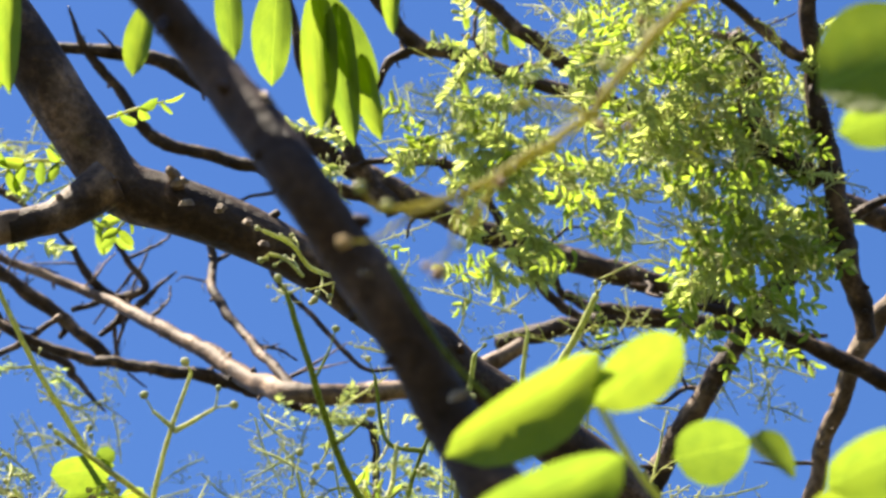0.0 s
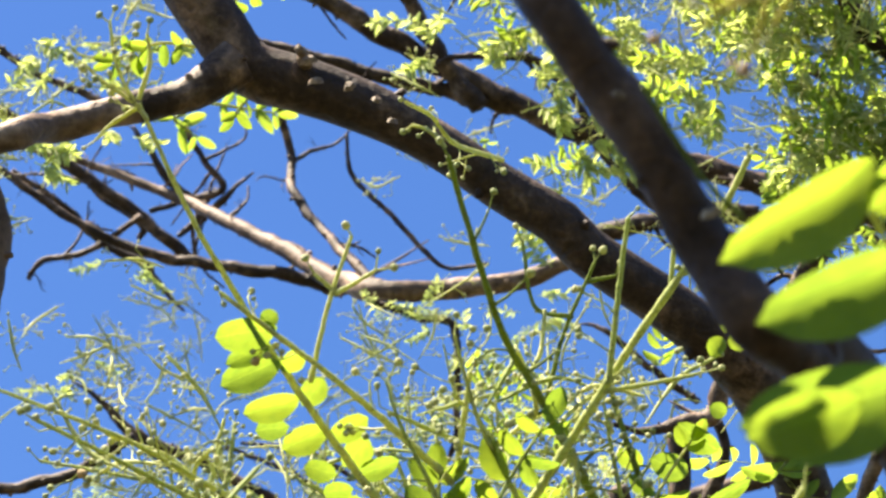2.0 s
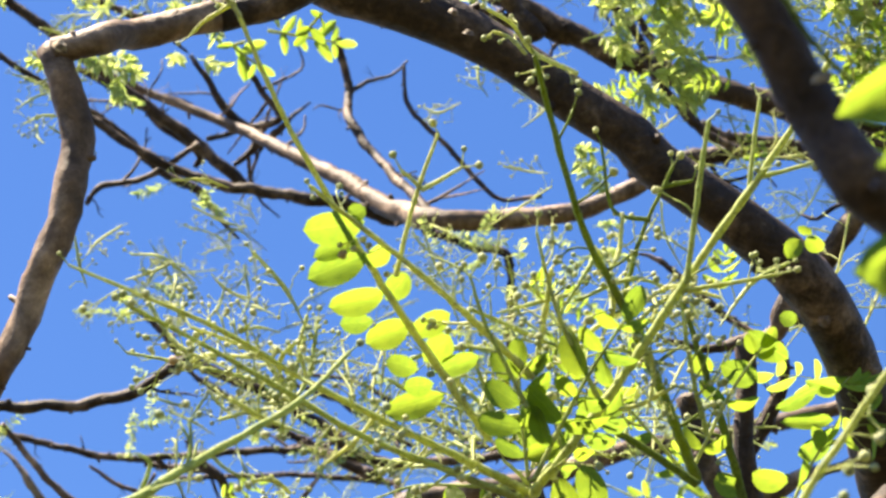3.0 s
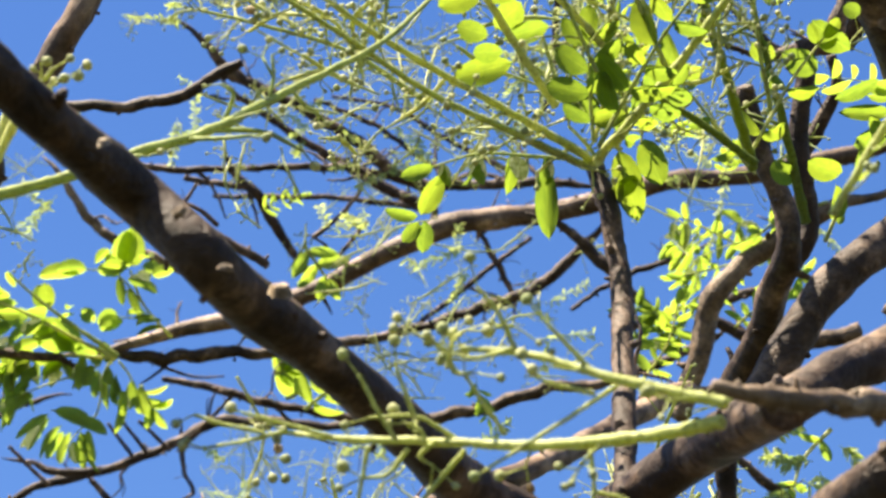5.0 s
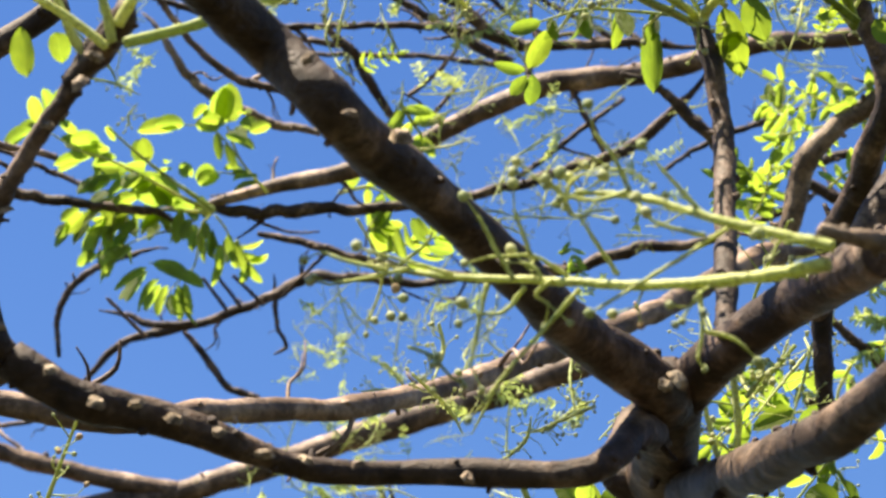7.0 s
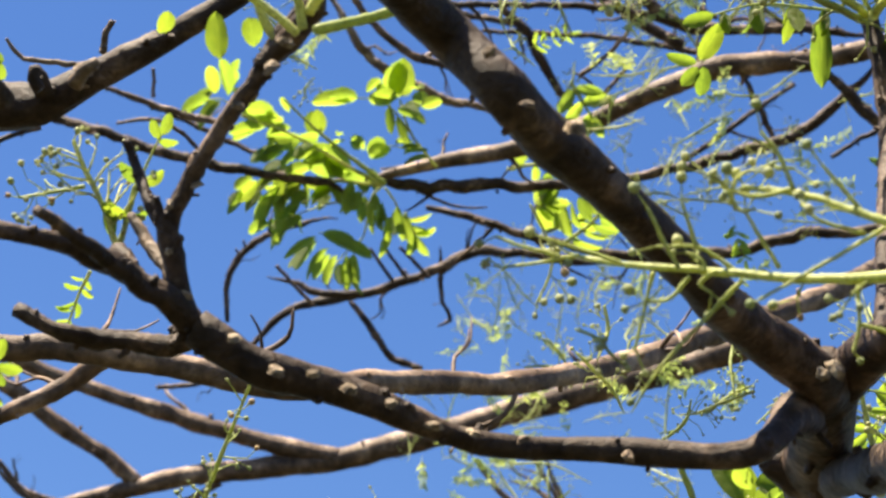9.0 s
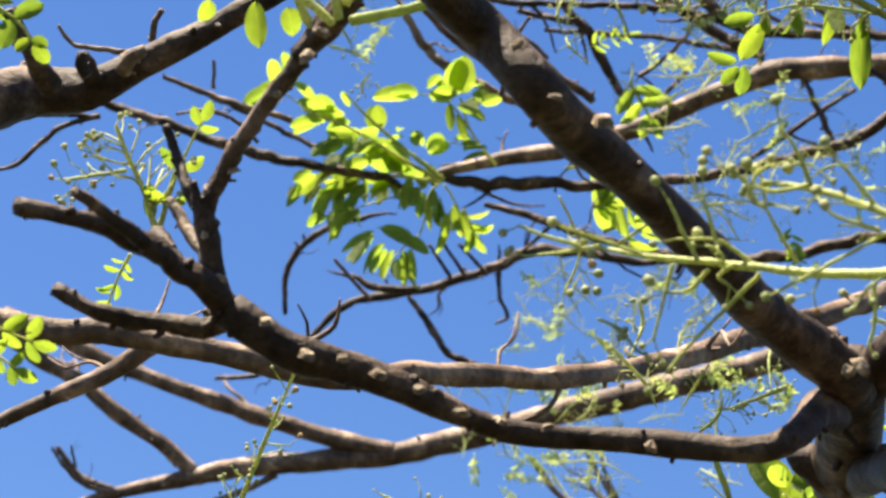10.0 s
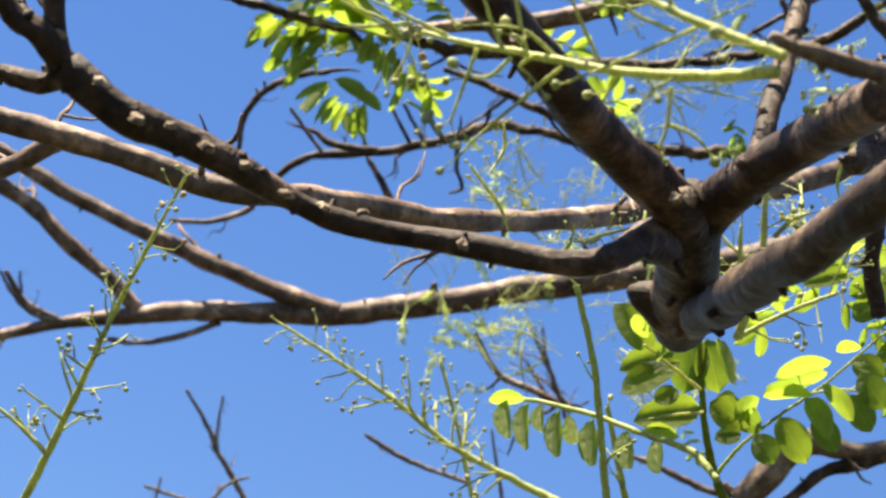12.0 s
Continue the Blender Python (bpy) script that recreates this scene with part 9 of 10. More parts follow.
tufts(far_tree, (0.2524, 6.3021, 4.5859), 0.103, 4, 0.0962, 0.0192, 48)
tufts(far_tree, (0.0908, 6.3006, 4.5737), 0.128, 4, 0.0962, 0.0192, 49)
tufts(far_tree, (0.4382, 6.2694, 4.6258), 0.128, 4, 0.0962, 0.0192, 50)
tufts(far_tree, (0.2076, 6.3479, 4.4746), 0.154, 4, 0.0962, 0.0160, 51)
tufts(far_tree, (0.2673, 5.4656, 4.3599), 0.088, 3, 0.0825, 0.0192, 52)
tufts(far_tree, (0.2209, 7.0716, 5.3956), 0.176, 4, 0.1283, 0.0220, 53)
tufts(far_tree, (1.2566, 4.3651, 3.9786), 0.092, 5, 0.0687, 0.0252, 54)
tufts(far_tree, (1.3109, 4.3197, 4.0309), 0.073, 4, 0.0687, 0.0252, 55)
tufts(far_tree, (0.9518, 4.0149, 3.7388), 0.066, 4, 0.0619, 0.0247, 56)

# wisps of far flower stalks
thicket(far_tree, (0.3971, 5.1692, 5.9180), 0.089, 0, 4, 0.0387, 0.0179, 0.009)
thicket(far_tree, (0.1178, 5.2937, 5.9405), 0.089, 0, 4, 0.0387, 0.0179, 0.009)
thicket(far_tree, (0.0132, 4.3986, 6.1242), 0.096, 0, 4, 0.0357, 0.0165, 0.009)
thicket(far_tree, (0.1019, 4.7661, 6.5292), 0.089, 0, 4, 0.0387, 0.0179, 0.009)
thicket(far_tree, (0.6291, 5.2275, 5.8008), 0.179, 0, 5, 0.0387, 0.0179, 0.009)
thicket(far_tree, (0.8635, 4.7397, 5.5457), 0.082, 0, 3, 0.0357, 0.0165, 0.009)
thicket(far_tree, (0.2917, 7.9562, 5.8709), 0.103, 0, 3, 0.0536, 0.0247, 0.009)
thicket(far_tree, (-0.2410, 4.1650, 4.4293), 0.046, 0, 3, 0.0298, 0.0137, 0.009)
thicket(far_tree, (0.5084, 7.0676, 5.3844), 0.147, 0, 4, 0.0477, 0.0220, 0.009)
thicket(far_tree, (0.0635, 8.0846, 5.4839), 0.124, 0, 4, 0.0536, 0.0247, 0.009)
thicket(far_tree, (0.2941, 8.0864, 5.4829), 0.144, 0, 4, 0.0536, 0.0247, 0.009)
thicket(far_tree, (0.4362, 7.8533, 5.9322), 0.103, 0, 3, 0.0536, 0.0247, 0.009)
thicket(far_tree, (0.6166, 6.5945, 6.1967), 0.110, 0, 3, 0.0477, 0.0220, 0.009)
thicket(far_tree, (0.6740, 7.3102, 7.0837), 0.247, 0, 4, 0.0536, 0.0247, 0.009)
thicket(far_tree, (-0.4335, 7.5002, 6.9753), 0.144, 0, 3, 0.0536, 0.0247, 0.009)
thicket(far_tree, (0.3133, 8.0833, 5.9106), 0.124, 0, 3, 0.0536, 0.0247, 0.009)
thicket(far_tree, (0.7100, 7.8034, 6.0308), 0.165, 0, 4, 0.0536, 0.0247, 0.009)
thicket(far_tree, (0.8418, 7.5914, 6.6042), 0.186, 0, 4, 0.0536, 0.0247, 0.009)
thicket(far_tree, (0.6130, 8.1008, 5.4587), 0.165, 0, 4, 0.0536, 0.0247, 0.009)
thicket(far_tree, (1.0015, 4.4182, 5.8429), 0.082, 0, 2, 0.0357, 0.0165, 0.009)
thicket(far_tree, (0.1942, 5.6793, 6.2785), 0.096, 0, 3, 0.0417, 0.0192, 0.009)
thicket(far_tree, (0.4160, 5.4724, 6.2470), 0.096, 0, 3, 0.0417, 0.0192, 0.009)

# trunks and the limbs that reach them
limb(near_tree, "trunk", BARK, [(1.7500, 3.2000, -0.1000, 0.1900), (1.7200, 3.1800, 0.4000, 0.1400), (1.6800, 3.1400, 1.2000, 0.1200), (1.6600, 3.1000, 2.1000, 0.1100), (1.6800, 3.1000, 2.9000, 0.0900), (1.8000, 3.2000, 3.8000, 0.0600)], 0.08)
limb(near_tree, "branch", BARK, [(1.0579, 2.7473, 3.4861, 0.0370), (1.2500, 2.8500, 3.2500, 0.0440), (1.6600, 3.1000, 2.5000, 0.0600)], 0.08)
limb(near_tree, "branch", BARK, [(0.4721, 1.4252, 2.3967, 0.0159), (0.9000, 1.7500, 2.6500, 0.0260), (1.6600, 3.1000, 2.6000, 0.0600)], 0.08)
limb(near_tree, "branch", BARK, [(0.5203, 1.4400, 2.4432, 0.0085), (0.9000, 1.9500, 2.5000, 0.0140), (1.6600, 3.1000, 2.3000, 0.0300)], 0.08)
limb(near_tree, "branch", BARK, [(0.4713, 1.6219, 2.5606, 0.0179), (0.8000, 1.7800, 2.8200, 0.0180), (1.2000, 2.1000, 3.3000, 0.0080)], 0.08)
limb(far_tree, "trunk", BARK, [(4.2000, 9.4000, -0.1000, 0.3000), (4.1500, 9.4000, 1.0000, 0.2400), (4.0500, 9.3000, 2.6000, 0.2100), (3.9000, 9.2000, 4.2000, 0.1800), (3.7000, 9.1000, 5.8000, 0.1400), (3.5000, 8.9000, 7.5000, 0.1000)], 0.08)

# bare twigs scattered through the tree behind
limb(far_tree, "branch", BARK, [(0.8659, 6.6331, 6.2382, 0.0054), (0.8332, 6.6324, 6.3058, 0.0043), (0.8237, 6.6245, 6.3806, 0.0033), (0.7881, 6.6244, 6.4478, 0.0022)], 0.16, 2)
limb(far_tree, "branch", BARK, [(0.5340, 5.4885, 5.5615, 0.0062), (0.4847, 5.5078, 5.5897, 0.0050), (0.4432, 5.5166, 5.6333, 0.0038), (0.3940, 5.5340, 5.6646, 0.0025)], 0.16, 2)
limb(far_tree, "branch", BARK, [(0.9856, 6.1714, 5.8187, 0.0040), (1.0114, 6.1624, 5.8846, 0.0032), (1.0404, 6.1536, 5.9497, 0.0024), (1.0624, 6.1437, 6.0177, 0.0016)], 0.16, 2)
limb(far_tree, "branch", BARK, [(0.7924, 5.8517, 5.6063, 0.0080), (0.8058, 5.8510, 5.6581, 0.0064), (0.8108, 5.8502, 5.7117, 0.0049), (0.8103, 5.8496, 5.7657, 0.0032)], 0.16, 2)
limb(far_tree, "branch", BARK, [(1.0341, 5.8076, 5.6343, 0.0080), (1.0070, 5.8315, 5.6538, 0.0064), (0.9803, 5.8604, 5.6654, 0.0049), (0.9668, 5.8985, 5.6598, 0.0032)], 0.16, 2)
limb(far_tree, "branch", BARK, [(1.0689, 5.4575, 5.5005, 0.0076), (1.0303, 5.4673, 5.5420, 0.0061), (1.0075, 5.4673, 5.5963, 0.0046), (0.9884, 5.4657, 5.6525, 0.0031)], 0.16, 2)
limb(far_tree, "branch", BARK, [(0.6073, 5.4903, 5.5457, 0.0062), (0.5647, 5.5168, 5.5611, 0.0050), (0.5230, 5.5474, 5.5698, 0.0038), (0.4797, 5.5725, 5.5877, 0.0025)], 0.16, 2)
limb(far_tree, "branch", BARK, [(0.7946, 5.4865, 5.5154, 0.0076), (0.7727, 5.4898, 5.5645, 0.0061), (0.7694, 5.4876, 5.6189, 0.0046), (0.7760, 5.4843, 5.6734, 0.0031)], 0.16, 2)
limb(far_tree, "branch", BARK, [(0.9393, 6.2575, 5.6892, 0.0050), (0.9871, 6.2872, 5.6892, 0.0040), (1.0371, 6.3137, 5.6941, 0.0030), (1.0845, 6.3451, 5.6916, 0.0020)], 0.16, 2)
limb(far_tree, "branch", BARK, [(0.5340, 5.4885, 5.5615, 0.0062), (0.5838, 5.4981, 5.5877, 0.0050), (0.6323, 5.5054, 5.6178, 0.0038), (0.6762, 5.5082, 5.6560, 0.0025)], 0.16, 2)
limb(far_tree, "branch", BARK, [(0.7137, 6.5029, 6.4734, 0.0043), (0.7425, 6.5012, 6.5316, 0.0035), (0.7950, 6.5111, 6.5672, 0.0026), (0.8504, 6.5405, 6.5711, 0.0017)], 0.16, 2)
limb(far_tree, "branch", BARK, [(1.1938, 6.5552, 6.3049, 0.0054), (1.1440, 6.5866, 6.3241, 0.0043), (1.0955, 6.6090, 6.3574, 0.0033), (1.0453, 6.6431, 6.3724, 0.0022)], 0.16, 2)
limb(far_tree, "branch", BARK, [(0.5340, 5.4885, 5.5615, 0.0062), (0.5729, 5.5012, 5.5847, 0.0050), (0.6070, 5.5085, 5.6173, 0.0038), (0.6405, 5.5151, 5.6512, 0.0025)], 0.16, 2)
limb(far_tree, "branch", BARK, [(0.4620, 5.4921, 5.5704, 0.0053), (0.5060, 5.5035, 5.5948, 0.0043), (0.5483, 5.5121, 5.6239, 0.0032), (0.5883, 5.5181, 5.6576, 0.0022)], 0.16, 2)
limb(far_tree, "branch", BARK, [(1.1938, 6.5552, 6.3049, 0.0054), (1.1569, 6.5844, 6.3253, 0.0043), (1.1275, 6.5999, 6.3664, 0.0033), (1.1007, 6.6131, 6.4107, 0.0022)], 0.16, 2)
limb(far_tree, "branch", BARK, [(0.7924, 5.8517, 5.6063, 0.0080), (0.7989, 5.8492, 5.6622, 0.0064), (0.7987, 5.8470, 5.7188, 0.0049), (0.7991, 5.8446, 5.7758, 0.0032)], 0.16, 2)
limb(far_tree, "branch", BARK, [(0.7946, 5.4865, 5.5154, 0.0076), (0.8665, 5.4878, 5.5510, 0.0061), (0.9434, 5.5098, 5.5526, 0.0046), (1.0212, 5.5306, 5.5559, 0.0031)], 0.16, 2)
limb(far_tree, "branch", BARK, [(0.9856, 6.1714, 5.8187, 0.0040), (1.0524, 6.1637, 5.8753, 0.0032), (1.1278, 6.1616, 5.9215, 0.0024), (1.2027, 6.1583, 5.9696, 0.0016)], 0.16, 2)
limb(far_tree, "branch", BARK, [(0.3513, 6.3146, 5.3226, 0.0066), (0.4106, 6.3625, 5.2902, 0.0053), (0.4767, 6.4057, 5.2639, 0.0040), (0.5515, 6.4401, 5.2502, 0.0027)], 0.16, 2)
limb(far_tree, "branch", BARK, [(0.1192, 5.5266, 5.5913, 0.0061), (0.1585, 5.5655, 5.5725, 0.0049), (0.1885, 5.6095, 5.5474, 0.0037), (0.2067, 5.6576, 5.5176, 0.0025)], 0.16, 2)
limb(far_tree, "branch", BARK, [(0.2427, 6.3088, 5.3512, 0.0066), (0.1899, 6.3681, 5.3202, 0.0053), (0.1338, 6.4264, 5.2914, 0.0040), (0.0792, 6.4859, 5.2604, 0.0027)], 0.16, 2)
limb(far_tree, "branch", BARK, [(0.2795, 6.0653, 5.9237, 0.0067), (0.2972, 6.1102, 5.9041, 0.0054), (0.3113, 6.1562, 5.8833, 0.0040), (0.3209, 6.2033, 5.8615, 0.0027)], 0.16, 2)
limb(far_tree, "branch", BARK, [(0.9484, 3.4434, 5.5265, 0.0057), (0.9501, 3.4247, 5.5763, 0.0046), (0.9255, 3.4148, 5.6226, 0.0035), (0.9125, 3.3993, 5.6724, 0.0023)], 0.16, 2)
limb(far_tree, "branch", BARK, [(1.2088, 3.1683, 5.1652, 0.0053), (1.2140, 3.1931, 5.1646, 0.0042), (1.2203, 3.2179, 5.1638, 0.0032), (1.2266, 3.2427, 5.1629, 0.0021)], 0.16, 2)
limb(far_tree, "branch", BARK, [(1.4118, 4.4128, 5.8616, 0.0065), (1.4511, 4.4008, 5.9016, 0.0052), (1.4986, 4.3942, 5.9340, 0.0039), (1.5543, 4.4105, 5.9397, 0.0026)], 0.16, 2)
limb(far_tree, "branch", BARK, [(1.1235, 3.4436, 5.4844, 0.0057), (1.1006, 3.4304, 5.5340, 0.0046), (1.1018, 3.4090, 5.5869, 0.0035), (1.1178, 3.3867, 5.6374, 0.0023)], 0.16, 2)
limb(far_tree, "branch", BARK, [(1.0792, 4.0120, 5.6386, 0.0063), (1.0542, 4.0384, 5.6485, 0.0051), (1.0354, 4.0711, 5.6502, 0.0038), (1.0320, 4.1083, 5.6436, 0.0026)], 0.16, 2)
limb(far_tree, "branch", BARK, [(1.1824, 3.8971, 5.5331, 0.0058), (1.2060, 3.9402, 5.5131, 0.0047), (1.2268, 3.9846, 5.4923, 0.0035), (1.2383, 4.0321, 5.4703, 0.0024)], 0.16, 2)
limb(far_tree, "branch", BARK, [(1.1235, 3.4436, 5.4844, 0.0057), (1.1159, 3.4382, 5.5220, 0.0046), (1.1026, 3.4353, 5.5582, 0.0035), (1.0774, 3.4428, 5.5856, 0.0023)], 0.16, 2)
limb(far_tree, "branch", BARK, [(1.0758, 3.8464, 5.6149, 0.0051), (1.1155, 3.8884, 5.5925, 0.0041), (1.1532, 3.9321, 5.5687, 0.0031), (1.1821, 3.9807, 5.5415, 0.0021)], 0.16, 2)
limb(far_tree, "branch", BARK, [(1.1554, 3.4480, 5.4721, 0.0057), (1.1859, 3.4497, 5.4934, 0.0046), (1.2193, 3.4574, 5.5074, 0.0035), (1.2527, 3.4644, 5.5222, 0.0023)], 0.16, 2)
limb(far_tree, "branch", BARK, [(0.6552, 4.8256, 6.2429, 0.0067), (0.7097, 4.8198, 6.2786, 0.0054), (0.7705, 4.8230, 6.3024, 0.0040), (0.8211, 4.8126, 6.3443, 0.0027)], 0.16, 2)
limb(far_tree, "branch", BARK, [(0.0546, 5.0439, 6.1368, 0.0053), (0.0914, 5.0334, 6.1818, 0.0042), (0.1171, 5.0185, 6.2342, 0.0032), (0.1269, 5.0014, 6.2926, 0.0021)], 0.16, 2)
limb(far_tree, "branch", BARK, [(0.4763, 5.1609, 6.4611, 0.0064), (0.4528, 5.2005, 6.4622, 0.0052), (0.4283, 5.2399, 6.4638, 0.0039), (0.4113, 5.2827, 6.4599, 0.0026)], 0.16, 2)
limb(far_tree, "branch", BARK, [(0.0997, 5.2522, 6.4435, 0.0055), (0.1313, 5.2731, 6.4551, 0.0044), (0.1605, 5.2997, 6.4604, 0.0033), (0.1923, 5.3218, 6.4704, 0.0022)], 0.16, 2)
limb(far_tree, "branch", BARK, [(0.4861, 5.0454, 6.2464, 0.0068), (0.5178, 5.0468, 6.2793, 0.0055), (0.5465, 5.0459, 6.3156, 0.0041), (0.5564, 5.0400, 6.3615, 0.0028)], 0.16, 2)
limb(far_tree, "branch", BARK, [(0.4463, 5.1057, 6.5289, 0.0055), (0.5096, 5.1033, 6.5611, 0.0044), (0.5670, 5.0932, 6.6034, 0.0033), (0.5554, 5.0713, 6.6741, 0.0022)], 0.16, 2)
limb(far_tree, "branch", BARK, [(0.1415, 4.9837, 6.3445, 0.0068), (0.0713, 5.0010, 6.3800, 0.0055), (0.0002, 5.0198, 6.4140, 0.0041), (-0.0726, 5.0473, 6.4381, 0.0028)], 0.16, 2)
limb(far_tree, "branch", BARK, [(0.7114, 4.7770, 5.9538, 0.0065), (0.7541, 4.8120, 5.9428, 0.0052), (0.8065, 4.8332, 5.9459, 0.0039), (0.8518, 4.8665, 5.9364, 0.0026)], 0.16, 2)
limb(far_tree, "branch", BARK, [(0.4082, 5.2296, 6.4000, 0.0064), (0.4131, 5.2947, 6.3654, 0.0052), (0.4415, 5.3541, 6.3325, 0.0039), (0.4942, 5.4000, 6.3102, 0.0026)], 0.16, 2)
limb(far_tree, "branch", BARK, [(-0.0199, 6.1005, 5.3518, 0.0065), (0.0530, 6.1415, 5.3360, 0.0053), (0.1307, 6.1772, 5.3292, 0.0040), (0.2128, 6.1997, 5.3451, 0.0026)], 0.16, 2)
limb(far_tree, "branch", BARK, [(0.0349, 6.0645, 5.3997, 0.0065), (-0.0110, 6.0896, 5.4147, 0.0053), (-0.0557, 6.1203, 5.4198, 0.0040), (-0.1019, 6.1480, 5.4302, 0.0026)], 0.16, 2)
limb(far_tree, "branch", BARK, [(0.0707, 6.0568, 5.4057, 0.0065), (0.0762, 6.0665, 5.4458, 0.0052), (0.0784, 6.0758, 5.4864, 0.0040), (0.0905, 6.0861, 5.5251, 0.0026)], 0.16, 2)
limb(far_tree, "branch", BARK, [(0.6367, 9.1155, 5.6756, 0.0094), (0.5777, 9.1203, 5.7523, 0.0076), (0.5195, 9.1244, 5.8305, 0.0057), (0.4395, 9.1405, 5.8852, 0.0038)], 0.16, 2)
limb(far_tree, "branch", BARK, [(0.6882, 9.1228, 5.6620, 0.0094), (0.6117, 9.1898, 5.6193, 0.0076), (0.5426, 9.2608, 5.5687, 0.0057), (0.5175, 9.3438, 5.4956, 0.0038)], 0.16, 2)
limb(far_tree, "branch", BARK, [(0.7748, 10.9251, 6.5321, 0.0081), (0.6987, 10.9445, 6.5982, 0.0065), (0.6127, 10.9717, 6.6489, 0.0049), (0.5230, 11.0031, 6.6916, 0.0033)], 0.16, 2)
limb(far_tree, "branch", BARK, [(0.6882, 9.1228, 5.6620, 0.0094), (0.7307, 9.1584, 5.6808, 0.0076), (0.7732, 9.1925, 5.7024, 0.0057), (0.8081, 9.2177, 5.7409, 0.0038)], 0.16, 2)
limb(far_tree, "branch", BARK, [(0.6991, 10.8665, 6.6440, 0.0065), (0.6574, 10.8967, 6.6894, 0.0052), (0.6084, 10.9346, 6.7200, 0.0039), (0.5581, 10.9746, 6.7467, 0.0026)], 0.16, 2)
limb(far_tree, "branch", BARK, [(0.4379, 9.0871, 5.7280, 0.0081), (0.4123, 9.1418, 5.7093, 0.0065), (0.3770, 9.1927, 5.6977, 0.0049), (0.3332, 9.2377, 5.6975, 0.0033)], 0.16, 2)
thicket(far_tree, (0.9383, 5.5424, 5.1279), 0.194, 0, 10, 0.0387, 0.0179, 0.009)
thicket(far_tree, (0.7020, 5.6409, 5.0121), 0.164, 0, 7, 0.0387, 0.0179, 0.009)
thicket(far_tree, (0.6318, 5.7082, 4.7346), 0.179, 0, 8, 0.0387, 0.0179, 0.009)
thicket(far_tree, (0.6893, 5.4485, 4.0574), 0.165, 1, 8, 0.0357, 0.0165, 0.009)
thicket(far_tree, (0.3639, 5.9235, 4.2244), 0.164, 0, 8, 0.0387, 0.0179, 0.009)
thicket(near_tree, (0.5993, 2.4245, 2.8268), 0.057, 0, 4, 0.0378, 0.0214, 0.006)
thicket(far_tree, (0.1418, 3.6178, 4.6303), 0.155, 0, 14, 0.0268, 0.0124, 0.009)
thicket(far_tree, (0.0244, 3.7393, 5.2954), 0.137, 0, 10, 0.0275, 0.0126, 0.009)
thicket(far_tree, (0.1341, 3.6604, 5.4513), 0.137, 0, 10, 0.0275, 0.0126, 0.009)
thicket(far_tree, (0.2953, 4.0838, 4.7597), 0.183, 0, 12, 0.0298, 0.0126, 0.009)
thicket(far_tree, (0.6829, 4.0659, 4.7106), 0.183, 0, 12, 0.0298, 0.0126, 0.009)
compound_leaf(far_tree, [(1.0269, 4.5097, 4.3010, 0.0036), (1.0856, 4.4607, 4.3692, 0.0027), (1.1088, 4.4145, 4.4389, 0.0018)], 7, 0.0429, 0.0179, tilt=0.5, drop=0.2)
compound_leaf(far_tree, [(1.3337, 4.3517, 4.4996, 0.0036), (1.2266, 4.3353, 4.5448, 0.0027), (1.1195, 4.3158, 4.5950, 0.0018)], 7, 0.0429, 0.0179, tilt=0.5, drop=0.2)
compound_leaf(far_tree, [(1.3098, 4.3411, 4.5209, 0.0036), (1.2151, 4.3615, 4.5049, 0.0027), (1.1085, 4.3830, 4.4894, 0.0018)], 7, 0.0429, 0.0179, tilt=0.5, drop=0.2)
thicket(far_tree, (-0.0782, 3.7782, 5.2331), 0.137, 0, 8, 0.0275, 0.0126, 0.009)
thicket(far_tree, (0.8654, 3.7213, 5.1282), 0.137, 1, 8, 0.0275, 0.0126, 0.009)
thicket(far_tree, (0.2003, 3.8412, 4.4592), 0.137, 0, 10, 0.0274, 0.0116, 0.009)
thicket(far_tree, (0.5041, 5.0047, 4.9027), 0.192, 1, 10, 0.0357, 0.0151, 0.009)
thicket(far_tree, (0.7524, 5.1035, 4.7423), 0.151, 1, 8, 0.0357, 0.0151, 0.009)
thicket(far_tree, (0.3869, 4.4300, 3.8852), 0.103, 0, 6, 0.0298, 0.0126, 0.009)
limb(far_tree, "branch", BARK, [(0.6190, 4.9722, 5.9826, 0.0059), (0.6413, 4.9792, 6.0113, 0.0048), (0.6632, 4.9859, 6.0406, 0.0036), (0.6915, 4.9998, 6.0596, 0.0024)], 0.16, 2)
limb(far_tree, "branch", BARK, [(0.1824, 5.1832, 6.5686, 0.0056), (0.2096, 5.1980, 6.5897, 0.0045), (0.2355, 5.2222, 6.5995, 0.0034), (0.2615, 5.2467, 6.6088, 0.0023)], 0.16, 2)
limb(far_tree, "branch", BARK, [(0.4668, 5.1241, 6.5040, 0.0055), (0.4299, 5.1791, 6.4867, 0.0044), (0.3901, 5.2333, 6.4709, 0.0033), (0.3525, 5.2888, 6.4531, 0.0022)], 0.16, 2)
limb(far_tree, "branch", BARK, [(0.3237, 5.1265, 6.5332, 0.0037), (0.2532, 5.1508, 6.5603, 0.0029), (0.1820, 5.1776, 6.5846, 0.0022), (0.1106, 5.2002, 6.6141, 0.0015)], 0.16, 2)
limb(far_tree, "branch", BARK, [(0.4510, 5.2037, 6.4192, 0.0063), (0.4280, 5.2603, 6.3974, 0.0051), (0.4118, 5.3182, 6.3726, 0.0038), (0.3855, 5.3748, 6.3515, 0.0026)], 0.16, 2)
limb(far_tree, "branch", BARK, [(0.4082, 5.2296, 6.4000, 0.0063), (0.4493, 5.2035, 6.4693, 0.0051), (0.4821, 5.1751, 6.5430, 0.0038), (0.5178, 5.1469, 6.6160, 0.0026)], 0.16, 2)

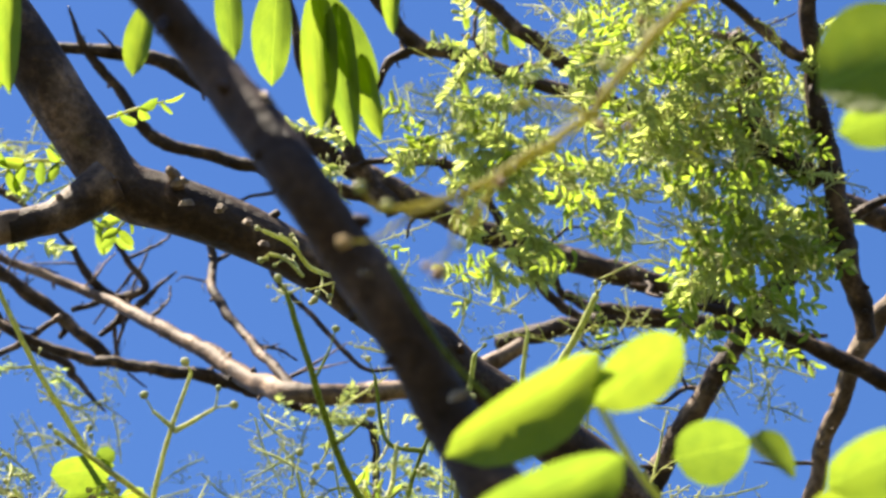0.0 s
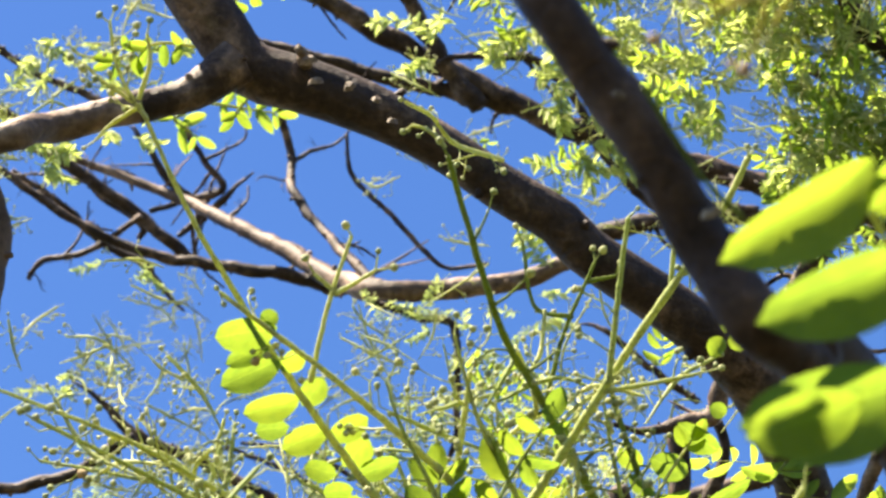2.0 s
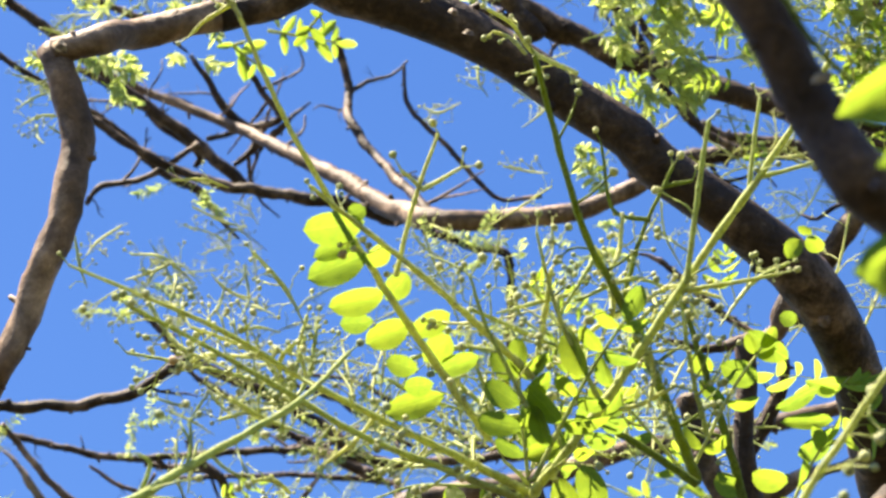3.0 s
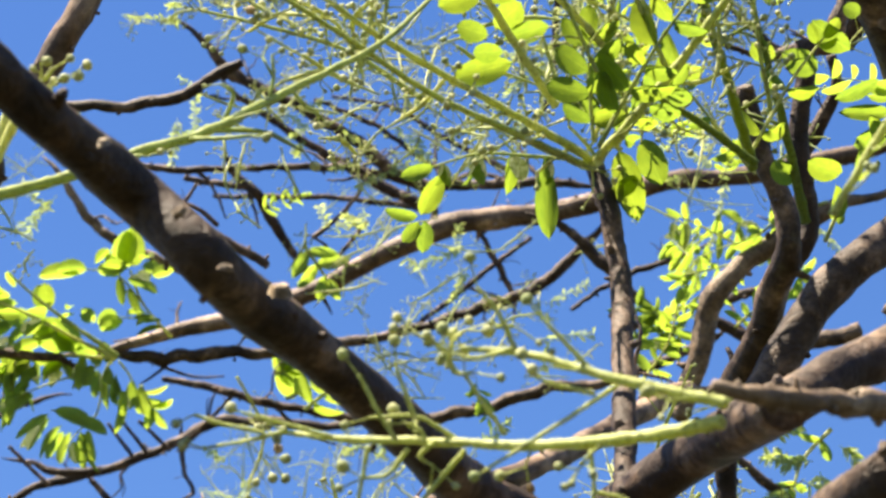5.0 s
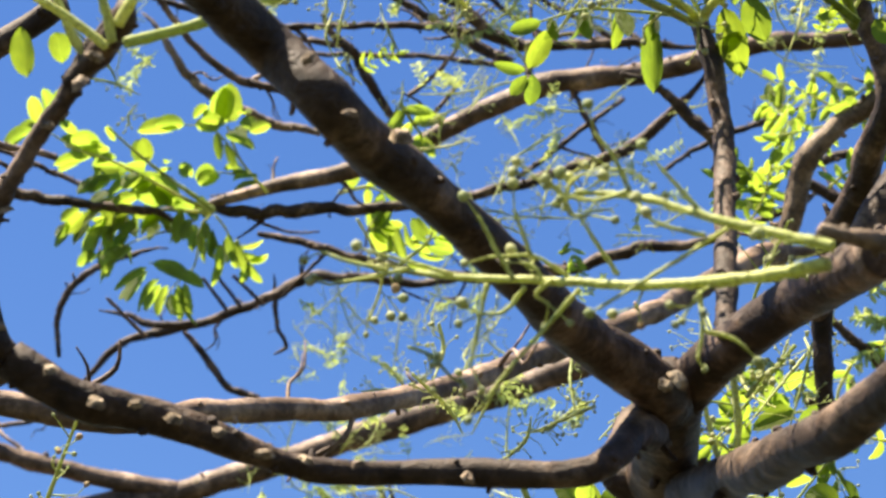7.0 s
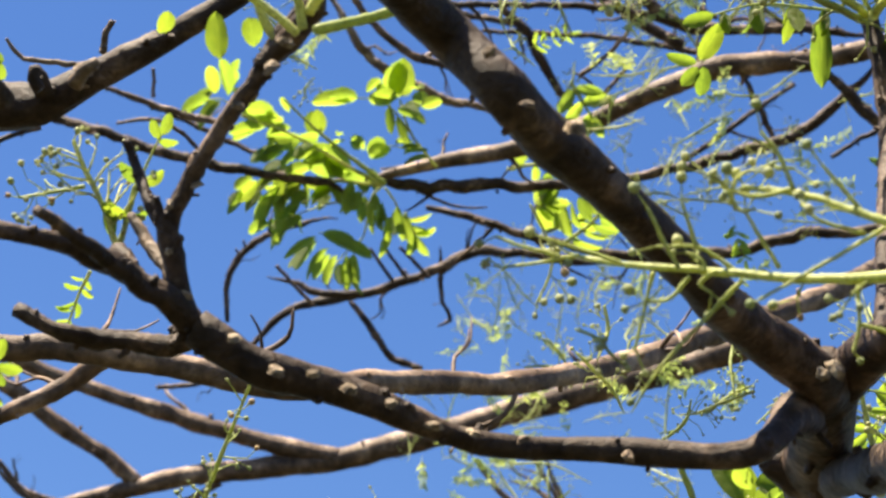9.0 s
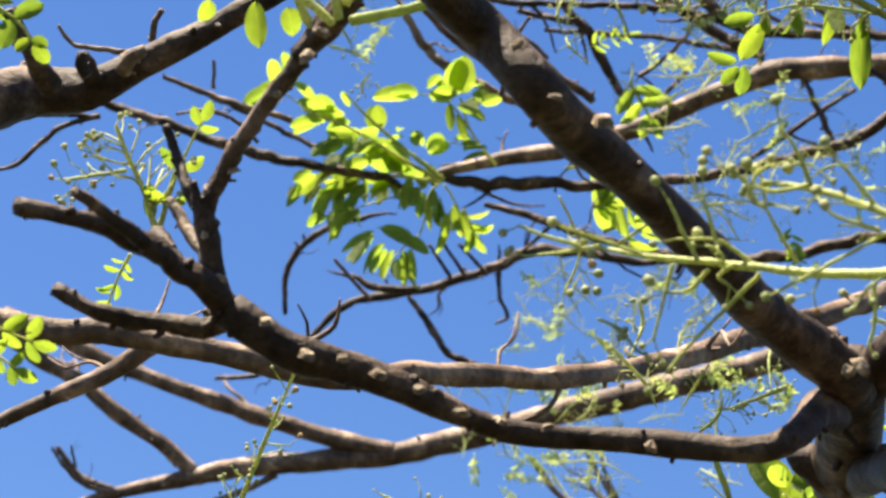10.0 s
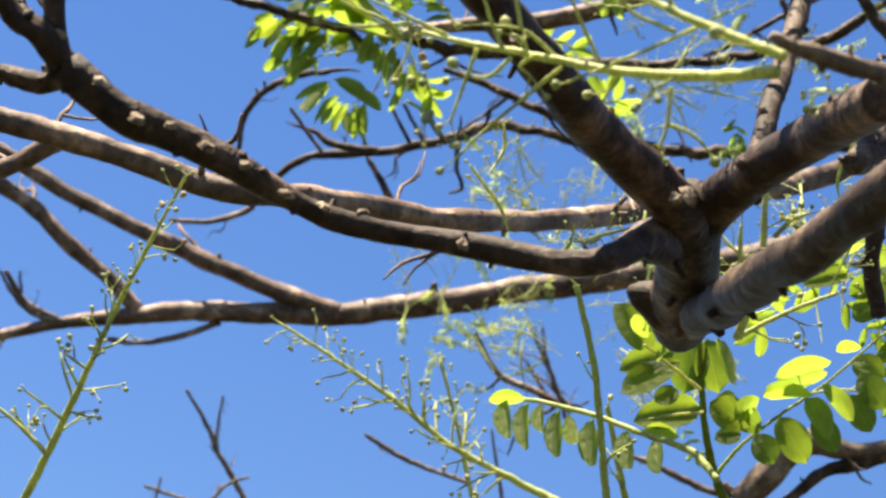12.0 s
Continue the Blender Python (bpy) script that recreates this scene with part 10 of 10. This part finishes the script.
# more young growth that veils the crown
tufts(far_tree, (1.1878, 2.8442, 4.8605), 0.060, 5, 0.0818, 0.0289, 71)
tufts(far_tree, (1.2514, 2.8968, 4.7895), 0.060, 6, 0.0818, 0.0289, 72)
tufts(far_tree, (1.2800, 2.8013, 4.8675), 0.060, 4, 0.0818, 0.0289, 73)
tufts(far_tree, (1.3159, 2.8582, 4.8021), 0.060, 6, 0.0818, 0.0289, 74)
tufts(far_tree, (1.2227, 2.9495, 4.7487), 0.060, 4, 0.0818, 0.0289, 75)
tufts(far_tree, (1.3422, 2.9154, 4.7372), 0.060, 5, 0.0818, 0.0289, 76)
tufts(far_tree, (1.4047, 2.9441, 4.6829), 0.060, 5, 0.0818, 0.0289, 77)
tufts(far_tree, (1.2948, 2.9913, 4.6799), 0.060, 4, 0.0818, 0.0289, 78)
tufts(far_tree, (1.4393, 2.9837, 4.6271), 0.060, 6, 0.0818, 0.0289, 79)
tufts(far_tree, (1.3757, 3.0095, 4.6280), 0.060, 4, 0.0818, 0.0289, 80)
tufts(far_tree, (1.4735, 3.0223, 4.5706), 0.060, 5, 0.0818, 0.0289, 81)
tufts(far_tree, (1.3376, 3.0625, 4.5876), 0.060, 4, 0.0818, 0.0289, 82)
tufts(far_tree, (1.4943, 2.9258, 4.6614), 0.060, 4, 0.0818, 0.0289, 83)
tufts(far_tree, (1.0502, 3.3697, 5.2483), 0.068, 4, 0.0935, 0.0330, 84)
tufts(far_tree, (1.1138, 3.4016, 5.2005), 0.068, 4, 0.0935, 0.0330, 85)
tufts(far_tree, (0.9950, 3.4148, 5.2178), 0.068, 6, 0.0935, 0.0330, 86)
tufts(far_tree, (1.2104, 3.3892, 5.1847), 0.068, 3, 0.0935, 0.0330, 87)
tufts(far_tree, (1.2616, 3.4514, 5.1056), 0.068, 6, 0.0935, 0.0330, 88)
tufts(far_tree, (1.0516, 3.3139, 5.3009), 0.068, 5, 0.0935, 0.0330, 89)
tufts(far_tree, (1.5228, 2.7834, 4.7852), 0.060, 6, 0.0818, 0.0289, 90)
tufts(far_tree, (1.1086, 3.5474, 5.0514), 0.068, 5, 0.0935, 0.0330, 91)
tufts(far_tree, (1.1546, 3.4660, 5.1238), 0.068, 6, 0.0935, 0.0330, 92)
tufts(far_tree, (0.8434, 4.4146, 5.3484), 0.077, 5, 0.0898, 0.0205, 93)
tufts(far_tree, (0.9925, 4.4510, 5.2715), 0.077, 6, 0.0898, 0.0205, 94)
tufts(far_tree, (1.1220, 4.3907, 5.3147), 0.077, 6, 0.0898, 0.0205, 95)
tufts(far_tree, (0.9124, 4.5198, 5.2002), 0.077, 5, 0.0898, 0.0205, 96)
tufts(far_tree, (1.1400, 4.4909, 5.1815), 0.077, 6, 0.0898, 0.0205, 97)
tufts(far_tree, (0.1073, 4.5039, 5.2962), 0.077, 4, 0.0898, 0.0205, 98)
tufts(far_tree, (0.1033, 4.0339, 5.8249), 0.077, 4, 0.0898, 0.0205, 99)
tufts(far_tree, (0.1889, 4.3630, 5.4703), 0.077, 3, 0.0898, 0.0205, 100)
tufts(far_tree, (0.6779, 5.0343, 5.3726), 0.078, 4, 0.1066, 0.0199, 101)
tufts(far_tree, (0.5528, 5.1206, 5.2762), 0.078, 4, 0.1066, 0.0199, 102)
tufts(far_tree, (0.8883, 5.0114, 5.3591), 0.078, 4, 0.1066, 0.0199, 103)
tufts(far_tree, (0.4695, 5.2082, 5.1635), 0.078, 4, 0.1066, 0.0199, 104)
tufts(far_tree, (0.7527, 5.2238, 5.0917), 0.078, 4, 0.1066, 0.0199, 105)
tufts(far_tree, (-0.2631, 5.1652, 5.2439), 0.078, 4, 0.1066, 0.0199, 106)
tufts(far_tree, (0.0718, 5.0679, 5.3869), 0.078, 4, 0.1066, 0.0199, 107)
tufts(far_tree, (0.3536, 5.0582, 5.3847), 0.078, 4, 0.1066, 0.0199, 108)
tufts(far_tree, (1.0068, 5.2855, 4.9313), 0.078, 4, 0.1066, 0.0199, 109)
tufts(far_tree, (1.3318, 4.9773, 5.2714), 0.078, 6, 0.1066, 0.0199, 110)
tufts(far_tree, (1.4410, 4.9731, 5.2354), 0.078, 5, 0.1066, 0.0199, 111)
tufts(far_tree, (1.5519, 5.0397, 5.0954), 0.078, 5, 0.1066, 0.0199, 112)
